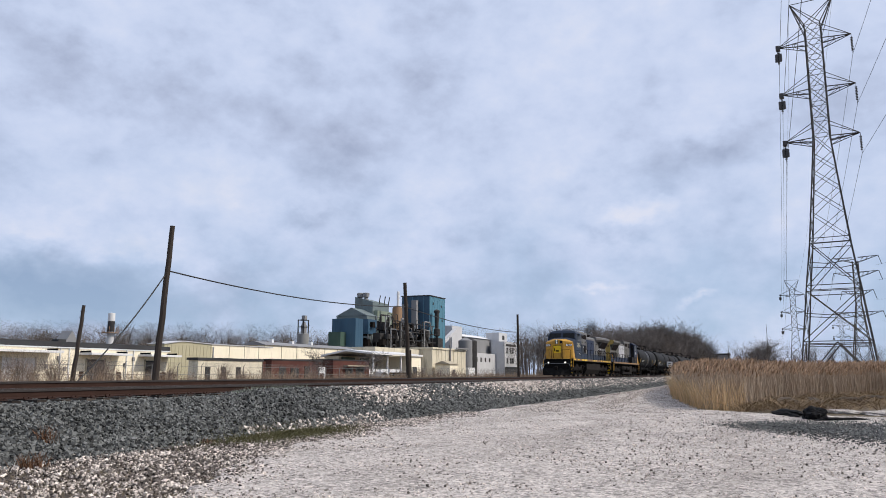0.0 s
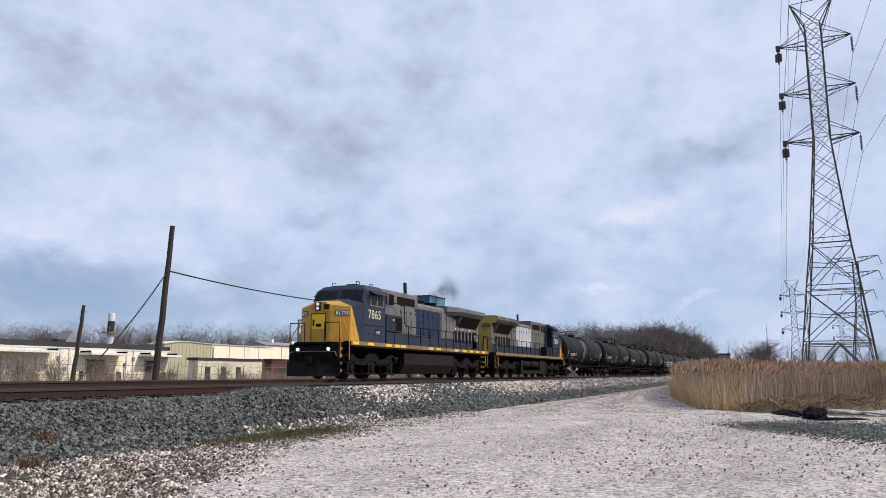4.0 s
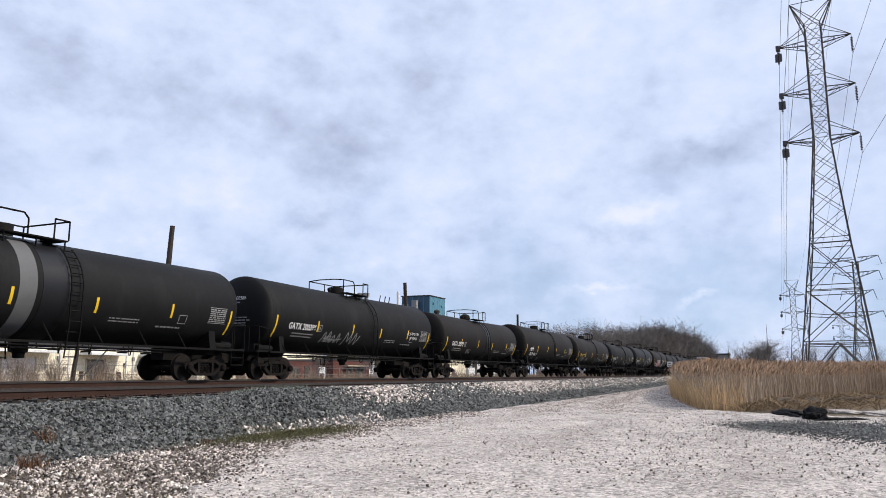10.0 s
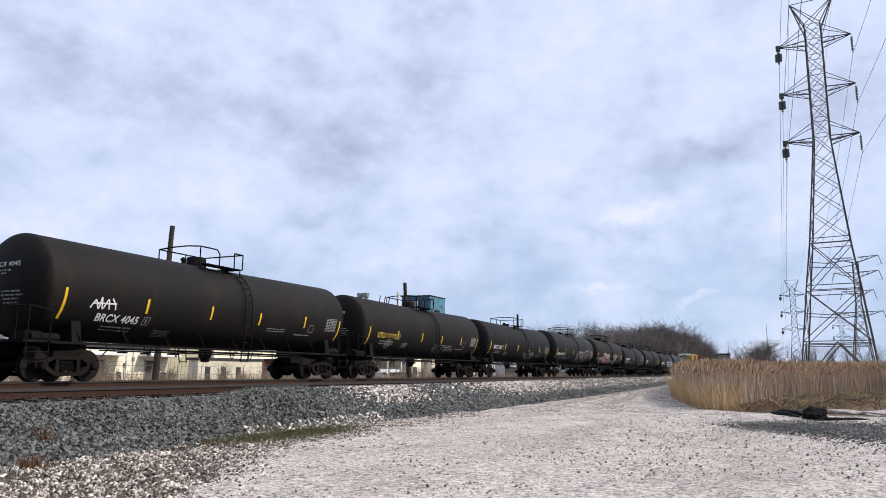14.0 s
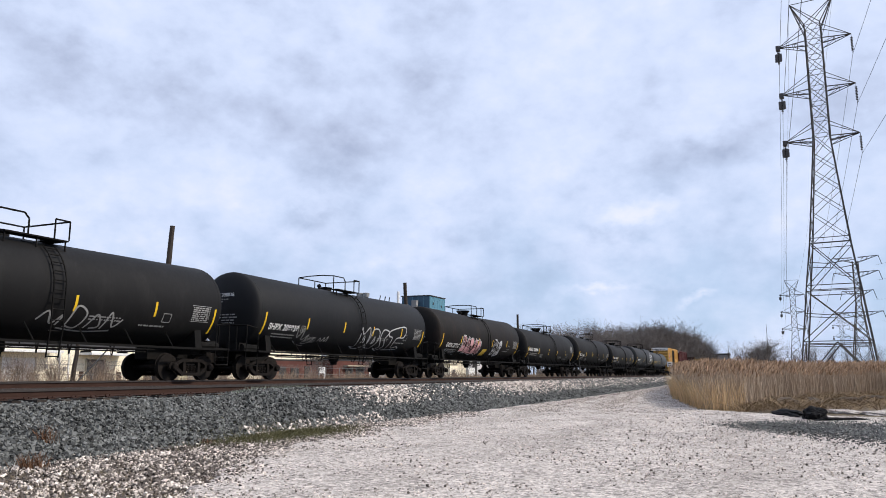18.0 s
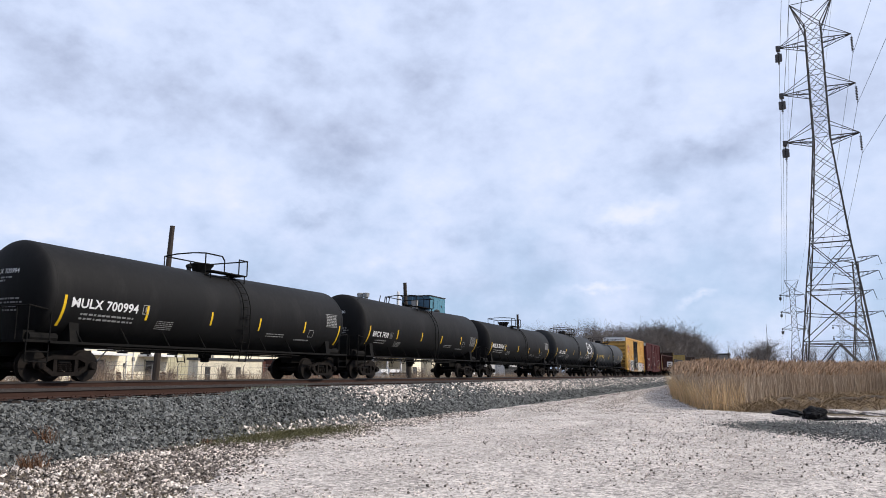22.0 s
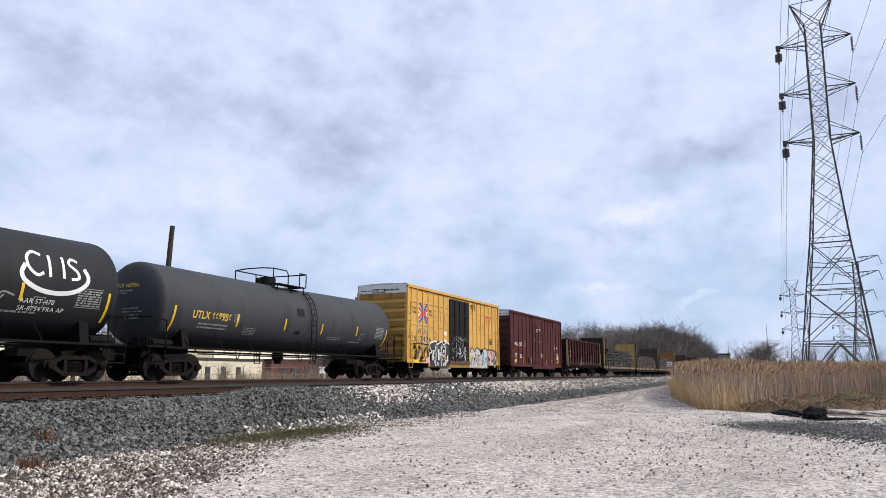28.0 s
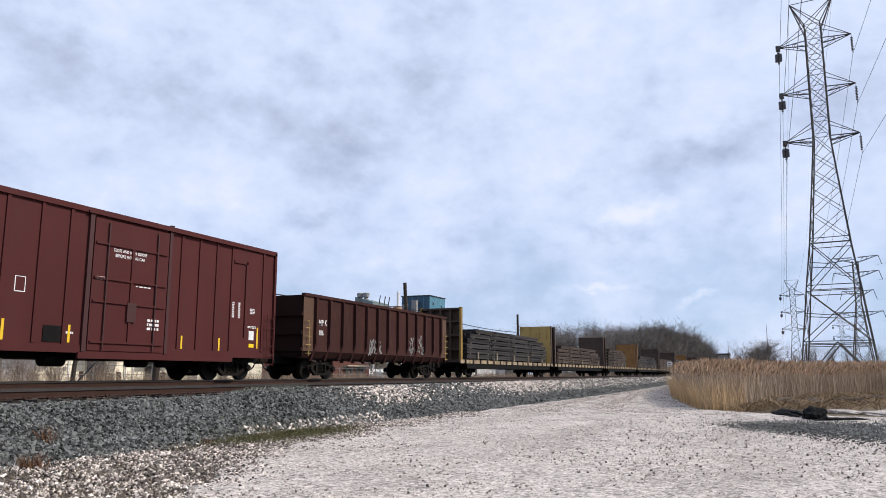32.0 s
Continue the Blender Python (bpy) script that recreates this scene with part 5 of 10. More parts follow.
    # number on the cab sides
    for sy in (-1, 1):
        letters("cab_number", number, 0.62, "letter_cream" if not turned else "white_paint", cab, (-5.78 if not turned else -5.73) if sy < 0 else -4.50, 2.97, sy * 1.476, sy > 0, 0.002, "large engine number", 1.30)
        if not turned:
            flat_box("initial_plate", "screen_dark", cab, -5.02, -4.50, *sorted((sy * 1.468, sy * 1.475)), 2.16, 2.44, "black plate with initials")
        letters("owner_initials", "CFE", 0.24, "white_paint" if not turned else "strip_tan", cab, -4.96 if sy < 0 else -4.56, 2.21, sy * 1.478, sy > 0, 0.002, "initials", 0.40)
    # hood
    H = 0.95

    def hood(name, x0, x1, top, mat_name, half=H, r=0.16):
        bm = bmesh.new()
        prism_x(bm, [(-half, 1.78), (-half, top - r), (-half + r * 0.9, top), (half - r * 0.9, top), (half, top - r), (half, 1.78)], x0, x1)
        return part(name, bm, M[mat_name], eng)

    h1 = hood("hood", -3.86, 1.0, 4.72, body_mat, r=0.06)
    h2 = hood("hood", 1.0, 5.15, 4.33, body_mat)
    h3 = hood("hood", 5.15, 10.85, 4.36, body_mat, r=0.1)
    lower_mat = "loco_blue" if not turned else "loco_navy"
    for sy in (-1, 1):
        flat_box("lower_stripe", lower_mat, eng, -1.9, 10.84, *sorted((sy * 0.952, sy * 0.962)), 1.80, 2.42, "blue lower stripe")
        # doors with dark gaps, latches
        doors = [(-1.75, -1.15), (-1.1, -0.5), (-0.42, 0.1), (0.15, 0.75), (1.1, 1.75), (1.8, 2.45), (2.5, 3.15), (3.2, 3.85), (3.9, 4.3), (4.5, 5.1), (5.25, 5.75), (5.8, 6.3)]
        for k, (a, b) in enumerate(doors):
            dm = body_mat
            if patch and 0.6 < (a + b) / 2 < 4.35:
                dm = "loco_patch"
            if white_doors and 0.9 < (a + b) / 2 < 4.9:
                dm = "loco_white"
            d = flat_box("hood_door", dm, eng, a, b, *sorted((sy * 0.958, sy * 0.978)), 2.46 if dm != "loco_patch" else 2.46, 3.98 if a > 0.9 else 3.75)
            flat_box("latch", "screen_dark", d, b - 0.12, b - 0.06, *sorted((sy * 0.978, sy * 0.992)), 3.55, 3.68)
        if turned:
            flat_box("paint_patch", "loco_white", eng, 1.41, 4.77, *sorted((sy * 0.951, sy * 0.957)), 2.46, 4.02, "white repainted panel")
            flat_box("dirty_panel", "soot_black", cab, -6.3, -3.96, *sorted((sy * 1.466, sy * 1.473)), 1.79, 2.60, "soot-blackened lower cab panel")
            bm = bmesh.new()
            prism(bm, [(-3.92, 2.42), (-2.62, 2.42), (-3.1, 3.6), (-3.5, 4.66), (-3.92, 4.66)], *sorted((sy * 0.951, sy * 0.9565)))
            part("paint_diagonal", bm, M["loco_navy"], eng, "navy paint behind the cab")
            for k in range(7):
                flat_box("panel_vent", "screen_dark", eng, -3.3, -2.95, *sorted((sy * 1.461, sy * 1.467)), 1.95 + 0.05 * k, 1.965 + 0.05 * k)
        d = flat_box("cab_door", "soot_black" if turned else cab_mat, cab, -3.955, -3.915, *sorted((sy * 0.98, sy * 1.40)), 2.42, 4.32, "dark rear cab door")
        flat_box("pane", "glass", d, -3.92, -3.91, *sorted((sy * 1.05, sy * 1.34)), 3.5, 4.15)
        if patch:
            flat_box("paint_patch", "loco_patch", eng, 0.62, 4.36, *sorted((sy * 0.951, sy * 0.957)), 2.44, 3.98, "dark blue repainted panel")
        # upper screens and louvres
        flat_box("dynamic_brake_screen", "screen_dark", h1, -1.62, 0.62, *sorted((sy * 0.953, sy * 0.963)), 4.02, 4.46, "dark mesh screen")
        for a in (-3.4, -2.6):
            gr = flat_box("louvre", "screen_dark", h1, a, a + 0.6, *sorted((sy * 0.953, sy * 0.96)), 3.92, 4.50, "dark louvred opening")
            for k in range(7):
                flat_box("slat", "fuel_brown", gr, a, a + 0.6, *sorted((sy * 0.95, sy * 0.972)), 3.96 + 0.078 * k, 3.975 + 0.078 * k)
        if not turned or sy < 0:
            eb = bevelled("equipment_box", "loco_slate" if not turned else "loco_navy", eng, -3.84, -1.95, *sorted((sy * 0.9, sy * 1.47)), 2.42, 3.30, 0.02, "slate blue equipment cabinet")
            flat_box("vent", "screen_dark", eb, -2.75, -2.0, *sorted((sy * 1.471, sy * 1.478)), 2.5, 3.18)
            flat_box("sticker", "white_paint", eb, -3.08, -2.98, *sorted((sy * 1.472, sy * 1.478)), 3.0, 3.1)
        for a in (-3.8, -2.85):
            bevelled("battery_box", "loco_blue" if not turned else "soot_black", eng, a, a + 0.88, *sorted((sy * 0.9, sy * 1.46)), 1.79, 2.38 if not turned else 2.60, 0.02, "battery box beside the walkway")
        for k in range(5):
            x = 6.62 + 0.63 * k
            flat_box("intake_grille", "screen_dark", h3, x, x + 0.36, *sorted((sy * 0.953, sy * 0.966)), 2.25, 3.02, "dark intake grille")
        bm = bmesh.new()
        q = [bm.verts.new(p) for p in ((7.2, sy * 0.97, 3.25), (10.35, sy * 0.97, 3.25), (10.35, sy * 1.36, 3.92), (6.95, sy * 1.36, 3.92))]
        bm.faces.new(q)
        q2 = [bm.verts.new(v.co + Vector((0, -sy * 0.03, 0.02))) for v in q]
        bm.faces.new(q2[::-1])
        for i in range(4):
            bm.faces.new((q[i], q2[i], q2[(i + 1) % 4], q[(i + 1) % 4]))
        part("radiator_screen", bm, M["screen_dark"], eng, "dark sloping radiator screen")
    # hand brake wheel in its recess
    for sy in (-1, 1):
        if turned:
            flat_box("intake_grille", "screen_dark", h3, 9.77, 10.13, *sorted((sy * 0.953, sy * 0.966)), 2.25, 3.02, "dark intake grille")
            continue
        rc = flat_box("brake_recess", "screen_dark", h3, 9.75, 10.55, *sorted((sy * 0.953, sy * 0.962)), 1.95, 3.05, "dark hand brake recess")
        bm = bmesh.new()
        lathe_y(bm, [(sy * 0.99, 0.22), (sy * 1.02, 0.25), (sy * 1.05, 0.22), (sy * 1.02, 0.19), (sy * 0.99, 0.22)], 10.15, 2.62, 18)
        for k in range(5):
            a = k * 1.2566
            cyl(bm, (10.15, sy * 1.0, 2.62), (10.15 + 0.21 * math.cos(a), sy * 1.02, 2.62 + 0.21 * math.sin(a)), 0.02, 5)
        part("hand_brake_wheel", bm, M["window_frame"], rc, "pale round hand brake wheel", True)
        for x in (6.7, 7.9, 9.2):
            flat_box("notice_plate", "white_paint", h3, x, x + 0.14, *sorted((sy * 0.953, sy * 0.964)), 3.08, 3.18)
    # radiator wings
    bm = bmesh.new()
    prof = lambda hw, z0: [(-0.95, 3.9), (-hw * 0.86, 3.95), (-hw, z0), (-hw, 4.40), (-hw + 0.25, 4.50), (hw - 0.25, 4.50), (hw, 4.40), (hw, z0), (hw * 0.86, 3.95), (0.95, 3.9)]
    loft(bm, [[(5.0, y, z) for y, z in prof(1.14, 4.1)], [(6.45, y, z) for y, z in prof(1.5, 4.20)], [(10.84, y, z) for y, z in prof(1.5, 4.20)]])
    part("radiator", bm, B, eng, "overhanging grey radiator housing")
    bm = bmesh.new()
    for sy in (-1, 1):
        for x in (6.95, 10.35):
            loft(bm, [[(x, sy * 0.95, 3.2), (x, sy * 1.42, 4.02), (x, sy * 0.95, 4.02)], [(x + 0.06, sy * 0.95, 3.2), (x + 0.06, sy * 1.42, 4.02), (x + 0.06, sy * 0.95, 4.02)]])
    part("radiator_bracket", bm, B, eng)
    # end wall of the long hood
    flat_box("hood_end", end_mat, eng, 10.851, 10.90, -0.96, 0.96, 1.78, 3.90, "yellow hood end")
    bm = bmesh.new()
    prism_x(bm, [(-0.96, 3.901), (-1.29, 3.95), (-1.5, 4.20), (-1.5, 4.40), (-1.25, 4.50), (1.25, 4.50), (1.5, 4.40), (1.5, 4.20), (1.29, 3.95), (0.96, 3.901)], 10.841, 10.90)
    part("wing_end", bm, M[end_mat], eng)
    for z in (4.05, 4.28):
        bm = bmesh.new()
        lathe_x(bm, [(10.88, 0.05), (10.89, 0.1), (10.97, 0.1), (10.99, 0.08)], z, 12)
        part("rear_headlight", bm, M["glass"], eng, "", True)
    bm = bmesh.new()
    for sy in (-1, 1):
        cyl(bm, (10.9, sy * 0.6, 3.72), (10.94, sy * 0.6, 3.72), 0.02, 6)
    for y0 in (0.22, -0.84):
        rb = flat_box("rear_number_board", "screen_dark", eng, 10.90, 10.93, y0, y0 + 0.62, 3.66, 3.90, "number board on the hood end")
        flat_box("board_plate", "strip_tan", rb, 10.93, 10.935, y0 + 0.04, y0 + 0.58, 3.69, 3.87)
        bm2 = text_mesh(number, 0.18, 0.002)
        wd = max(v.co.x for v in bm2.verts)
        for v in bm2.verts:
            v.co = Vector((10.9375, y0 + 0.08 + 0.46 * v.co.x / wd, 3.72 + v.co.z))
        part("board_number", bm2, M["screen_dark"], rb)
    bm.free()
    # roof fittings
    bm = bmesh.new()
    lathe_z(bm, [(4.28, 0.38), (4.58, 0.36), (4.60, 0.42), (4.66, 0.42), (4.68, 0.3)], 4.9, 0, 16)
    part("exhaust_stack", bm, M["screen_dark"], eng, "sooty exhaust stack", True)
    bm = bmesh.new()
    for k, (dx, dy) in enumerate(((0, -0.12), (0.25, 0.0), (0.5, 0.14), (0.12, 0.2), (0.42, -0.2))):
        d = -1 if k % 2 else 1
        cyl(bm, (2.6 + dx, dy, 4.62), (2.6 + dx + d * 0.32, dy, 4.62), 0.035, 8, 0.11)
    box(bm, 2.6, 3.1, -0.06, 0.06, 4.32, 4.58)
    part("air_horn", bm, M["screen_dark"], eng, "black five-chime air horn", True)
    for x in (7.4, 9.4):
        bm = bmesh.new()
        lathe_z(bm, [(4.5, 0.75), (4.57, 0.75), (4.58, 0.7)], x, 0, 20)
        part("radiator_fan", bm, M["screen_dark"], eng, "", True)
    # handrails
    for sy in (-1, 1):
        y = sy * 1.45
        bm = bmesh.new()
        tube(bm, [(-3.9, sy * 1.0, 4.06), (-2.0, sy * 1.2, 4.0), (-1.72, y, 3.86), (-1.66, y, 2.95), (-1.4, y, 2.80), (11.3, y, 2.82), (11.5, y, 2.62)], 0.024)
        part("handrail", bm, M["frame_black"], eng, "black pipe handrail")
        for x in (-1.2, 0.35, 1.62, 2.9, 4.0, 5.2, 6.3, 7.4, 8.5, 9.6, 10.6, 11.4):
            bm = bmesh.new()
            tube(bm, [(x, y + sy * 0.05, 1.62), (x, y, 2.81)], 0.024)
            part("rail_post", bm, M["frame_black"], eng)
        bm = bmesh.new()
        tube(bm, [(11.5, sy * 1.42, 0.7), (11.48, sy * 1.42, 1.8), (11.15, sy * 1.3, 2.6)], 0.022)
        tube(bm, [(10.92, sy * 1.46, 0.8), (10.95, sy * 1.46, 1.9), (11.05, sy * 1.2, 2.75)], 0.022)
        part("grab_rail", bm, M["loco_yellow"], eng, "yellow grab rail")
    bm = bmesh.new()
    tube(bm, [(11.5, -1.42, 1.8), (11.5, -1.42, 2.75), (11.5, -0.45, 2.75), (11.5, -0.45, 1.8)], 0.022)
    tube(bm, [(11.5, 1.42, 1.8), (11.5, 1.42, 2.75), (11.5, 0.45, 2.75), (11.5, 0.45, 1.8)], 0.022)
    part("end_rail", bm, M["frame_black"], eng)
    # fuel tank: full on one side, air reservoirs above the sump on the other
    bm = bmesh.new()
    prism_x(bm, [(-1.42, 0.74), (-1.42, 1.34), (0.2, 1.34), (0.2, 0.9), (0.9, 0.55), (1.42, 0.55), (1.35, 0.24), (-1.12, 0.24)], -1.6, 5.3)
    ft = part("fuel_tank", bm, M["fuel_brown"], eng, "dirty brown fuel tank")
    flat_box("fuel_gauge", "frame_black", ft, -0.95, -0.83, -1.435, -1.42, 0.92, 1.26)
    for a, b in ((0.25, 2.45), (2.65, 4.75)):
        bm = bmesh.new()
        lathe_x(bm, [(a, 0.05), (a + 0.02, 0.16), (a + 0.10, 0.25), (a + 0.2, 0.28), (b - 0.2, 0.28), (b - 0.1, 0.25), (b - 0.02, 0.16), (b, 0.05)], 1.02, 20, 1.18)
        part("air_reservoir", bm, M["truck_iron"], eng, "brown air reservoir", True)
    flat_box("sump_end", "fuel_brown", eng, -1.62, 0.15, 0.3, 1.42, 0.5, 1.34)
    flat_box("sump_end", "fuel_brown", eng, 4.85, 5.32, 0.3, 1.42, 0.4, 1.34)
    engine_truck(eng, -4.77)
    engine_truck(eng, 8.2)
    under("coupler", COUPLER_M, eng, pose(-8.45, 0, 0, 0, 0, 180))
    under("coupler", COUPLER_M, eng, pose(11.9, 0, 0))
    return eng


locomotive(-137.6, False, "7865", "loco_blue", "loco_grey", "loco_yellow", "loco_olive", True, False, "blue and grey diesel locomotive with a yellow nose, lit ditch lights", True)
locomotive(-113.05, True, "7819", "loco_navy", "loco_greygreen", "loco_yellow", "loco_olive", False, True, "weathered grey and navy diesel locomotive running hood first", False)


M["spray_pink"] = stuff_mat("spray_pink", (0.5, 0.24, 0.26), (0.68, 0.40, 0.41), 0.6, blotch=2, bump=0.0)
M["spray_silver"] = stuff_mat("spray_silver", (0.33, 0.33, 0.34), (0.55, 0.55, 0.56), 0.5, blotch=2, bump=0.0)
M["spray_black"] = stuff_mat("spray_black", (0.012, 0.012, 0.012), (0.03, 0.03, 0.03), 0.6, blotch=2, bump=0.0)
M["spray_blue"] = stuff_mat("spray_blue", (0.28, 0.42, 0.48), (0.42, 0.55, 0.58), 0.6, blotch=2, bump=0.0)
# the tank cars, from the engines back
CARS = {}
CARS["a"] = tank_car(-95.6, "BRCX 2040", 9.1, 6.9, 1.47, 2.66, dome_x=-0.4, ladder_x=0.75, band=[(-0.75, 0.55, "band_grey"), (0.15, 0.9, "tank_gloss")], marks_x=-6.53, label="matt black tank car with a grey band and glossy patch")
CARS["b"] = tank_car(-77.75, "GATX 200386", 8.85, 6.72, 1.5, 2.7, dome_x=-0.2, ladder_x=0.8, marks_x=-6.44, label="black tank car with white scribbled graffiti and yellow stripes")
CARS["c"] = tank_car(-60.75, "GATX 59582", 8.15, 6.15, 1.43, 2.62, "tank_brown", dome="cap", dome_x=0.05, ladder_x=0.6, band=[(0.75, 0.8, "tank_gloss")], marks_x=-5.75, label="brownish black weathered tank car, shorter than the rest")
CARS["d"] = tank_car(-43.7, "BRCX 4045", 8.9, 6.77, 1.52, 2.76, "tank_brown", dome_x=-0.2, ladder_x=0.7, marks_x=-6.12, label="dark brown-black tank car with a small white graffiti tag")
CARS["e"] = tank_car(-25.85, "UTLX 666685", 8.9, 6.9, 1.5, 2.68, "tank_brown", ink="letter_yellow", dome_x=0.2, marks_x=-6.49, label="brown-black tank car with yellow numbers and white graffiti")
CARS["f"] = tank_car(-8.0, "BRCX 1201", 8.95, 6.9, 1.47, 2.66, dome="flat", dome_x=0.35, ladder_x=0.9, marks_x=-6.78, label="matt black tank car with glossy repainted patches")
CARS["g"] = tank_car(9.78, "SHPX 208838", 8.8, 6.83, 1.52, 2.76, "tank_slate", dome_x=-0.3, dome="flat", ladder_x=0.35, marks_x=-6.95, label="dark grey tank car with large white outline graffiti")
CARS["h"] = tank_car(27.3, "GATX 228717", 8.75, 6.77, 1.55, 2.78, "tank_brown", dome="bowl", dome_x=0.0, ladder_x=0.6, marks_x=-6.4, label="brown-black tank car with pink and silver graffiti")
CARS["i"] = tank_car(44.95, "MULX 700994", 8.9, 6.83, 1.52, 2.55, dome="bowl", dome_x=0.1, ladder_x=0.6, marks_x=-7.16, label="clean black tank car with white numbers")
CARS["j"] = tank_car(62.75, "BRCX 7430", 8.85, 6.83, 1.5, 2.7, "tank_black", dome="flat", dome_x=0.2, ladder_x=0.6, marks_x=-6.95, label="clean black tank car with white stencils")
CARS["k"] = tank_car(80.5, "MULX 701024", 8.85, 6.83, 1.52, 2.55, dome="bowl", dome_x=-0.1, ladder_x=0.6, marks_x=-7.16, label="clean matt black tank car with white numbers")
CARS["l"] = tank_car(98.4, "GATX 225402", 9.0, 6.98, 1.55, 2.76, "tank_mid", dome_x=0.4, ladder_x=0.5, marks_x=-6.6, label="slate grey tank car with a white ring emblem")
CARS["m"] = tank_car(116.5, "UTLX 668956", 9.1, 6.93, 1.42, 2.62, "tank_grey", ink="letter_yellow", dome_x=-0.4, ladder_x=0.75, marks_x=-6.7, label="light grey tank car with yellow numbers")


# graffiti and emblems on the tanks
tag_paint(CARS["b"], "graffiti", [[(-3.7, 1.55), (-3.5, 2.1), (-3.3, 1.6), (-3.1, 2.15), (-2.9, 1.6), (-2.7, 2.0), (-2.5, 1.6), (-2.3, 2.1), (-2.2, 1.6)], [(-3.5, 1.8), (-2.6, 1.75), (-2.0, 1.85)], [(-1.8, 1.5), (-1.6, 2.2), (-1.4, 1.7), (-1.2, 2.2), (-1.1, 1.6), (-0.8, 2.2), (-0.7, 1.6), (-0.45, 2.1)]], 0.05, "faded_white", "thin white scribbled tag")
tag_paint(CARS["d"], "graffiti", [[(-6.45, 2.15), (-6.3, 2.4), (-6.15, 2.15), (-6.1, 2.5), (-6.0, 2.15), (-5.85, 2.45), (-5.75, 2.15)], [(-6.4, 2.3), (-5.5, 2.35)], [(-5.7, 2.5), (-5.55, 2.3), (-5.5, 2.15)]], 0.05, "white_paint", "small white tag")
tag_paint(CARS["e"], "graffiti", [[(0.6, 1.35), (0.85, 2.0), (1.0, 1.4)], [(0.7, 1.6), (1.0, 1.65)], [(1.35, 1.95), (1.15, 1.8), (1.1, 1.5), (1.3, 1.4)], [(1.7, 1.98), (1.5, 1.95), (1.5, 1.4), (1.75, 1.4)], [(1.5, 1.7), (1.7, 1.7)], [(1.8, 1.98), (2.15, 1.98)], [(1.98, 1.98), (1.95, 1.42)], [(2.35, 1.95), (2.45, 1.45), (2.6, 1.8), (2.7, 1.45), (2.85, 1.95)], [(3.0, 1.95), (2.98, 1.45)], [(3.2, 1.95), (3.18, 1.45)], [(3.0, 1.7), (3.3, 1.7), (3.7, 1.68)], [(3.5, 1.8), (3.7, 1.68), (3.5, 1.55)]], 0.035, "faded_white", "thin white hand lettering")
tag_paint(CARS["e"], "round_tag", [[(-5.2, 1.5), (-5.35, 1.75), (-5.2, 2.0), (-4.95, 1.95), (-4.85, 1.7), (-5.0, 1.5), (-5.2, 1.5)], [(-5.3, 1.6), (-4.9, 1.9)], [(-5.3, 1.9), (-4.9, 1.6)]], 0.05, "faded_white")
tag_paint(CARS["f"], "graffiti", [[(0.5, 1.7), (0.8, 2.0), (1.0, 1.6), (1.3, 1.9), (1.2, 1.55)], [(1.5, 1.5), (1.7, 2.2), (2.1, 2.0), (1.9, 1.5), (1.5, 1.55)], [(2.2, 1.5), (2.5, 2.0), (2.7, 1.6), (2.4, 1.5)], [(2.8, 1.5), (3.0, 2.1), (3.2, 1.6), (3.5, 1.9)], [(1.3, 1.45), (2.2, 1.35), (3.2, 1.45)]], 0.06, "faded_white", "looping white tag")
tag_paint(CARS["g"], "graffiti_outline", [[(0.0, 1.45), (0.4, 1.5), (0.45, 2.5), (0.7, 2.2), (1.2, 2.55), (1.35, 2.0), (1.2, 1.5), (0.5, 1.3), (0.0, 1.45)], [(1.4, 1.45), (1.55, 2.4), (2.2, 2.45), (2.35, 1.9), (2.0, 1.4), (1.4, 1.45)], [(2.4, 1.4), (2.9, 1.5), (2.5, 2.1), (2.7, 2.5), (3.3, 2.4), (3.0, 2.0), (3.3, 1.6), (2.9, 1.25), (2.4, 1.4)], [(3.4, 1.3), (3.7, 1.4), (3.8, 2.1), (3.4, 2.2), (3.5, 2.5), (5.1, 2.75), (5.1, 2.2), (4.3, 2.1), (4.2, 1.5), (4.8, 1.6), (4.9, 1.4), (3.4, 1.3)], [(0.75, 1.7), (0.85, 2.1), (1.0, 1.8), (0.75, 1.7)], [(1.8, 1.7), (1.9, 2.1), (2.0, 1.8), (1.8, 1.7)]], 0.06, "spray_silver", "large white outline letters")
tag_paint(CARS["g"], "graffiti", [[(-4.9, 2.3), (-4.7, 1.7), (-4.4, 2.2), (-4.3, 1.6), (-3.9, 1.9), (-4.1, 1.4), (-3.6, 1.5), (-3.4, 1.8)], [(-4.8, 1.5), (-4.3, 1.3), (-3.8, 1.25)], [(-3.0, 1.6), (-2.9, 1.8), (-2.8, 1.6)], [(-2.7, 1.6), (-2.6, 1.85), (-2.5, 1.6), (-2.35, 1.9), (-2.3, 1.6)]], 0.045, "faded_white", "small white tags")


def tank_fill(car, name, polys, material, lab, lift=0.011):
    bm = bmesh.new()
    for poly in polys:
        bm.faces.new([bm.verts.new((x, 0, z)) for x, z in poly])
    bmesh.ops.triangulate(bm, faces=bm.faces[:])
    bmesh.ops.subdivide_edges(bm, edges=bm.edges[:], cuts=2)
    r, zc, sag, half = SKIN[car]
    for v in bm.verts:
        a = (v.co.z - zc) / (r + lift)
        v.co = Vector((v.co.x, -(r + lift) * math.cos(a), zc - sag * (1 - min(1, abs(v.co.x) / half)) + (r + lift) * math.sin(a)))
    return part(name, bm, M[material], car, lab)


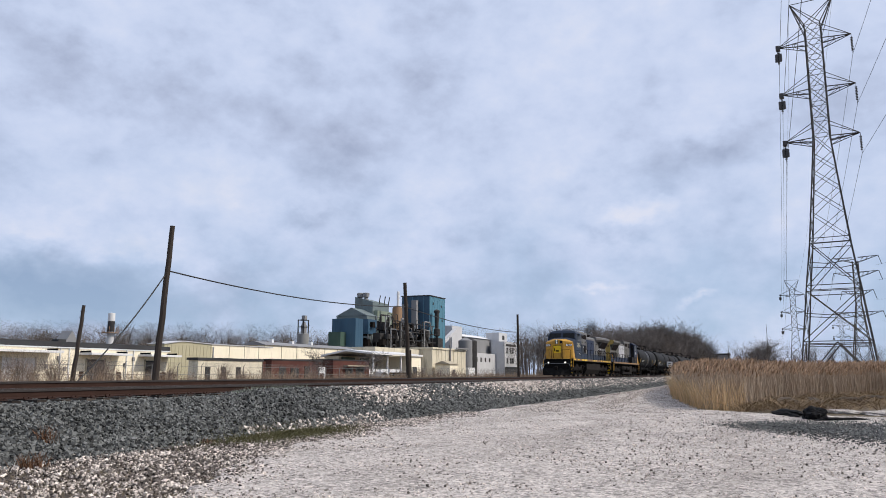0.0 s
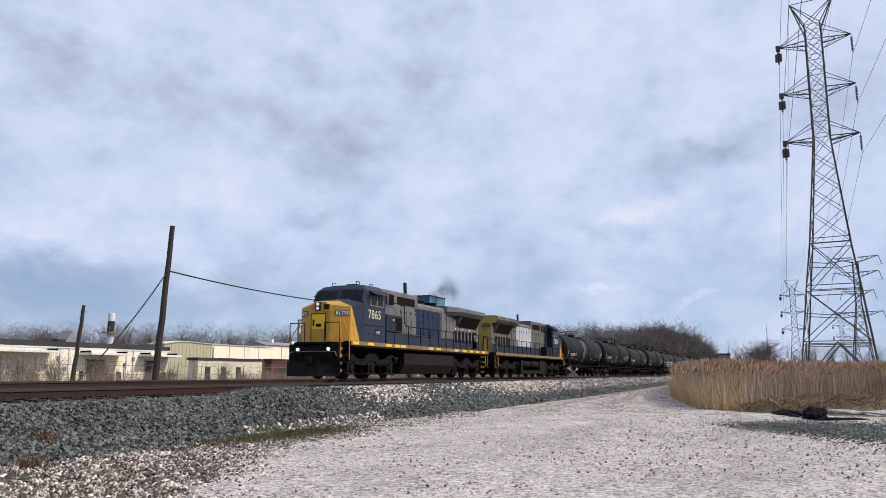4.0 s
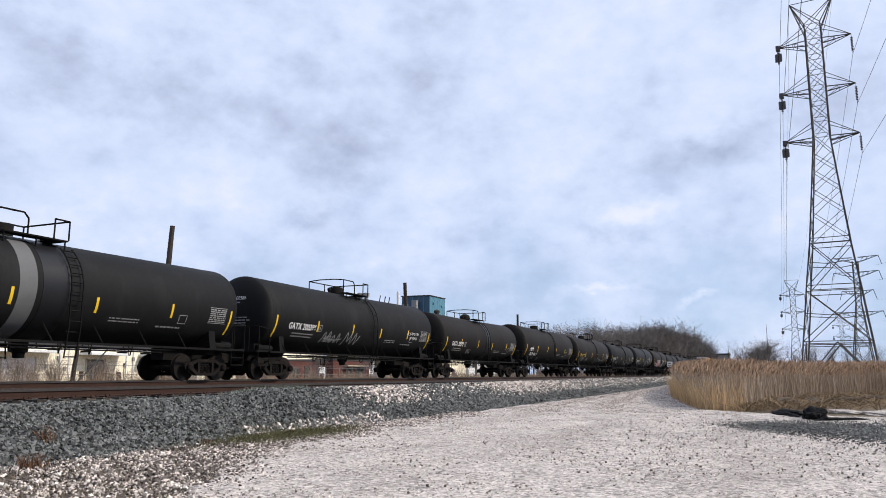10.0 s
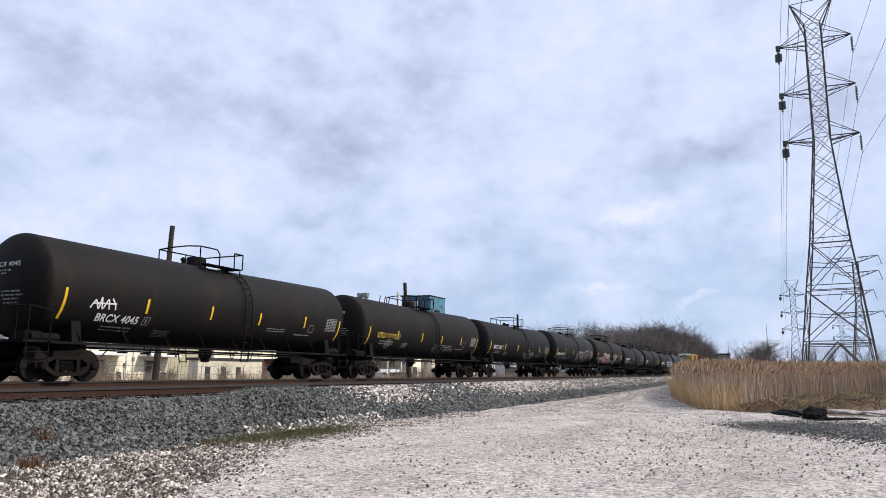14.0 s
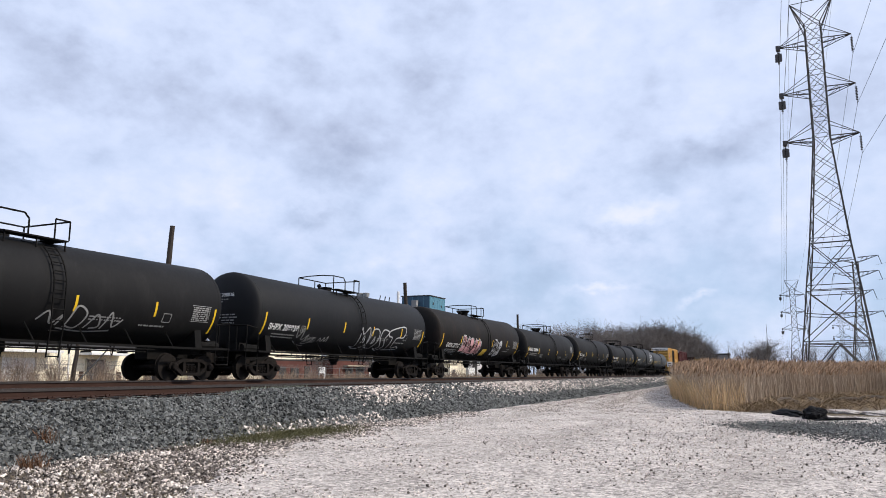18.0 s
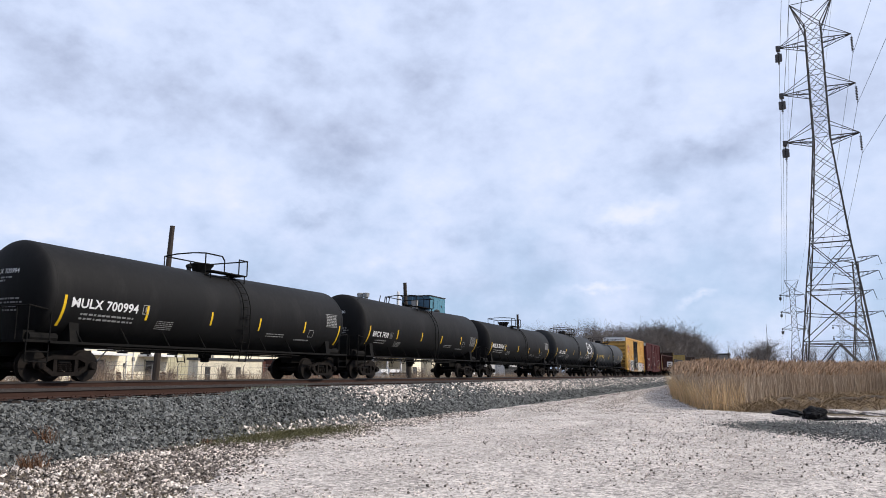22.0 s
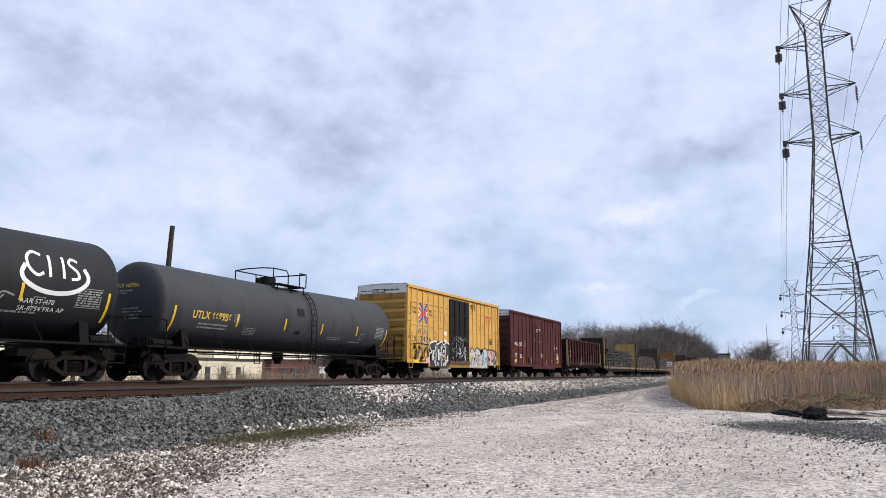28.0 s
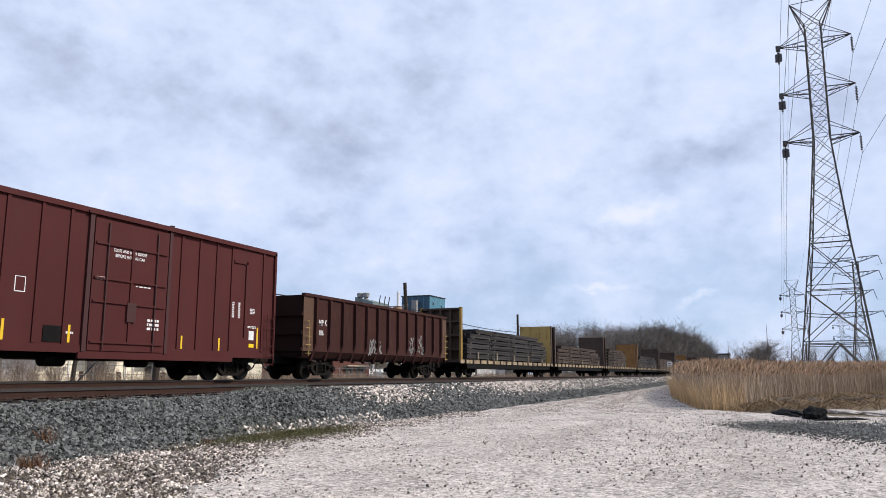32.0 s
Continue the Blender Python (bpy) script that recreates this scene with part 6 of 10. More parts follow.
H_ = CARS["h"]
tank_fill(H_, "graffiti_letter", [curve_pts([(-4.05, 1.65), (-3.95, 2.2), (-3.9, 2.65), (-3.5, 2.65), (-3.4, 2.35), (-3.5, 2.15), (-3.35, 1.9), (-3.45, 1.65), (-4.0, 1.62)], 3)], "spray_pink", "pink bubble letter")
tank_fill(H_, "graffiti_letter", [curve_pts([(-3.3, 1.6), (-3.2, 2.3), (-3.0, 2.6), (-2.8, 2.4), (-2.72, 1.6), (-3.25, 1.58)], 3)], "spray_pink", "pink bubble letter")
tank_fill(H_, "graffiti_letter", [curve_pts([(-2.65, 1.55), (-2.6, 2.5), (-2.2, 2.55), (-2.05, 2.2), (-2.15, 1.95), (-2.0, 1.55), (-2.6, 1.52)], 3)], "spray_pink", "pink bubble letter")
tank_fill(H_, "graffiti_letter", [curve_pts([(-1.95, 1.5), (-1.9, 2.1), (-1.7, 2.55), (-1.4, 2.4), (-1.5, 2.0), (-1.35, 1.6), (-1.9, 1.48)], 3)], "spray_pink", "pink bubble letter")
tank_fill(H_, "graffiti_letter", [curve_pts([(-1.3, 1.6), (-1.28, 2.2), (-1.0, 2.5), (-0.7, 2.3), (-0.65, 1.75), (-0.9, 1.45), (-1.28, 1.58)], 3)], "spray_pink", "pink bubble letter")
tag_paint(H_, "graffiti_outline", [[(-4.05, 1.6), (-4.0, 2.2), (-3.95, 2.7), (-3.5, 2.7), (-3.35, 2.4), (-3.2, 2.4), (-3.0, 2.68), (-2.75, 2.5), (-2.6, 2.58), (-2.2, 2.62), (-1.95, 2.3), (-1.7, 2.62), (-1.4, 2.5), (-1.0, 2.58), (-0.65, 2.35), (-0.6, 1.7), (-0.9, 1.38), (-1.4, 1.5), (-2.0, 1.42), (-2.7, 1.5), (-3.4, 1.55), (-4.05, 1.58)], [(-3.8, 1.9), (-3.6, 1.95)], [(-3.8, 2.3), (-3.65, 2.35)], [(-3.05, 2.0), (-2.95, 2.2)], [(-1.05, 1.8), (-0.9, 2.1)]], 0.04, "white_paint")
tank_fill(H_, "yellow_panel", [[(-0.15, 1.38), (0.05, 1.95), (0.85, 1.95), (0.65, 1.4)]], "letter_yellow", "yellow painted block")
tank_fill(H_, "silver_tag", [curve_pts([(1.8, 1.5), (2.0, 1.9), (1.9, 2.6), (2.4, 2.75), (2.9, 2.5), (3.5, 2.7), (3.6, 2.2), (3.3, 1.9), (3.6, 1.6), (3.0, 1.35), (2.4, 1.5), (1.85, 1.45)], 3)], "spray_silver", "silver bubble letters")
tag_paint(H_, "dark_tag", [[(2.1, 1.6), (2.3, 2.5), (2.6, 2.0), (2.9, 2.4), (3.0, 1.7), (3.3, 2.5)], [(2.2, 2.0), (3.2, 2.0)]], 0.05, "spray_black")
tag_paint(H_, "scrawl", [[(-6.3, 1.65), (-5.9, 1.7)], [(-6.1, 1.68), (-6.15, 1.3)], [(-5.8, 1.6), (-5.85, 1.3), (-5.6, 1.3)], [(-5.5, 1.3), (-5.45, 1.6), (-5.3, 1.4), (-5.2, 1.6), (-5.15, 1.3)], [(-5.0, 1.3), (-4.95, 1.6), (-4.75, 1.5), (-4.95, 1.42)], [(-4.65, 1.6), (-4.7, 1.3), (-4.4, 1.3)]], 0.05, "faded_white", "white scrawled tag")
L_ = CARS["l"]
tag_paint(L_, "emblem_ring", [[(4.75, 3.2), (4.62, 2.95), (4.75, 2.72), (5.2, 2.52), (5.75, 2.46), (6.3, 2.54), (6.68, 2.76), (6.78, 3.0), (6.65, 3.25)]], 0.13, "white_paint", "white crescent ring of an emblem")
tag_paint(L_, "emblem_shape", [[(5.25, 3.52), (5.0, 3.6), (4.8, 3.4), (4.85, 3.1), (5.1, 2.92), (5.3, 3.0)], [(5.5, 3.55), (5.5, 2.9)], [(5.95, 3.55), (5.95, 2.9)], [(6.45, 3.45), (6.25, 3.52), (6.15, 3.35), (6.4, 3.15), (6.45, 2.95), (6.2, 2.9)]], 0.09, "white_paint", "white emblem strokes")
tag_paint(L_, "graffiti", [[(1.9, 1.5), (2.0, 1.95), (2.2, 1.6), (2.4, 1.9), (2.6, 1.5), (2.9, 1.9), (3.0, 1.5), (3.4, 1.8)], [(3.9, 1.9), (4.2, 2.3)], [(4.0, 1.8), (4.1, 2.35), (4.5, 2.3)], [(-4.0, 1.5), (-3.6, 2.2), (-3.2, 1.5), (-3.0, 2.1), (-2.6, 1.5)]], 0.05, "faded_white", "faint white tags")
for k in (0, 1):
    bm = text_mesh("AAR ST-470" if k == 0 else "SR-8754 FRA AP", 0.2, 0.0)
    for v in bm.verts:
        v.co = Vector((4.7 + v.co.x, 0, 2.12 - 0.22 * k + v.co.z))
    part("standards_stencil", wrap(bm, SKIN[L_][0] + 0.008, *SKIN[L_][1:]), M["white_paint"], L_)
for k, (tx, w_) in enumerate((("DOT-SP 21134", 1.5), ("SR 13450", 1.0))):
    bm = text_mesh(tx, 0.22, 0.0)
    for v in bm.verts:
        v.co = Vector((4.6 + 0.4 * k + v.co.x, 0, 2.35 - 0.24 * k + v.co.z))
    part("standards_stencil", wrap(bm, SKIN[CARS["b"]][0] + 0.008, *SKIN[CARS["b"]][1:]), M["white_paint"], CARS["b"])

tank_fill(CARS["m"], "paint_patch", [[(-0.40, 2.72), (-0.40, 3.05), (0.12, 3.05), (0.12, 2.72)], [(-0.40, 1.92), (-0.40, 2.08), (-0.05, 2.08), (-0.05, 1.92)]], "tank_slate", "dark painted-out panel")

# ---- exhaust over the leading engine ----


def soot_mat():
    """A wisp of soot: dense in its middle, fading out to nothing at its rim."""
    mt = bpy.data.materials.new("soot")
    mt.use_nodes = True
    nt = mt.node_tree
    N, L = nt.nodes.new, nt.links.new
    tc, gr, nz, k, a = N("ShaderNodeTexCoord"), N("ShaderNodeTexGradient"), N("ShaderNodeTexNoise"), N("ShaderNodeMath"), N("ShaderNodeMath")
    clear, grey, mx = N("ShaderNodeBsdfTransparent"), N("ShaderNodeBsdfDiffuse"), N("ShaderNodeMixShader")
    gr.gradient_type, k.operation, a.operation = "QUADRATIC_SPHERE", "MULTIPLY", "MULTIPLY"
    grey.inputs[0].default_value = (0.035, 0.033, 0.032, 1)
    nz.inputs["Scale"].default_value, nz.inputs["Detail"].default_value = 2.2, 4
    a.inputs[1].default_value = 1.5
    L(tc.outputs["Object"], gr.inputs[0])
    L(tc.outputs["Object"], nz.inputs["Vector"])
    L(gr.outputs["Fac"], k.inputs[0])
    L(nz.outputs[0], k.inputs[1])
    L(k.outputs[0], a.inputs[0])
    L(a.outputs[0], mx.inputs[0])
    L(clear.outputs[0], mx.inputs[1])
    L(grey.outputs[0], mx.inputs[2])
    L(mx.outputs[0], nt.nodes["Material Output"].inputs[0])
    return mt


M["soot"] = soot_mat()
SMOKE = thing("exhaust_smoke", "thin dark exhaust smoke trailing from the engine stack", "smoke", "", pose(-132.7 - gone(0), 0, 4.7))
MOVERS.append((SMOKE, -132.7))
puff_rng = random.Random(12)
bm = bmesh.new()
hub = bm.verts.new((0, 0.12, 0))
rings = [[bm.verts.new((q * math.cos(a * math.pi / 10), 0.12 * (1 - q), q * math.sin(a * math.pi / 10))) for a in range(20)] for q in (0.35, 0.7, 1.0)]
for a in range(20):
    bm.faces.new((hub, rings[0][a], rings[0][a - 1]))
    for p, q in zip(rings, rings[1:]):
        bm.faces.new((p[a], q[a], q[a - 1], p[a - 1]))
PUFF = mesh_from("puff", bm, M["soot"], True)
for x, z, size in ((0.55, 0.35, 0.75), (1.7, 0.85, 1.05), (3.3, 1.15, 1.35)):
    p = under("puff", PUFF, SMOKE, pose(x, 0.1 * puff_rng.uniform(-1, 1), z, puff_rng.uniform(-12, 12), puff_rng.uniform(0, 360), -50))
    p.scale = (size, size, size * 0.72)

# ---- box cars, gondola and bulkhead flat cars ----
M["box_yellow"] = stuff_mat("box_yellow", (0.46, 0.255, 0.058), (0.62, 0.365, 0.09), 0.55, grain=7, blotch=0.6, bump=0.04, stain=(0.26, 0.155, 0.055), stain_amount=0.25, streak=3, spec=0.25)
# box_yellow darkened, with the shade of the car ends in the colour.
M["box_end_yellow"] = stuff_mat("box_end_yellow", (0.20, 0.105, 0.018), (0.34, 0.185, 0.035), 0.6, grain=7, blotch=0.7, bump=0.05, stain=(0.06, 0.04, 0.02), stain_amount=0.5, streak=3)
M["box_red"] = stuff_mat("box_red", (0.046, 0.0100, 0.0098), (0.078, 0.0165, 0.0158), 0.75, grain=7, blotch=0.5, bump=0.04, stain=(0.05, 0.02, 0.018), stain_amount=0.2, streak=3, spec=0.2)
# box_red with end shade in the colour; door edges and lock rods share it.
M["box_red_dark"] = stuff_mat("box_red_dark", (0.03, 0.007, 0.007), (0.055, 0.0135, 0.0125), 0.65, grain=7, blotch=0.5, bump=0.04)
M["roof_white"] = stuff_mat("roof_white", (0.55, 0.54, 0.52), (0.72, 0.71, 0.69), 0.6, grain=9, blotch=0.8, bump=0.03, stain=(0.35, 0.33, 0.3), stain_amount=0.25)
M["roof_grey"] = stuff_mat("roof_grey", (0.34, 0.34, 0.33), (0.46, 0.46, 0.45), 0.6, grain=9, blotch=0.8, bump=0.03)
M["door_black"] = stuff_mat("door_black", (0.006, 0.006, 0.0065), (0.014, 0.0135, 0.014), 0.7, grain=9, blotch=0.8, bump=0.05, stain=(0.03, 0.03, 0.03), stain_amount=0.2, spec=0.15)
M["logo_red"] = stuff_mat("logo_red", (0.45, 0.05, 0.03), (0.58, 0.09, 0.06), 0.55, bump=0.02)
M["logo_blue"] = stuff_mat("logo_blue", (0.03, 0.05, 0.26), (0.05, 0.08, 0.34), 0.55, bump=0.02)
M["gon_brown"] = stuff_mat("gon_brown", (0.024, 0.0085, 0.0075), (0.054, 0.021, 0.018), 0.85, grain=8, blotch=0.7, bump=0.08, stain=(0.09, 0.04, 0.022), stain_amount=0.22, streak=3, spec=0.15)
# gon_brown with the shade of the car ends put into the colour.
M["gon_end_shade"] = stuff_mat("gon_end_shade", (0.012, 0.006, 0.0055), (0.030, 0.014, 0.012), 0.85, grain=8, blotch=0.7, bump=0.08, spec=0.1)
M["gon_rust"] = stuff_mat("gon_rust", (0.055, 0.026, 0.014), (0.12, 0.062, 0.034), 0.8, grain=8, blotch=0.8, bump=0.08, stain=(0.06, 0.03, 0.02), stain_amount=0.35)
M["bulk_yellow"] = stuff_mat("bulk_yellow", (0.26, 0.17, 0.045), (0.46, 0.32, 0.105), 0.7, grain=8, blotch=0.7, bump=0.08, stain=(0.07, 0.042, 0.024), stain_amount=0.55, streak=3)
M["deck_edge"] = stuff_mat("deck_edge", (0.10, 0.065, 0.04), (0.46, 0.37, 0.24), 0.8, grain=5, blotch=2.2, bump=0.08, spread=0.28, spec=0.2)
M["bulk_rust"] = stuff_mat("bulk_rust", (0.05, 0.03, 0.016), (0.36, 0.23, 0.06), 0.8, grain=5, blotch=1.2, bump=0.08, spread=0.4, streak=3, spec=0.2)
M["bulk_brown"] = stuff_mat("bulk_brown", (0.028, 0.018, 0.014), (0.07, 0.045, 0.034), 0.8, grain=8, blotch=0.7, bump=0.08, stain=(0.10, 0.055, 0.03), stain_amount=0.3)
M["bulk_orange"] = stuff_mat("bulk_orange", (0.16, 0.075, 0.022), (0.28, 0.14, 0.045), 0.8, grain=8, blotch=0.7, bump=0.08, stain=(0.06, 0.035, 0.02), stain_amount=0.4)
M["timber_dark"] = stuff_mat("timber_dark", (0.014, 0.0125, 0.0135), (0.050, 0.046, 0.046), 0.9, grain=14, blotch=1.5, bump=0.3, random_by="object", spec=0.2)
M["timber_brown"] = stuff_mat("timber_brown", (0.028, 0.021, 0.018), (0.078, 0.058, 0.047), 0.9, grain=14, blotch=1.5, bump=0.3, random_by="object", spec=0.2)
M["strap_steel"] = stuff_mat("strap_steel", (0.02, 0.02, 0.02), (0.06, 0.058, 0.055), 0.6, bump=0)
M["stake_wood"] = stuff_mat("stake_wood", (0.22, 0.17, 0.12), (0.38, 0.31, 0.23), 0.9, bump=0.2)


def wall_paint(name, car, polys, y, mat_name, label=""):
    """Flat paint on a car side: polygons of (x, z), laid at y."""
    bm = bmesh.new()
    for k, poly in enumerate(polys):
        f = bm.faces.new([bm.verts.new((a, y - 0.0006 * k, b)) for a, b in poly])
    bmesh.ops.triangulate(bm, faces=bm.faces[:])
    return part(name, bm, M[mat_name], car, label)


def wall_strokes(name, car, lines, w, y, mat_name, label=""):
    bm = bmesh.new()
    for st in lines:
        stroke(bm, curve_pts(st) if len(st) > 2 else st, w)
    for v in bm.verts:
        v.co.y = y
    return part(name, bm, M[mat_name], car, label)


def box_car(s, half, z0, z1, side, end, cap, ribs, label):
    car = car_empty("box_car", label, s, "box cars")
    w = 1.52
    S, E = M[side], M[end]
    bm = bmesh.new()
    box(bm, -half, half, -w + 0.03, w - 0.03, z0 + 0.1, z1 - 0.05)
    body = part("body", bm, S, car)
    # roof: shallow arch with seams
    bm = bmesh.new()
    prism_x(bm, [(-w, z1 - 0.10), (-w, z1 - 0.02), (-w * 0.5, z1 + 0.03), (0, z1 + 0.05), (w * 0.5, z1 + 0.03), (w, z1 - 0.02), (w, z1 - 0.10)], -half - 0.02, half + 0.02)
    part("roof", bm, M["roof_grey"], car, "pale metal roof")
    for sy in (-1, 1):
        flat_box("top_chord", side, body, -half, half, *sorted((sy * (w - 0.03), sy * (w + 0.05))), z1 - 0.18, z1 - 0.02)
        flat_box("bottom_sill", side, body, -half, half, *sorted((sy * (w - 0.03), sy * (w + 0.01))), z0 + 0.04, z0 + 0.26)
        for x in (-half + 0.06, half - 0.06):
            flat_box("corner_post", side, body, x - 0.06, x + 0.06, *sorted((sy * (w - 0.03), sy * (w + 0.05))), z0 + 0.04, z1 - 0.1)
        for x in ribs:
            bm = bmesh.new()
            prism(bm, [(x - 0.05, z0 + 0.28), (x - 0.05, z1 - 0.18), (x + 0.05, z1 - 0.18), (x + 0.05, z0 + 0.28)], *sorted((sy * (w - 0.03), sy * (w + 0.012))))
            part("side_post", bm, S, body)
    # corrugated ends with a pale cap; E carries the ends' shade in its colour
    for e in (-1, 1):
        z = z0 + 0.45
        k = 0
        while z < z1 - 0.75:
            bm = bmesh.new()
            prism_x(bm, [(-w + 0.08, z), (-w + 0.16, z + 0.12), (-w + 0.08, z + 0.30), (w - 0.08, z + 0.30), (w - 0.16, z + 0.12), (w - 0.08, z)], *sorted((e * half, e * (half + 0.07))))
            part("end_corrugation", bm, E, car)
            z += 0.52
        flat_box("end_cap", cap, car, *sorted((e * half, e * (half + 0.03))), -w + 0.03, w - 0.03, z1 - 0.52, z1 - 0.04, "pale painted end panel")
        bm = bmesh.new()
        box(bm, *sorted((e * (half - 0.6), e * (half + 0.55))), -0.3, 0.3, 0.68, 1.05)
        box(bm, *sorted((e * half, e * (half + 0.45))), -1.3, 1.3, 0.98, 1.03)
        part("draft_sill", bm, M["frame_black"], car)
        # ladders at the corners
        for sy in (-1, 1):
            bm = bmesh.new()
            x = e * (half - 0.36)
            y = sy * (w + 0.10)
            for dx in (-0.22, 0.22):
                tube(bm, [(x + dx, y, 0.55), (x + dx, y, 2.55)], 0.018, 5)
            for k in range(6):
                tube(bm, [(x - 0.22, y, 0.58 + 0.36 * k), (x + 0.22, y, 0.58 + 0.36 * k)], 0.016, 5)
            part("ladder", bm, S, car)
        bm = bmesh.new()
        for y in (-1.3, -0.85):
            tube(bm, [(e * (half + 0.12), y, 1.0), (e * (half + 0.12), y, 2.4)], 0.018, 5)
        for k in range(4):
            tube(bm, [(e * (half + 0.12), -1.3, 1.2 + 0.38 * k), (e * (half + 0.12), -0.85, 1.2 + 0.38 * k)], 0.016, 5)
        tube(bm, [(e * (half + 0.3), -0.4, 1.0), (e * (half + 0.3), -0.4, 1.9), (e * (half + 0.3), 0.5, 1.9), (e * (half + 0.3), 0.5, 1.0)], 0.018, 5)
        part("end_ladder", bm, M["frame_black"], car)
    bm = bmesh.new()
    box(bm, -half, half, -0.35, 0.35, 0.66, 1.0)
    box(bm, -half + 0.5, half - 0.5, -1.3, 1.3, 0.86, 0.98)
    part("centre_sill", bm, M["frame_black"], car)
    for x in (-2.4, 0.8, 2.1):
        bm = bmesh.new()
        lathe_x(bm, [(x, 0.08), (x + 0.05, 0.19), (x + 0.75, 0.19), (x + 0.8, 0.08)], 0.62, 12, -0.75)
        part("air_reservoir", bm, M["frame_black"], car, "", True)
    freight_truck(car, -half + 1.95)
    freight_truck(car, half - 1.95)
    couplers(car, half + 1.25)
    return car, body


# yellow box car with a black plug door
ribs = [-6.95, -6.18, -5.45, -4.7, -3.95, -3.2, -2.45, -1.72, 1.78, 2.5, 3.25, 4.0, 4.75, 5.5, 6.25, 6.95]
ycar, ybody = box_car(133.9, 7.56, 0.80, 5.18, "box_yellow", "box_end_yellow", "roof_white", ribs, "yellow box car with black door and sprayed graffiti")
for sy in (-1, 1):
    for a, b in ((-7.5, -1.72), (1.78, 7.5)):
        for z in (4.26, 2.98, 1.78):
            flat_box("horizontal_rib", "box_yellow", ybody, a, b, *sorted((sy * 1.488, sy * 1.526)), z - 0.03, z + 0.03)
    d = flat_box("plug_door", "door_black", ycar, -1.58, 1.62, *sorted((sy * 1.48, sy * 1.56)), 0.86, 4.86, "black sliding plug door")
    for x in (-0.8, 0.0, 0.8):
        flat_box("door_post", "door_black", d, x - 0.03, x + 0.03, *sorted((sy * 1.56, sy * 1.60)), 0.95, 4.8)
    for z in (1.4, 2.2, 3.0, 3.9):
        flat_box("door_bar", "door_black", d, -1.5, 1.55, *sorted((sy * 1.56, sy * 1.595)), z - 0.025, z + 0.025)
    bm = bmesh.new()
    for x in (-0.9, 0.9):
        tube(bm, [(x, sy * 1.63, 0.95), (x, sy * 1.63, 4.7)], 0.02, 5)
    lathe_y(bm, [(sy * 1.60, 0.16), (sy * 1.64, 0.16), (sy * 1.64, 0.12), (sy * 1.60, 0.12)], 0.0, 2.0, 14)
    part("lock_rod", bm, M["door_black"], d)
    flat_box("door_track", "box_yellow", ybody, -6.0, 5.4, *sorted((sy * 1.53, sy * 1.60)), 5.0, 5.10)
    flat_box("lower_track", "box_end_yellow", ybody, -4.7, 5.15, *sorted((sy * 1.49, sy * 1.535)), 0.62, 0.86)
Y = -1.536
YW = -1.4945
wall_strokes("emblem_edge", ycar, [[(-5.98, 3.95), (-5.50, 3.67), (-5.98, 3.36)], [(-4.80, 3.92), (-5.22, 3.66), (-4.80, 3.38)]], 0.34, YW, "white_paint")
wall_strokes("emblem_arrow", ycar, [[(-5.98, 3.95), (-5.53, 3.67), (-5.98, 3.36)], [(-4.80, 3.92), (-5.20, 3.66), (-4.80, 3.38)]], 0.20, YW - 0.001, "logo_red", "red arrows of the crossed emblem")
wall_strokes("emblem", ycar, [[(-5.86, 4.22), (-5.44, 3.86), (-5.34, 3.66), (-5.46, 3.46), (-5.92, 3.12)], [(-4.86, 4.16), (-5.10, 3.98), (-5.36, 3.76)], [(-5.34, 3.58), (-5.10, 3.36), (-4.86, 3.14)]], 0.16, YW - 0.002, "logo_blue", "crossed arrows emblem in blue and red")
letters("slogan", "next", 0.25, "spray_black", ycar, -6.78, 3.84, YW, False, 0.006)
letters("slogan", "load", 0.25, "spray_black", ycar, -6.78, 3.62, YW, False, 0.006)
letters("slogan", "any", 0.25, "spray_black", ycar, -4.55, 3.80, YW, False, 0.006)
letters("slogan", "road", 0.25, "spray_black", ycar, -4.60, 3.58, YW, False, 0.006)
letters("car_number", "FB OX", 0.42, "spray_black", ycar, -6.05, 2.50, YW, False, 0.006, "black car mark", 1.2)
letters("car_number", "502484", 0.42, "spray_black", ycar, -6.6, 2.06, YW, False, 0.004, "black car number", 2.3)
wall_strokes("chalk_letters", ycar, [[(-3.55, 3.85), (-3.8, 3.95), (-3.95, 3.8), (-3.7, 3.6), (-3.5, 3.45), (-3.65, 3.28), (-3.95, 3.35)], [(-3.2, 3.92), (-2.6, 3.95)], [(-2.9, 3.93), (-2.9, 3.25)], [(-2.3, 3.9), (-2.3, 3.2)], [(-1.9, 3.9), (-2.3, 3.5)], [(-2.25, 3.5), (-1.9, 3.2)]], 0.03, YW, "spray_black", "thin hand-drawn letters")
wall_strokes("silver_tag", ycar, [[(-6.3, 3.1), (-6.2, 2.5), (-6.0, 2.0)], [(-6.2, 2.5), (-5.8, 3.0)], [(-6.1, 2.4), (-5.7, 2.0)], [(-5.2, 3.0), (-5.1, 2.5), (-5.0, 1.9)], [(-4.6, 3.0), (-5.1, 2.5), (-4.6, 1.9)]], 0.05, YW - 0.002, "spray_silver")
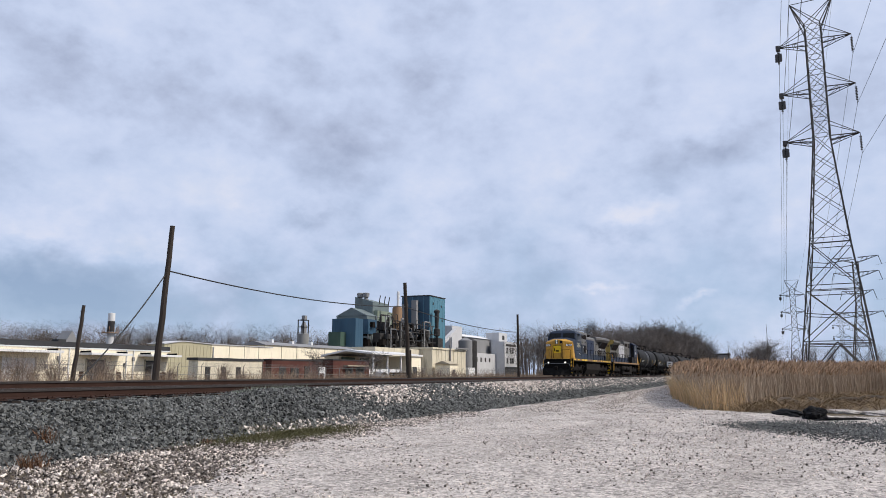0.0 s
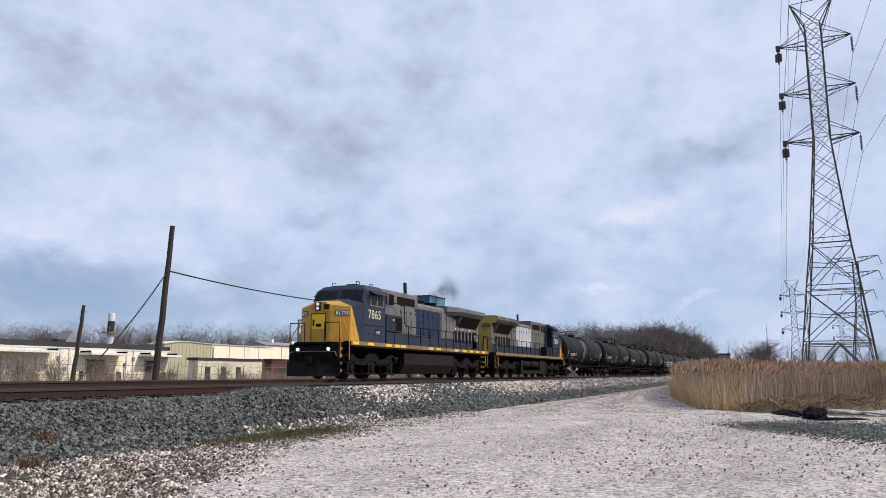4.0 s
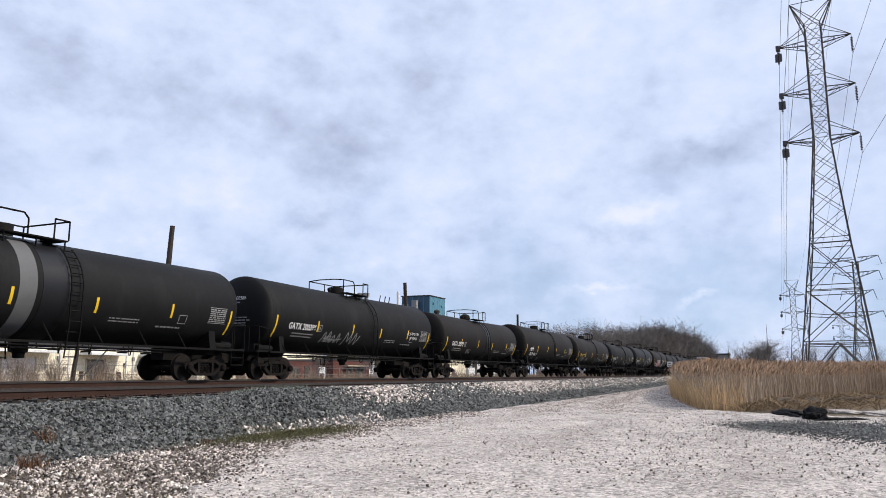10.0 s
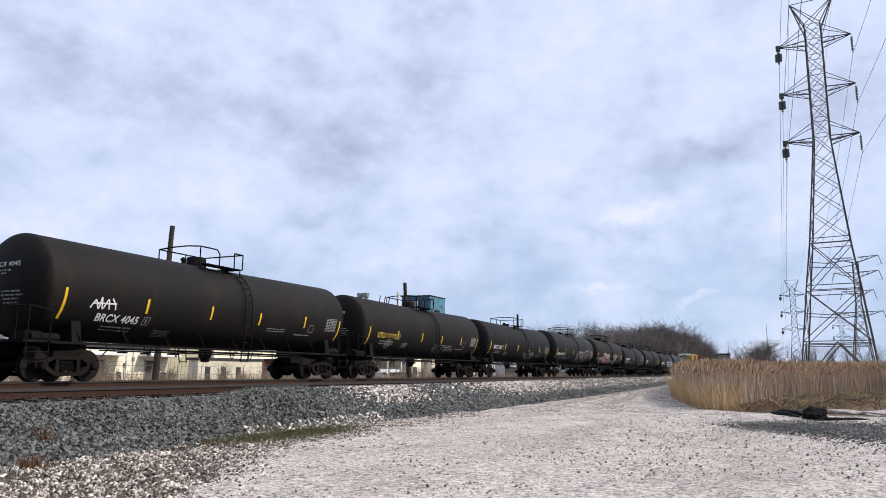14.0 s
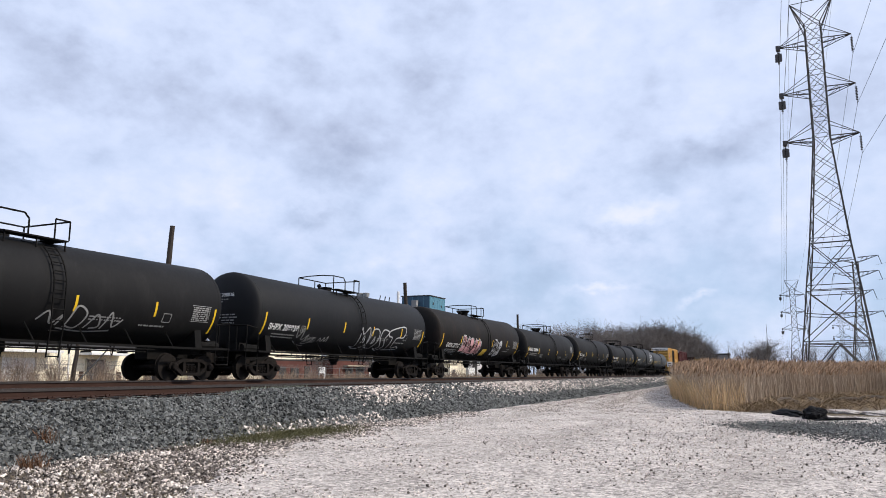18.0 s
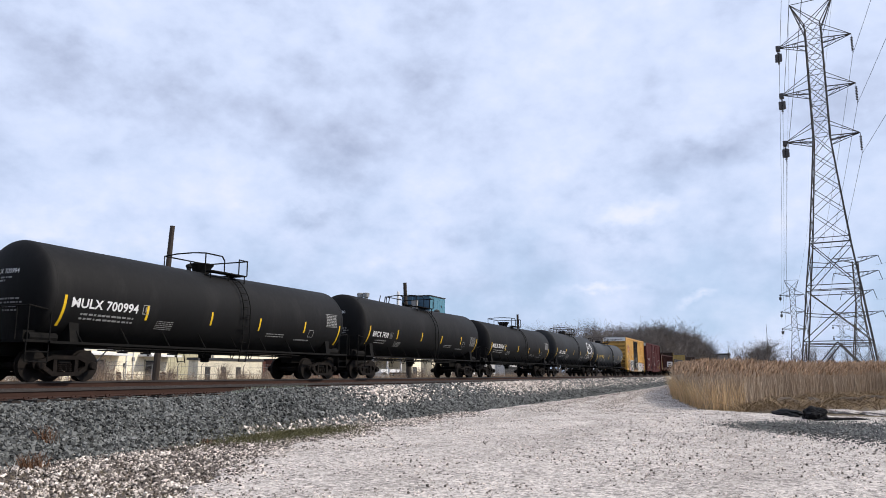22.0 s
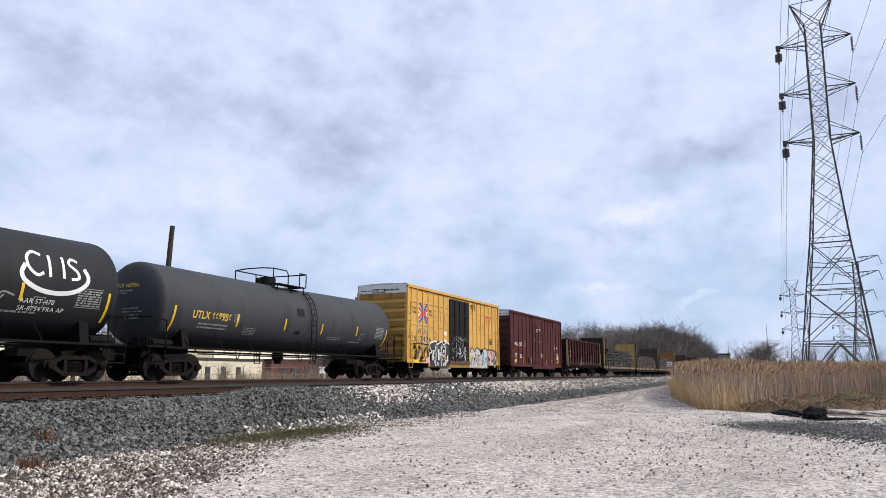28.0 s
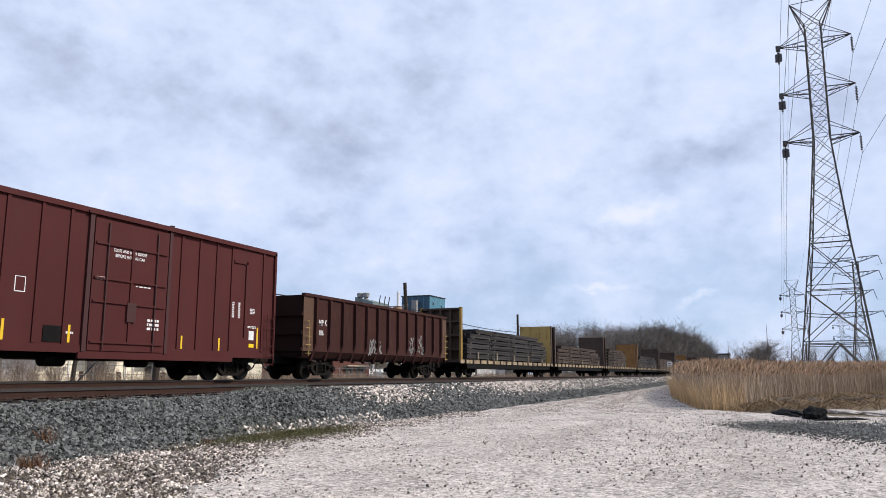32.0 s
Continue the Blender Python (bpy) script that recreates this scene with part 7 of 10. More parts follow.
# block letter graffiti along the bottom
wall_paint("graffiti_fill", ycar, [[(-4.50, 0.64), (-4.62, 1.35), (-4.30, 1.50), (-4.55, 1.95), (-3.70, 2.14), (-3.45, 1.98), (-2.80, 2.16), (-2.55, 1.98), (-2.05, 2.12), (-1.62, 2.02), (-1.62, 0.64)]], Y - 0.004, "spray_black", "black block letter graffiti with white edges")
wall_strokes("graffiti_edge", ycar, [[(-4.50, 0.70), (-4.62, 1.35), (-4.30, 1.50), (-4.55, 1.95), (-3.70, 2.14), (-3.45, 1.98), (-2.80, 2.16), (-2.55, 1.98), (-2.05, 2.12), (-1.64, 2.02)], [(-3.72, 0.70), (-3.66, 1.45), (-3.80, 1.92)], [(-2.86, 0.70), (-2.92, 1.40), (-2.82, 1.96)], [(-2.22, 0.70), (-2.30, 1.30), (-2.16, 1.90)], [(-3.55, 0.72), (-3.4, 0.9), (-3.25, 0.72)], [(-2.6, 0.72), (-2.45, 0.9), (-2.3, 0.72)]], 0.075, Y - 0.007, "white_paint", "white edge of the block letters")
wall_strokes("graffiti_scratch", ycar, [[(-3.62, 1.15), (-3.45, 1.7)], [(-2.92, 1.45), (-2.35, 1.55)], [(-2.9, 1.9), (-2.2, 1.8)], [(-4.2, 1.2), (-4.1, 1.6)]], 0.04, Y - 0.0075, "spray_silver")
wall_paint("graffiti_bars", ycar, [[(-4.18, 1.02), (-4.14, 1.62), (-3.98, 1.62), (-4.02, 1.02)], [(-3.34, 1.05), (-3.38, 1.66), (-3.18, 1.70), (-3.14, 1.05)], [(-2.62, 1.52), (-2.62, 1.66), (-2.40, 1.66), (-2.42, 1.52)], [(-1.98, 1.00), (-2.02, 1.34), (-1.86, 1.36), (-1.84, 1.00)]], Y - 0.008, "white_paint", "white letter bars")
wall_paint("graffiti_pink", ycar, [[(-5.15, 0.88), (-5.0, 1.15), (-4.7, 1.22), (-4.6, 0.88)]], Y - 0.003, "spray_pink")
wall_strokes("graffiti_scrawl", ycar, [[(-7.0, 1.3), (-6.6, 1.8), (-6.3, 1.4), (-6.6, 1.1), (-6.1, 1.2), (-5.8, 1.75), (-5.5, 1.3), (-5.8, 1.05), (-5.3, 1.2), (-5.1, 1.7), (-4.7, 1.4), (-4.9, 1.1)], [(-7.1, 1.85), (-6.0, 1.95), (-5.0, 1.9), (-4.6, 1.95)], [(-6.9, 1.15), (-5.9, 0.95), (-5.0, 1.0)]], 0.07, Y - 0.002, "spray_black", "scrawled black graffiti")
wall_paint("graffiti_mural", ycar, [[(1.78, 0.66), (1.78, 1.6), (2.2, 1.95), (2.7, 1.7), (3.0, 1.95), (3.6, 1.85), (3.9, 1.5), (4.4, 1.95), (5.0, 1.85), (5.1, 0.66)]], Y - 0.003, "spray_silver", "silver, blue and pink graffiti letters")
wall_paint("graffiti_mural", ycar, [[(4.4, 0.7), (4.4, 1.55), (4.75, 1.85), (5.05, 1.6), (5.05, 0.7)]], Y - 0.006, "spray_blue")
wall_paint("graffiti_mural", ycar, [[(5.15, 0.88), (5.15, 1.7), (5.6, 1.85), (5.9, 1.65), (5.9, 0.88)], [(5.95, 1.2), (5.95, 1.7), (6.25, 1.85), (6.4, 1.6), (6.35, 1.2)]], Y - 0.006, "spray_pink")
wall_paint("graffiti_mural", ycar, [[(5.95, 0.88), (5.95, 1.15), (6.35, 1.18), (6.45, 1.7), (6.9, 1.75), (7.0, 1.2), (6.9, 0.88)]], Y - 0.005, "spray_black")
wall_strokes("graffiti_outline", ycar, [[(1.78, 1.6), (2.2, 1.95), (2.7, 1.7), (3.0, 1.95), (3.6, 1.85), (3.9, 1.5), (4.4, 1.95), (5.0, 1.88), (5.5, 1.9), (6.2, 1.9), (6.9, 1.8)]], 0.08, Y - 0.009, "spray_black")
wall_strokes("graffiti_outline", ycar, [[(2.3, 0.9), (2.6, 1.3), (2.9, 1.0), (3.2, 1.4), (3.5, 1.0), (3.8, 1.3)], [(6.1, 0.8), (6.3, 1.1), (6.5, 0.8), (6.7, 1.4), (6.55, 1.55)], [(2.1, 1.5), (2.5, 1.55), (2.9, 1.45)]], 0.05, Y - 0.010, "white_paint")
wall_strokes("graffiti_outline", ycar, [[(3.2, 0.8), (3.5, 1.5), (3.9, 0.9), (4.2, 1.35)], [(2.0, 0.75), (2.2, 1.3), (2.5, 0.8)], [(4.55, 0.9), (4.85, 1.4), (5.0, 0.9)]], 0.06, Y - 0.011, "spray_black")
wall_strokes("small_tag", ycar, [[(2.0, 4.55), (2.2, 4.8), (2.3, 4.5), (2.5, 4.8), (2.6, 4.45), (2.8, 4.75), (2.9, 4.4)]], 0.05, YW, "spray_black", "small black tag")
wall_strokes("small_tag", ycar, [[(6.75, 3.0), (6.95, 3.2), (7.1, 2.9), (6.9, 2.6), (7.1, 2.4)]], 0.04, YW, "spray_black")
wall_strokes("door_tag", ycar, [[(-1.2, 1.6), (-0.8, 1.9), (-0.6, 1.4), (-0.2, 1.8), (0.1, 1.2), (0.4, 1.7), (0.7, 1.1)], [(0.1, 2.5), (0.3, 2.2), (0.1, 1.9)], [(0.8, 1.9), (1.1, 1.6), (0.9, 1.3), (1.3, 1.2)], [(-1.1, 2.4), (-0.5, 2.55), (0.2, 2.35), (0.9, 2.5)]], 0.028, -1.604, "faded_white", "thin white tags on the door")
# operator mark as plain red shapes
wall_paint("operator_mark", ycar, [[(4.92, 4.10), (4.92, 4.20), (6.08, 4.20), (6.08, 4.10)], [(5.13, 3.66), (5.13, 4.10), (5.27, 4.10), (5.27, 3.66)], [(5.73, 3.66), (5.73, 4.10), (5.87, 4.10), (5.87, 3.66)], [(6.1, 3.66), (6.45, 4.20), (6.6, 4.20), (6.25, 3.66)]], YW, "logo_red", "faded red operator mark")
bm = bmesh.new()
bars(bm, 5.5, 2.3, 0.7, 0.4, 4, 5, 0.5)
for v in bm.verts:
    v.co.y = Y
part("small_print", bm, M["spray_black"], ycar)
for x, z0_, z1_ in ((-6.95, 1.15, 1.95), (-2.35, 1.05, 1.4), (3.05, 1.2, 1.6), (6.2, 1.3, 1.7), (1.9, 1.1, 1.5)):
    flat_box("reflective_stripe", "yellow_tape", ycar, x - 0.05, x + 0.05, Y - 0.012, Y - 0.008, z0_, z1_, "yellow reflective tape")
flat_box("yellow_label", "stripe_yellow", ycar, -6.6, -6.05, Y - 0.006, Y - 0.002, 0.86, 1.02, "bright yellow label")
flat_box("yellow_label", "stripe_yellow", ycar, 5.7, 6.2, Y - 0.006, Y - 0.002, 0.86, 1.02, "bright yellow label")
bm = bmesh.new()
for z in (1.95, 2.1):
    bars(bm, -1.0, z, 0.8, 0.1, 1, 3, 0.7)
for v in bm.verts:
    v.co = Vector((-7.60, -v.co.x - 0.4, v.co.z + 2.75))
part("end_print", bm, M["spray_black"], ycar)

bm = bmesh.new()
bars(bm, 0.1, 4.80, 1.0, 0.12, 1, 77, 0.8)
bars(bm, -1.35, 4.80, 1.1, 0.07, 1, 78, 0.7)
for v in bm.verts:
    v.co = Vector((-7.595, -v.co.x, v.co.z))
part("end_number", bm, M["spray_black"], ycar)
r_ = random.Random(4)
for zz in (3.9, 3.2, 2.9, 2.6, 2.3):
    wall_strokes("faint_scratch", ycar, [[(-7.35 + r_.uniform(0, 0.1), zz), (-7.2, zz + r_.uniform(-0.1, 0.12)), (-7.05, zz), (-6.95, zz + 0.1)], [(-7.3, zz - 0.1), (-7.1, zz - 0.06), (-6.98, zz - 0.12)]], 0.014, YW, "spray_black")



def scribble(car, x0, x1, z0, z1, n, w, y, mat_name, seed, name="scribble", label=""):
    """Small hand-sprayed marks, letter by letter."""
    r = random.Random(seed)
    bm = bmesh.new()
    for k in range(n):
        cx, cz = r.uniform(x0, x1), r.uniform(z0, z1)
        hw, hh = r.uniform(0.07, 0.16), r.uniform(0.10, 0.22)
        pts = [(cx + r.uniform(-hw, hw), cz + r.uniform(-hh, hh)) for q in range(r.randint(3, 5))]
        stroke(bm, curve_pts(pts), w * r.uniform(0.6, 1.3))
    for v in bm.verts:
        v.co.y = y
    ob = part(name, bm, M[mat_name], car, label)
    ob["kind"] = "stuff"
    return ob


scribble(ycar, -1.3, 1.3, 1.2, 2.5, 34, 0.03, -1.6035, "faded_white", 3, "door_scribble", "small white tags on the door")
scribble(ycar, -0.3, 0.9, 1.15, 1.9, 16, 0.06, -1.604, "white_paint", 4, "door_scribble", "white sprayed patch on the door")
scribble(ycar, 2.0, 4.4, 0.85, 1.6, 22, 0.05, Y - 0.012, "spray_black", 5, "graffiti_line")
scribble(ycar, 2.0, 5.0, 0.8, 1.5, 14, 0.07, Y - 0.0125, "white_paint", 6, "graffiti_line")
scribble(ycar, 5.1, 6.9, 0.8, 1.75, 24, 0.05, Y - 0.013, "spray_black", 7, "graffiti_line")
scribble(ycar, 5.2, 6.9, 0.8, 1.7, 12, 0.05, Y - 0.0135, "white_paint", 8, "graffiti_line")
scribble(ycar, 2.0, 4.2, 0.8, 1.4, 8, 0.07, Y - 0.0128, "letter_yellow", 9, "graffiti_line")
scribble(ycar, 2.0, 2.9, 4.45, 4.8, 12, 0.05, YW, "spray_black", 15, "small_tag")
scribble(ycar, 2.6, 4.6, 3.1, 3.6, 9, 0.02, YW, "box_end_yellow", 16, "faint_scratch")
scribble(ycar, -6.9, -4.4, 0.95, 1.85, 46, 0.045, Y - 0.002, "spray_black", 10, "graffiti_line", "tangled black scrawl")
scribble(ycar, -4.0, -1.8, 0.8, 1.9, 14, 0.05, Y - 0.0085, "white_paint", 11, "graffiti_line")
scribble(ycar, -6.8, -4.6, 2.0, 2.3, 14, 0.014, YW, "spray_black", 12, "faint_scratch")
scribble(ycar, -7.4, -7.0, 2.3, 4.0, 22, 0.014, YW, "spray_black", 13, "faint_scratch")
scribble(ycar, 7.1, 7.4, 1.0, 3.2, 14, 0.022, YW, "spray_black", 14, "faint_scratch")
wall_paint("paper_label", ycar, [[(-2.4, 2.55), (-2.4, 2.8), (-1.95, 2.8), (-1.95, 2.55)], [(-2.35, 2.15), (-2.35, 2.32), (-1.98, 2.32), (-1.98, 2.15)]], YW, "white_paint", "small white labels")
wall_strokes("placard_frame", ycar, [[(-3.85, 2.3), (-3.55, 2.3), (-3.55, 2.65), (-3.85, 2.65), (-3.85, 2.3)], [(-3.7, 2.32), (-3.7, 2.62)]], 0.05, YW, "spray_black")
flat_box("door_sill", "gon_rust", ycar, -1.7, 1.75, -1.60, -1.50, 0.86, 1.05, "rusty door sill")

# dark red box car
ribs = [-6.45, -5.35, -4.3, -3.25, -2.3, 2.2, 3.1, 4.0, 4.85, 6.75]
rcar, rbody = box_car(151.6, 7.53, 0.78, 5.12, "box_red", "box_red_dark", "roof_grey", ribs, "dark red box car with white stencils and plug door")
for sy in (-1, 1):
    d = flat_box("plug_door", "box_red", rcar, -1.50, 1.52, *sorted((sy * 1.48, sy * 1.56)), 0.9, 4.85, "dark red plug door")
    for x in (-1.0, 1.0):
        bm = bmesh.new()
        tube(bm, [(x, sy * 1.60, 0.95), (x, sy * 1.60, 4.75)], 0.03, 6)
        part("lock_rod", bm, M["box_red_dark"], d)
    for z in (1.15, 2.35, 3.05, 4.1):
        flat_box("door_bar", "box_red", d, -1.45, 1.45, *sorted((sy * 1.56, sy * 1.61)), z - 0.03, z + 0.03)
    flat_box("door_post", "box_red", d, -0.05, 0.05, *sorted((sy * 1.56, sy * 1.60)), 1.2, 4.1)
    flat_box("lock_plate", "box_red_dark", d, -0.15, 0.2, *sorted((sy * 1.56, sy * 1.63)), 1.8, 2.4)
    flat_box("door_edge", "box_red_dark", rbody, -1.70, -1.55, *sorted((sy * 1.49, sy * 1.57)), 0.86, 5.0)
    flat_box("door_edge", "box_red_dark", rbody, 1.55, 1.68, *sorted((sy * 1.49, sy * 1.57)), 0.86, 5.0)
    flat_box("door_track", "box_red", rbody, -1.8, 5.0, *sorted((sy * 1.53, sy * 1.62)), 4.93, 5.0)
    flat_box("lower_track", "box_red", rbody, -1.8, 5.0, *sorted((sy * 1.49, sy * 1.57)), 0.66, 0.84)
    flat_box("hatch_frame", "box_red", rbody, 4.95, 5.75, *sorted((sy * 1.49, sy * 1.54)), 4.35, 4.45)
    flat_box("hatch_frame", "box_red", rbody, 5.65, 5.75, *sorted((sy * 1.49, sy * 1.54)), 1.6, 4.45)
letters("car_mark", "HKRX", 0.40, "white_paint", rcar, -6.32, 2.44, YW, False, 0.003, "white stencilled car mark", 0.90)
letters("car_number", "5020", 0.40, "white_paint", rcar, -5.2, 2.44, YW, False, 0.003, "white stencilled car number", 0.76)
letters("door_notice", "CLOSE AND LOCK DOORS", 0.13, "white_paint", rcar, -0.78, 3.92, -1.564, False, 0.003, "door notice", 1.35)
letters("door_notice", "BEFORE MOVING CAR", 0.13, "white_paint", rcar, -0.70, 3.76, -1.564, False, 0.003, "door notice", 1.2)
letters("weight_stencil", "LD LMT", 0.17, "white_paint", rcar, -6.30, 1.72, YW, False, 0.004)
letters("weight_stencil", "LT WT", 0.17, "white_paint", rcar, -6.30, 1.52, YW, False, 0.004)
bm = bmesh.new()
for x, z, w_, h_, n_ in ((-5.0, 1.5, 0.45, 0.32, 2), (-6.5, 1.0, 0.45, 0.25, 3), (4.95, 2.3, 0.12, 0.6, 9), (5.3, 2.3, 0.12, 0.6, 9), (6.0, 2.5, 0.3, 0.22, 4), (0.75, 1.6, 0.5, 0.4, 3), (5.9, 1.95, 0.5, 0.1, 2), (-2.2, 1.35, 0.25, 0.1, 1), (-3.7, 0.86, 0.8, 0.07, 1), (-1.35, 3.0, 0.3, 0.12, 2), (0.2, 2.92, 0.6, 0.06, 1)):
    bars(bm, x, z, w_, h_, n_, int(x * 7), 0.6)
stroke(bm, [(-3.9, 2.4), (-3.6, 2.4), (-3.6, 2.8), (-3.9, 2.8), (-3.9, 2.4)], 0.03)
for v in bm.verts:
    v.co.y = -1.566 if abs(v.co.x) < 1.5 else YW
part("small_print", bm, M["white_paint"], rcar)
flat_box("data_panel", "white_paint", rcar, 5.98, 6.28, YW - 0.003, YW, 1.5, 1.85)
for x, z0_, z1_ in ((-6.55, 1.2, 2.25), (-4.15, 1.1, 1.65), (-2.1, 1.1, 1.6), (2.4, 1.05, 1.5), (4.3, 1.05, 1.5), (6.5, 1.2, 2.0)):
    flat_box("reflective_stripe", "yellow_tape", rcar, x - 0.04, x + 0.04, YW - 0.006, YW - 0.002, z0_, z1_, "yellow reflective tape")
flat_box("yellow_label", "stripe_yellow", rcar, -6.38, -5.83, YW - 0.006, YW - 0.002, 1.2, 1.38, "bright yellow label")
flat_box("yellow_label", "stripe_yellow", rcar, 6.0, 6.3, YW - 0.006, YW - 0.002, 1.22, 1.36, "bright yellow label")
flat_box("end_plate", "white_paint", rcar, -7.575, -7.56, -1.36, -0.52, 4.70, 4.98, "white plate with the car number")
for txt, y0, z_, wd_, sz in (("HKRX 5020", -0.58, 4.76, 0.72, 0.17), ("EXCESS HEIGHT CAR", 1.38, 4.74, 1.25, 0.15)):
    bm = text_mesh(txt, sz, 0.001)
    wide = max(v.co.x for v in bm.verts)
    for v in bm.verts:
        v.co = Vector((-7.5775, y0 - v.co.x * wd_ / wide, z_ + v.co.z))
    part("end_lettering", bm, M["spray_black"], rcar, "black end lettering")
bm = bmesh.new()
for y_, z_, w_ in ((-0.2, 4.45, 0.9), (-0.3, 3.92, 0.9), (-0.2, 3.35, 0.5), (-0.3, 1.62, 0.9)):
    bars(bm, y_, z_, w_, 0.10, 2, int(z_ * 31), 0.55)
for v in bm.verts:
    v.co = Vector((-7.605, -v.co.x - 0.1, v.co.z))
part("end_print", bm, M["faded_white"], rcar)
flat_box("tag_holder", "frame_black", rcar, -2.95, -2.38, YW - 0.02, YW + 0.002, 1.1, 1.55, "dark metal placard holder")


# gondola
def gondola(s, half):
    car = car_empty("gondola_car", "rusty brown open gondola car with ribbed sides", s, "gondola cars")
    G = M["gon_brown"]
    for sy in (-1, 1):
        bm = bmesh.new()
        prism_x(bm, [(sy * 1.46, 3.58), (sy * 1.40, 3.58), (sy * 1.40, 1.2), (sy * 1.15, 0.95), (sy * 1.22, 0.92), (sy * 1.46, 1.2)], -half, half)
        part("side_wall", bm, G, car, "ribbed brown steel side")
        flat_box("top_rail", "gon_brown", car, -half - 0.03, half + 0.03, *sorted((sy * 1.36, sy * 1.54)), 3.55, 3.68)
        n = 13
        for k in range(n):
            x = -half + 0.9 + (2 * half - 1.8) * k / (n - 1)
            bm = bmesh.new()
            for dx in (0,):
                q = [(sy * 1.46, 3.56), (sy * 1.60, 3.5), (sy * 1.60, 1.6), (sy * 1.30, 0.80), (sy * 1.15, 0.80), (sy * 1.46, 1.3)]
                prism_x(bm, q, x - 0.07, x + 0.07)
            part("side_rib", bm, G, car)
    for e in (-1, 1):
        # end wall and ribs in a brown darkened for shade
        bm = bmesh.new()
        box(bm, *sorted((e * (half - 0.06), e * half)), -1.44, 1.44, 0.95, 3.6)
        part("end_wall", bm, M["gon_end_shade"], car)
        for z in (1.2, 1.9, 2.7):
            flat_box("end_rib", "gon_end_shade", car, *sorted((e * half, e * (half + 0.1))), -1.44, 1.44, z, z + 0.16)
        flat_box("corner_panel", "gon_rust", car, *sorted((e * (half - 0.75), e * (half + 0.01))), -1.475, -1.455, 1.2, 3.56, "rust-stained corner")
        bm = bmesh.new()
        tube(bm, [(e * (half - 0.3), -1.58, 1.0), (e * (half - 0.3), -1.58, 2.5), (e * (half - 0.1), -1.58, 2.5)], 0.022, 5)
        for k in range(4):
            tube(bm, [(e * (half - 0.05), -1.58, 1.1 + 0.36 * k), (e * (half - 0.45), -1.58, 1.1 + 0.36 * k)], 0.018, 5)
        part("grab_iron", bm, M["bulk_yellow"], car, "yellow grab iron")
        bm = bmesh.new()
        box(bm, *sorted((e * (half - 2.5), e * (half + 0.5))), -0.3, 0.3, 0.68, 1.0)
        part("draft_sill", bm, M["frame_black"], car)
    bm = bmesh.new()
    box(bm, -half + 0.05, half - 0.05, -1.2, 1.2, 0.9, 1.0)
    part("floor_plate", bm, M["frame_black"], car)
    bm = text_mesh("MP K", 0.36, 0.006)
    for v in bm.verts:
        v.co = Vector((-half + 1.2 + v.co.x * 0.8, -1.472, 2.35 + v.co.z))
    part("car_mark", bm, M["white_paint"], car, "half-worn white car mark")
    bm = text_mesh("106", 0.32, 0.004)
    for v in bm.verts:
        v.co = Vector((-half + 1.2 + v.co.x * 0.8, -1.472, 1.92 + v.co.z))
    part("car_number", bm, M["white_paint"], car, "half-worn white car number")
    wall_strokes("scrawl", car, [[(-1.9, 1.2), (-1.8, 1.9), (-1.6, 1.3), (-1.5, 1.95), (-1.3, 1.2)], [(2.2, 1.6), (2.5, 2.2), (2.6, 1.5), (2.9, 2.2), (3.0, 1.4)], [(3.9, 1.4), (4.1, 2.0), (4.3, 1.3)], [(-1.2, 1.2), (-1.0, 1.9), (-0.8, 1.3)]], 0.05, -1.475, "faded_white", "faint white scrawl")
    freight_truck(car, -half + 2.1)
    freight_truck(car, half - 2.1)
    couplers(car, half + 1.2)
    return car


gon = gondola(169.0, 7.72)
scribble(gon, -1.9, -0.7, 1.25, 1.95, 18, 0.05, -1.4755, "faded_white", 21, "scrawl", "white scrawl between the ribs")
scribble(gon, 2.3, 4.6, 1.3, 2.2, 26, 0.05, -1.4755, "faded_white", 22, "scrawl", "white scrawl between the ribs")


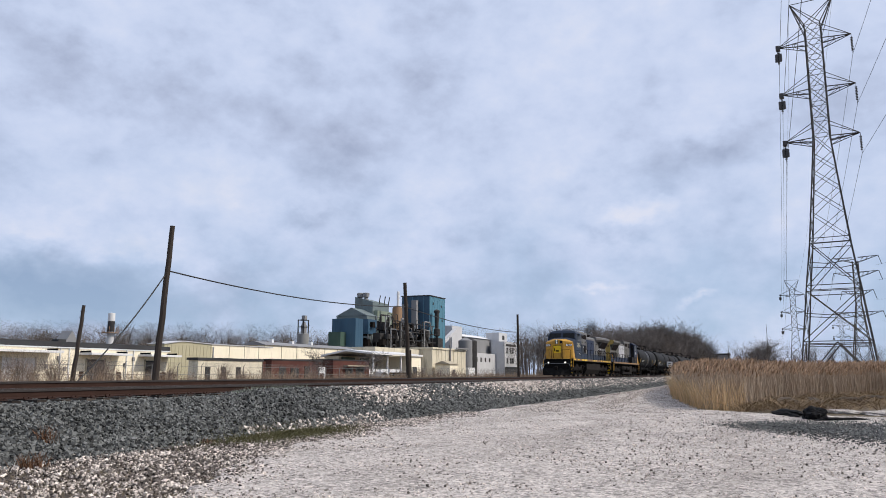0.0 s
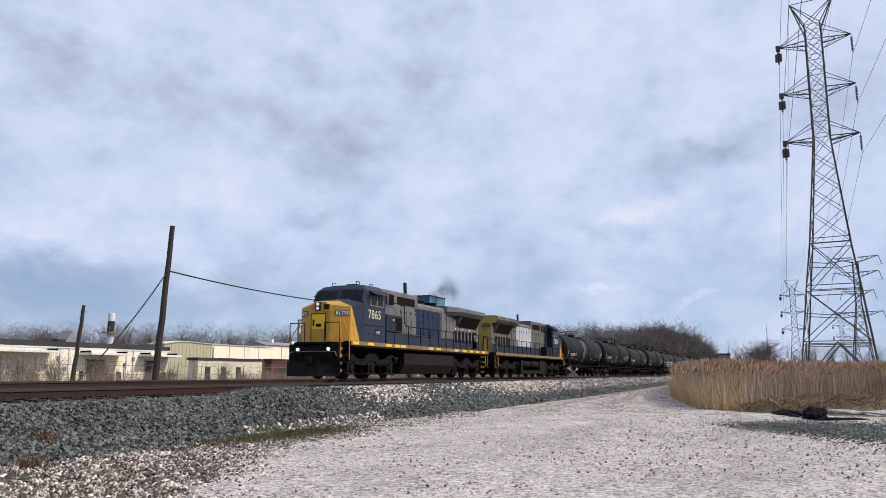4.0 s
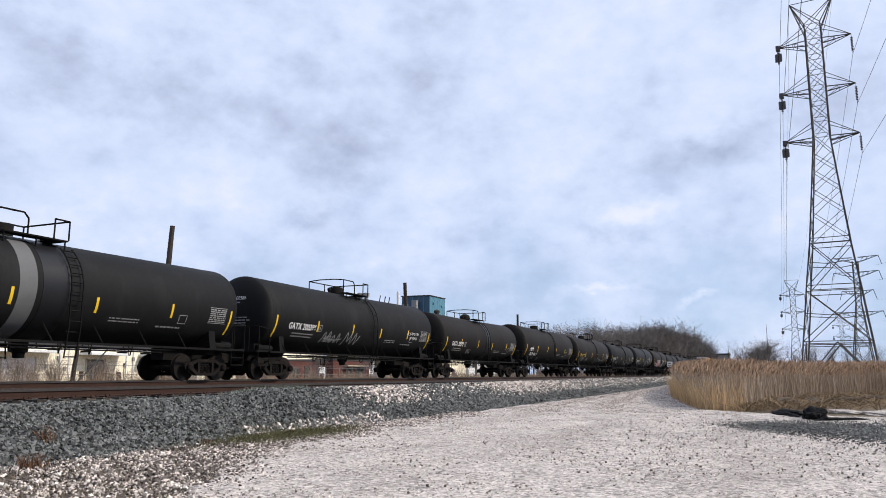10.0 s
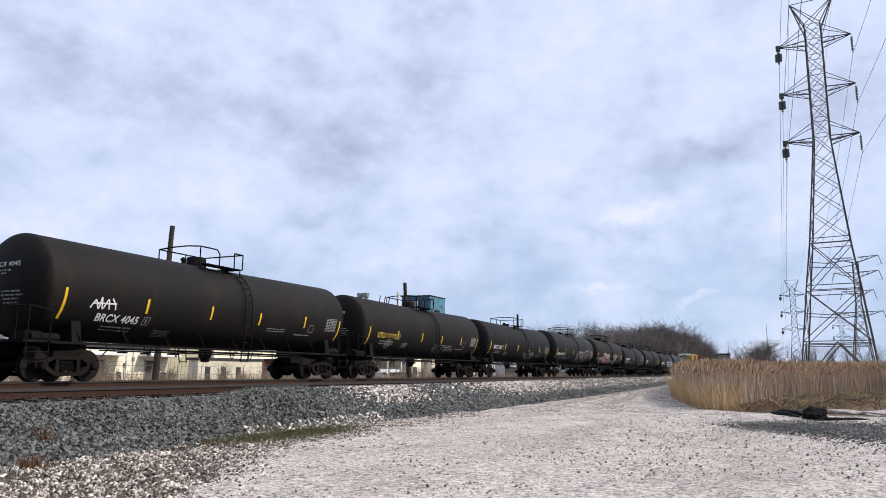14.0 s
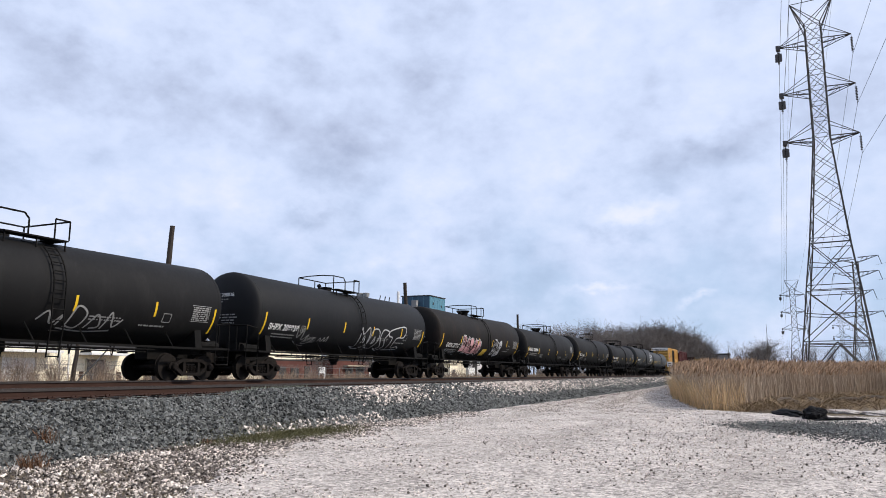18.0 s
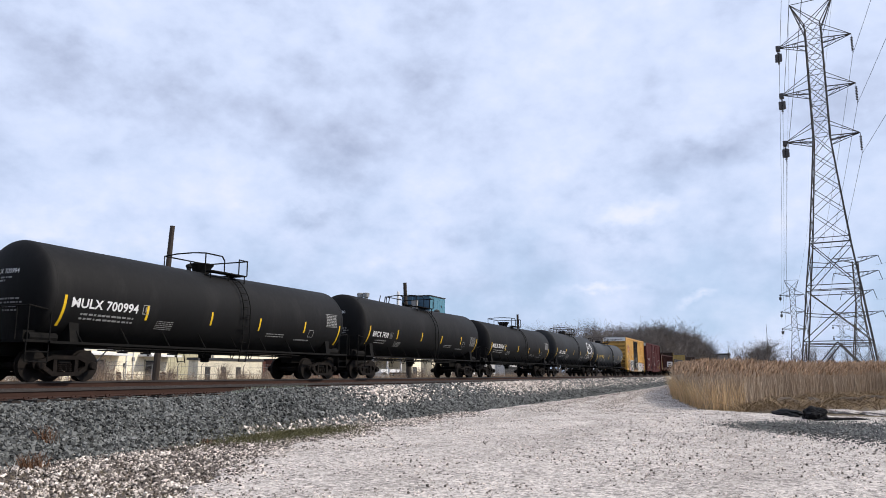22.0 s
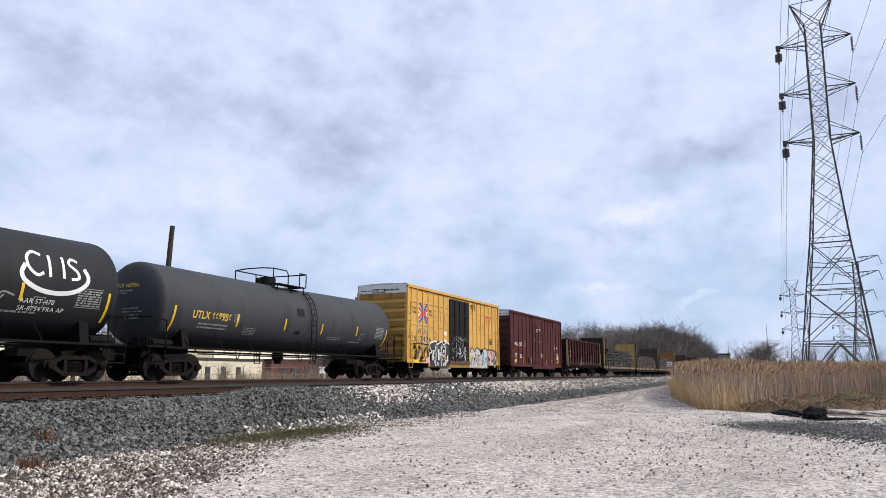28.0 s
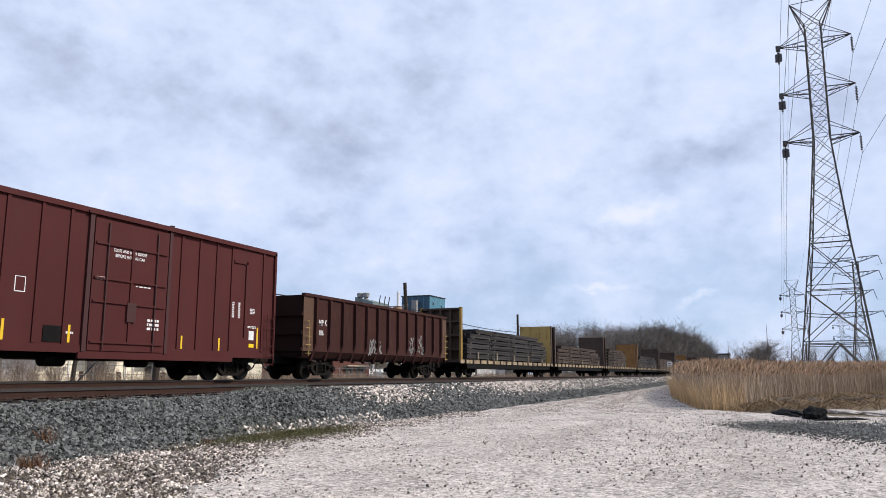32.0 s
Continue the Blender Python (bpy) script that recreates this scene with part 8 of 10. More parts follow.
def bulkhead_flat(s, front_mat, rear_mat):
    half = 11.0
    car = car_empty("bulkhead_flat_car", "long flat car with tall end bulkheads carrying stacked timber", s, "bulkhead flat cars")
    bm = bmesh.new()
    box(bm, -half, half, -1.42, 1.42, 0.98, 1.16)
    prism(bm, [(-half, 1.0), (-half + 2.5, 0.62), (half - 2.5, 0.62), (half, 1.0)], -0.4, 0.4)
    part("deck", bm, M["bulk_brown"], car)
    for sy in (-1, 1):
        flat_box("deck_edge", "deck_edge", car, -half, half, *sorted((sy * 1.42, sy * 1.47)), 0.92, 1.15, "worn yellow deck edge")
        flat_box("side_sill", "frame_black", car, -half + 1.2, half - 1.2, *sorted((sy * 1.36, sy * 1.42)), 0.60, 0.95)
        for k in range(16):
            x = -half + 0.8 + (2 * half - 1.6) * k / 15
            flat_box("stake_pocket", "bulk_brown", car, x - 0.08, x + 0.08, *sorted((sy * 1.47, sy * 1.54)), 0.9, 1.18)
    for e, mt in ((-1, front_mat), (1, rear_mat)):
        pm = "bulk_brown"
        bh = flat_box("bulkhead", mt if e > 0 else "bulk_brown", car, *sorted((e * (half - 0.40), e * (half - 0.36))), -1.40, 1.40, 1.15, 4.5, "tall ribbed end bulkhead")
        for y in (-1.40, 1.40, 0.0, -0.7, 0.7):
            flat_box("bulkhead_post", mt if e < 0 and abs(y) > 1 else pm, bh, *sorted((e * (half - 0.05), e * (half - 0.36))), y - 0.06, y + 0.06, 1.15, 4.45 if abs(y) < 1 else 4.52)
        for z in (1.8, 2.7, 3.6, 4.42):
            flat_box("bulkhead_rail", pm, bh, *sorted((e * (half - 0.08), e * (half - 0.36))), -1.33, 1.33, z - 0.06, z + 0.06)
    freight_truck(car, -half + 2.3)
    freight_truck(car, half - 2.3)
    couplers(car, half + 0.55)
    return car


def timber_load(s, mat_name, seed, rows, span, single):
    r = random.Random(seed)
    st = thing("timber_stack", "banded stack of dark square timbers on a flat car", "timber stack", "timber stacks", pose(s - gone(0), 0, 1.16))
    MOVERS.append((st, s))
    for k in range(rows):
        z = 0.10 + 0.345 * k
        cut = 0.0 if k < rows - 2 else (0.8 if k == rows - 2 else 2.2)
        a, b = span[0] + r.uniform(0, 0.3) + cut * r.uniform(0.3, 1.0), span[1] - r.uniform(0, 0.3) - cut
        n = 4
        for j in range(n):
            x0, x1 = a + (b - a) * j / n, a + (b - a) * (j + 1) / n - 0.08
            straps = bmesh.new()
            for x in (x0 + 0.35, x1 - 0.35):
                box(straps, x - 0.012, x + 0.012, -1.312, 1.312, z + 0.001, z + 0.282)
            bundle = part("timber_bundle", straps, M["strap_steel"], st, "steel-banded bundle of dark timbers")
            one = bmesh.new()
            box(one, 0, x1 - x0, 0, 0.35, 0, 0.130)
            me = mesh_from("timber", one, M[mat_name])
            for q in range(7):
                if single or q == 0 or k == rows - 1:
                    for dz in (0.005, 0.145):
                        under("timber", me, bundle, pose(x0 + r.uniform(-0.09, 0.09), -1.30 + 2.6 * q / 7 + 0.01, z + dz))
            for x in (x0 + 0.6, x1 - 0.6):
                flat_box("spacer", "stake_wood", st, x - 0.05, x + 0.05, -1.33, 1.33, z - 0.068, z + 0.0)
    for k in range(5):
        x = span[0] + (span[1] - span[0]) * (k + 0.5) / 5
        flat_box("side_stake", "stake_wood", st, x - 0.05, x + 0.05, -1.44, -1.36, 0.0, 0.55)
    return st


for k, (fm, rm, tm, rows_) in enumerate((("bulk_rust", "bulk_yellow", "timber_dark", 6), ("bulk_brown", "bulk_brown", "timber_brown", 5), ("bulk_brown", "bulk_orange", "timber_brown", 6), ("bulk_orange", "bulk_brown", "timber_dark", 5), ("bulk_brown", "bulk_brown", "timber_brown", 5), ("bulk_brown", "bulk_orange", "timber_dark", 6), ("bulk_brown", "bulk_brown", "timber_dark", 5))):
    bulkhead_flat(190.1 + 22.85 * k, fm, rm)
    timber_load(190.1 + 22.85 * k, tm, 11 + k, rows_, (-9.6 if k != 2 else -9.0, 9.6 if k != 2 else 3.5), k < 2)

# ---- the power line ----


def beam(bm, a, b, w):
    """An angle-iron bar of width w from a to b."""
    a, b = Vector(a), Vector(b)
    d = (b - a).normalized()
    u = d.orthogonal().normalized() * w * 0.4
    v = d.cross(u)
    q = [[bm.verts.new(p + s * u + t * v) for s, t in ((-1, -1), (1, -1), (1, 1), (-1, 1))] for p in (a, b)]
    for i in range(4):
        bm.faces.new((q[0][i], q[0][(i + 1) % 4], q[1][(i + 1) % 4], q[1][i]))


HALF_W = [(-1.6, 4.15), (1.7, 3.78), (4.2, 3.52), (6.7, 3.22), (10.1, 2.86), (15.9, 2.14), (23.65, 1.40), (28.9, 0.93), (35.2, 0.93), (41.6, 0.92), (43.9, 0.90)]


def half_w(z):
    return float(np.interp(z, [p[0] for p in HALF_W], [p[1] for p in HALF_W]))


def corner(z, k):
    h = half_w(z)
    return Vector(((-h, h, h, -h)[k % 4], (-h, -h, h, h)[k % 4], z))


def lattice_tower(at, thin=1.0):
    t = thing("transmission_tower", "tall grey steel lattice tower carrying power lines", "transmission tower", "transmission towers", at)
    G = M["galv"]
    for k in range(4):
        bm = bmesh.new()
        rows = [[bm.verts.new(corner(z, k) + Vector((a, b, 0)) * (0.078 if z < 29 else 0.07)) for a, b in ((-1, -1), (1, -1), (1, 1), (-1, 1))] for z, _ in HALF_W]
        for p, q in zip(rows, rows[1:]):
            for i in range(4):
                bm.faces.new((p[i], p[(i + 1) % 4], q[(i + 1) % 4], q[i]))
        part("leg", bm, G, t)
    for k in range(4):
        bm = bmesh.new()
        # splayed foot braces, the two great panels and the closer lacing above
        mid = (corner(3.9, k) + corner(3.9, k + 1)) / 2
        beam(bm, mid, corner(-1.2, k), 0.13)
        beam(bm, mid, corner(-1.2, k + 1), 0.13)
        for z in (3.6, 4.0, 9.9, 10.6, 15.7, 16.3):
            beam(bm, corner(z, k), corner(z, k + 1), 0.10 * thin)
        for a, b in ((4.0, 10.0), (10.4, 15.8)):
            beam(bm, corner(a, k), corner(b, k + 1), 0.10 * thin)
            beam(bm, corner(a, k + 1), corner(b, k), 0.10 * thin)
            m0 = (corner(a, k) + corner(b, k + 1)) / 2
            beam(bm, corner((a + b) / 2 + 0.3, k), m0, 0.08)
            beam(bm, corner((a + b) / 2 + 0.3, k + 1), m0, 0.08)
        z = 16.3
        while z < 43.5:
            st = 2.6 * half_w(z) * (0.62 if z < 27 else 0.85)
            z1 = min(z + st, 43.9)
            beam(bm, corner(z, k), corner(z1, k + 1), 0.075 * thin)
            beam(bm, corner(z, k + 1), corner(z1, k), 0.075 * thin)
            if z > 27:
                beam(bm, corner(z1, k), corner(z1, k + 1), 0.06)
            z = z1
        part("bracing", bm, G, t)
    for z in (29.0, 35.3, 41.7):
        for s in (-1, 1):
            bm = bmesh.new()
            tip = Vector((s * 4.18, 0, z + 0.1))
            for y in (-1, 1):
                h = half_w(z)
                beam(bm, (s * h, y * h, z), tip, 0.12)
                beam(bm, (s * half_w(z + 1.9), y * half_w(z + 1.9), z + 1.9), tip, 0.08)
                beam(bm, (s * h, y * h, z - 0.7), tip, 0.09)
                a, b = Vector((s * h, y * h, z)), Vector((s * h, y * h, z - 0.7))
                beam(bm, a.lerp(tip, 0.45), b.lerp(tip, 0.45), 0.06)
                beam(bm, a.lerp(tip, 0.45), b, 0.06)
            beam(bm, Vector((s * h, -h, z)).lerp(tip, 0.4), Vector((s * h, h, z)).lerp(tip, 0.4), 0.06)
            part("crossarm", bm, G, t)
            bm = bmesh.new()
            for j in range(9):
                lathe_z(bm, [(z - 0.35 - 0.2 * j, 0.05), (z - 0.38 - 0.2 * j, 0.14), (z - 0.46 - 0.2 * j, 0.14), (z - 0.5 - 0.2 * j, 0.04)], s * 4.18, 0, 8)
            cyl(bm, (s * 4.18, 0, z), (s * 4.18, 0, z - 2.5), 0.03, 5)
            if s > 0:
                box(bm, s * 4.18 - 0.25, s * 4.18 + 0.25, -0.3, 0.3, z - 0.3, z + 0.3)
                for q in (-0.22, 0.22):
                    lathe_z(bm, [(z - 0.7, 0.05), (z - 0.75, 0.2), (z - 1.75, 0.2), (z - 1.8, 0.05)], s * 4.18 + q, 0, 8)
            part("insulator", bm, M["insulator"], t, "string of dark insulator discs")
    # the two horns of the top
    for s in (-1, 1):
        bm = bmesh.new()
        tip = Vector((s * 2.5, 0, 47.3))
        for y in (-1, 1):
            beam(bm, corner(43.9, 0 if y < 0 else 3) if s < 0 else corner(43.9, 1 if y < 0 else 2), tip, 0.12)
            beam(bm, (-s * 0.9, y * 0.9, 43.9), tip, 0.09)
            beam(bm, (s * 0.93, y * 0.93, 42.6), tip, 0.07)
        part("horn", bm, G, t)
    bm = bmesh.new()
    beam(bm, (-2.5, 0, 47.3), (2.5, 0, 47.3), 0.09)
    part("top_bar", bm, G, t)
    return t


LINE = radians(-9.5)        # heading of the line, from +x
TOWER_A = pose(101.2, -27.0, 0, 0, 0, math.degrees(LINE) + 92.5)
tower_a = lattice_tower(TOWER_A, 0.86)
copy_thing(tower_a, pose(312, -27.5, -12.0, 0, 0, 88))      # shorter bodies on the same heads
copy_thing(tower_a, pose(484.6, -55.7, -14.0, 0, 0, 86))


def wide_tower(at):
    """A broader tower of another line: slim mast with three long level arms."""
    t = thing("transmission_tower", "distant grey lattice tower with three wide level arms", "transmission tower", "transmission towers", at)
    hw = lambda z: 4.0 - 3.0 * min(z, 28) / 28
    cr = lambda z, k: Vector(((-hw(z), hw(z), hw(z), -hw(z))[k % 4], (-hw(z), -hw(z), hw(z), hw(z))[k % 4], z))
    for k in range(4):
        bm = bmesh.new()
        beam(bm, cr(-1, k), cr(28, k), 0.3)
        beam(bm, cr(28, k), cr(45, k), 0.25)
        part("leg", bm, M["galv"], t)
        bm = bmesh.new()
        z = 1.0
        while z < 44:
            z1 = min(45, z + 2.2 * hw(z))
            beam(bm, cr(z, k), cr(z1, k + 1), 0.16)
            beam(bm, cr(z, k + 1), cr(z1, k), 0.16)
            z = z1
        part("bracing", bm, M["galv"], t)
    for z, w in ((46.5, 8.2), (40.5, 8.0), (33.0, 5.5), (24.5, 8.2)):
        for s in (-1, 1):
            bm = bmesh.new()
            tip = Vector((s * w, 0, z + 0.3))
            for y in (-1, 1):
                beam(bm, (s, y, z), tip, 0.16)
                beam(bm, (s, y, z - 2.0), tip, 0.16)
                for q in (0.25, 0.5, 0.75):
                    beam(bm, Vector((s, y, z)).lerp(tip, q), Vector((s, y, z - 2.0)).lerp(tip, q - 0.12), 0.1)
            part("crossarm", bm, M["galv"], t)
            bm = bmesh.new()
            tube(bm, [tip, tip + Vector((s * 1.0, 0, -3.6))], 0.12, 5)
            part("insulator", bm, M["insulator"], t)
    return t


wide_a = wide_tower(pose(341, -52, 0, 0, 0, 78))
copy_thing(wide_a, pose(770, -88, 0, 0, 0, 82))


def wire(name, a, b, sag, r, label, n=24):
    cu = bpy.data.curves.new(name, "CURVE")
    cu.dimensions, cu.bevel_depth, cu.bevel_resolution = "3D", r, 1
    sp = cu.splines.new("POLY")
    sp.points.add(n)
    for i in range(n + 1):
        k = i / n
        p = Vector(a).lerp(Vector(b), k)
        sp.points[i].co = (p.x, p.y, p.z - 4 * sag * k * (1 - k), 1)
    cu.materials.append(M["wire"])
    ob = new(name, cu)
    return tagged(ob, label, "cable", "power line wires")


TA = TOWER_A
for s in (-1, 1):
    for z in (29.0, 35.3, 41.7):
        tip = TA @ Vector((s * 4.18, 0, z - 2.5))
        wire("conductor", tip, (312, -27.5 + s * 4.18, z - 14.5), 5.5, 0.022, "thin dark conductor hung between lattice towers")
        wire("conductor", tip, (-190, -27.0 + s * 4.65, z - 1.0), 7.0, 0.022, "thin dark conductor hung between lattice towers")
    tip = TA @ Vector((s * 2.5, 0, 47.3))
    wire("shield_wire", tip, (312, -27.5 + s * 2.5, 35.3), 4.0, 0.014, "thin shield wire along the tower tops")
    wire("shield_wire", tip, (-190, -27.0 + s * 2.5, 48.5), 5.0, 0.014, "thin shield wire along the tower tops")
for z, w in ((46.5, 8.2), (40.5, 8.0), (33.0, 5.5), (24.5, 8.2)):
    a = Vector((341, -52 - w * 0.9, z - 3.4))
    wire("conductor", a, (40, -52 - w - 8, z - 1), 8.0, 0.03, "thin dark conductor of the second line")

# ---- old line poles beside the track ----
M["trim_white"] = stuff_mat("trim_white", (0.565, 0.565, 0.565), (0.721, 0.721, 0.712), 0.7, grain=3, blotch=0.3, bump=0.02)


def pole(base, top, r, label):
    b, t = Vector(base), Vector(top)
    ob = thing("utility_pole", label, "utility pole", "old line poles", Matrix.Translation(b))
    bm = bmesh.new()
    n = 9
    for i in range(n):
        p, q = (t - b) * i / n, (t - b) * (i + 1) / n
        w = Vector((0.012 * math.sin(i * 1.9), 0.012 * math.cos(i * 2.3), 0)) if 0 < i else Vector()
        w2 = Vector((0.012 * math.sin((i + 1) * 1.9), 0.012 * math.cos((i + 1) * 2.3), 0))
        cyl(bm, p + w, q + w2, r * (1 - 0.3 * i / n), 10, r * (1 - 0.3 * (i + 1) / n))
    part("shaft", bm, M["pole_wood"], ob, "weathered brown wooden shaft", True)
    bm = bmesh.new()
    for k in (0.93, 0.86, 0.69):
        c = (t - b) * k
        cyl(bm, c + Vector((-0.2, -0.02, 0)), c + Vector((0.2, 0.02, 0)), 0.012, 5)
    part("bolt", bm, M["rail_rust"], ob)
    return ob


pole((27.15, 6.5, -0.85), (27.75, 6.5, 7.30), 0.17, "leaning brown wooden pole beside the track")
pole((54.0, 6.5, -0.85), (53.1, 6.5, 7.35), 0.19, "old split wooden pole beside the track")
pole((54.35, 6.6, -0.85), (54.3, 6.6, 2.1), 0.16, "sawn-off wooden pole stub")
pole((81.9, 6.5, -0.85), (81.8, 6.5, 6.9), 0.17, "upright wooden pole beside the track")
pole((27.35, 12.0, -0.85), (27.75, 12.0, 3.65), 0.12, "short leaning wooden pole")
wire("slack_cable", (27.62, 6.5, 5.1), (53.1, 6.5, 5.45), 0.45, 0.035, "thick black cable sagging between old poles")
wire("slack_cable", (53.1, 6.5, 5.45), (81.8, 6.5, 4.9), 0.4, 0.035, "thick black cable sagging between old poles")
wire("slack_cable", (27.62, 6.5, 5.1), (22.3, 6.5, -0.6), 0.35, 0.03, "fallen black cable slanting to the ground")

# mile board between the tracks
post = thing("track_sign", "small white sign board on a post beside the track", "sign", "", pose(113.9, -5.95, -0.35))
flat_box("post", "frame_black", post, -0.04, 0.04, -0.04, 0.04, -0.2, 1.7)
flat_box("board", "trim_white", post, -0.06, -0.04, -0.38, 0.38, 1.65, 2.35, "white board with two dark bars")
for z in (1.82, 2.06):
    flat_box("bar", "frame_black", post, -0.066, -0.06, -0.25, 0.25, z, z + 0.1)

# ---- chain-link fence behind the tracks ----
M["fence_steel"] = stuff_mat("fence_steel", (0.12, 0.12, 0.12), (0.24, 0.24, 0.24), 0.6, 0.5, bump=0.02)
fence = thing("chain_link_fence", "grey chain-link fence with barbed wire arms", "fence", "", pose(0, 28.0, -0.8))
for i in range(44):
    x = 22 + 3.0 * i
    bm = bmesh.new()
    cyl(bm, (x, 0, 0), (x, 0, 1.75), 0.035, 6)
    tube(bm, [(x, 0, 1.75), (x, -0.25, 2.05)], 0.02, 5)
    part("post", bm, M["fence_steel"], fence)
for z in (0.05, 1.0, 1.72):
    bm = bmesh.new()
    cyl(bm, (22, 0, z), (151, 0, z), 0.018, 5)
    part("rail", bm, M["fence_steel"], fence)
for k in range(3):
    bm = bmesh.new()
    cyl(bm, (22, -0.08 * k - 0.08, 1.83 + 0.09 * k), (151, -0.08 * k - 0.08, 1.83 + 0.09 * k), 0.008, 4)
    part("barbed_wire", bm, M["fence_steel"], fence)
bm = bmesh.new()
for i in range(560):
    x = 22 + i * 0.23
    for d in (-1, 1):
        a, b = Vector((x, 0.01 * d, 0.05)), Vector((min(max(x + d * 1.65, 22), 151), 0.01 * d, 1.72))
        beam(bm, a, b, 0.004)
mesh_ob = part("wire_mesh", bm, M["fence_steel"], fence)
mesh_ob["kind"] = "stuff"

# ---- bare trees ----
M["bark"] = stuff_mat("bark", (0.075, 0.064, 0.057), (0.15, 0.132, 0.12), 0.95, grain=8, blotch=1.0, bump=0.3, spec=0.1, random_by="object")
M["twig"] = stuff_mat("twig", (0.115, 0.103, 0.097), (0.215, 0.195, 0.183), 0.95, grain=6, blotch=0.5, bump=0.0, spec=0.05, random_by="object")


def bare_tree(seed, height, spread, twigs, at, group="bare trees", label="leafless grey-brown tree with a fine twiggy crown"):
    r = random.Random(seed)
    t = thing("tree", label, "tree", group, at)
    bm = bmesh.new()
    tips = []

    def limb(p, d, length, rad, level):
        n = (5, 3, 2, 2)[level]
        for i in range(n):
            d = (d + Vector((r.gauss(0, 0.13), r.gauss(0, 0.13), 0.07 - 0.03 * level))).normalized()
            e = p + d * length / n
            cyl(bm, p, e, rad * (1 - 0.5 * i / n), (6, 4, 3, 3)[level], rad * (1 - 0.5 * (i + 1) / n), caps=False)
            p = e
            if level >= 2:
                tips.append((p.copy(), d.copy()))
            if level < 3 and (level or i > 0):
                for k in range((3, 3, 2)[level] + (r.random() < 0.5)):
                    ang = r.uniform(0, 2 * math.pi)
                    out = Vector((math.cos(ang), math.sin(ang), r.uniform(-0.1, 0.3)))
                    limb(p, (d * 0.75 + out * r.uniform(0.5, 1.1) * spread).normalized(), length * r.uniform(0.42, 0.68), rad * (0.42 if level else 0.36), level + 1)

    limb(Vector((0, 0, -0.3)), Vector((0, 0, 1)), height * 0.60, height * 0.016, 0)
    top = max(p.z for p, _ in tips)
    part("trunk", bm, M["bark"], t, "grey trunk and limbs")
    V, F = [], []
    for i in range(twigs):
        p, d = tips[r.randrange(len(tips))]
        d2 = (d * 0.8 + Vector((r.gauss(0, 0.6), r.gauss(0, 0.6), r.gauss(0.05, 0.5)))).normalized()
        ln = r.uniform(0.2, 0.75) * height / 11
        w = d2.orthogonal().normalized() * r.uniform(0.005, 0.010) * height / 11
        m = p + d2 * ln * 0.5
        e = m + (d2 + Vector((r.gauss(0, 0.45), r.gauss(0, 0.45), r.gauss(0.05, 0.35)))) * ln * 0.5
        k = len(V)
        V += [p - w, p + w, m + w * 0.7, m - w * 0.7, e]
        F += [(k, k + 1, k + 2, k + 3), (k + 3, k + 2, k + 4)]
    me = bpy.data.meshes.new("crown")
    me.from_pydata(V, [], F)
    me.materials.append(M["twig"])
    c = new("crown", me)
    c.parent = t
    tagged(c, "fine bare twigs", kind="stuff")
    return t, top


kinds = []
for k in range(6):
    tr_ob, top = bare_tree(40 + k, 13.0, (0.75, 0.85, 1.0, 0.8, 1.1, 0.7)[k], 5200, pose(290 + 17 * k, 34 + 4 * k, -0.8))
    kinds.append((tr_ob, top))
tree_rng = random.Random(5)


def plant(x, y, h, z=-0.8):
    ob, top = kinds[tree_rng.randrange(6)]
    c = copy_thing(ob, pose(x, y, z, 0, 0, tree_rng.uniform(0, 360)))
    k = h / top
    c.scale = (k * tree_rng.uniform(0.9, 1.15), k * tree_rng.uniform(0.9, 1.15), k)
    return c


# wood beside the track beyond the works
for i in range(150):
    x = 200 + 300 * tree_rng.random() ** 0.9
    y = 13 + (x - 165) * 0.012 + 34 * tree_rng.random() ** 1.3
    y = min(y, 0.30 * x - 20.5)
    plant(x, y, min((0.070 * (x + 8) + 0.8) * tree_rng.uniform(0.78, 1.04), tree_rng.uniform(19, 25)))
# scrub under the wood
U = np.random.default_rng(77)
n = 15000
x = 150 + 330 * U.random(n)
y = np.minimum(8 + 40 * U.random(n) ** 1.4, 0.30 * x - 21.5)
brush_at = (x, y, U.uniform(0.4, 1.0, n) * (0.009 * (x + 8) + 0.8), 0.012 + 0.00014 * x, U.normal(0, 0.28, (n, 2)))
# single trees beyond the reeds
for x, y, h in ((300, -12, 11), (318, -14, 12), (345, -16.5, 17.5), (352, -18.5, 16), (338, -14.5, 14), (362, -17.0, 16), (395, -24, 9), (405, -26, 8), (330, -11, 13), (380, -20, 11), (360, -8, 15), (400, -9, 17), (500, -60, 9), (520, -66, 10), (480, -52, 8), (540, -74, 9)):
    plant(x, y, h, -0.9)
# tree line far behind the works
for i in range(44):
    a = i / 43
    x = 95 + 420 * a + tree_rng.uniform(-4, 4)
    y = 150 + 30 * tree_rng.random() + 10 * a
    plant(x, y, (0.052 * math.hypot(x, y + 20) + 1.2) * tree_rng.uniform(0.85, 1.12))
for i in range(14):
    plant(420 + 25 * i + tree_rng.uniform(-5, 5), 60 + 40 * tree_rng.random(), tree_rng.uniform(14, 19))
# two trees in front of the brick block
for k, (x, y, h) in enumerate(((82.5, 33, 4.5), (97.5, 34, 5.0))):
    bare_tree(71 + k, h, 1.25, 6500, pose(x, y, -0.8), label="small leafless tree in front of the brick block")
# far low woods on the right
for i in range(24):
    plant(620 + tree_rng.uniform(-40, 120), -40 - 11 * i, tree_rng.uniform(9, 14), -1)

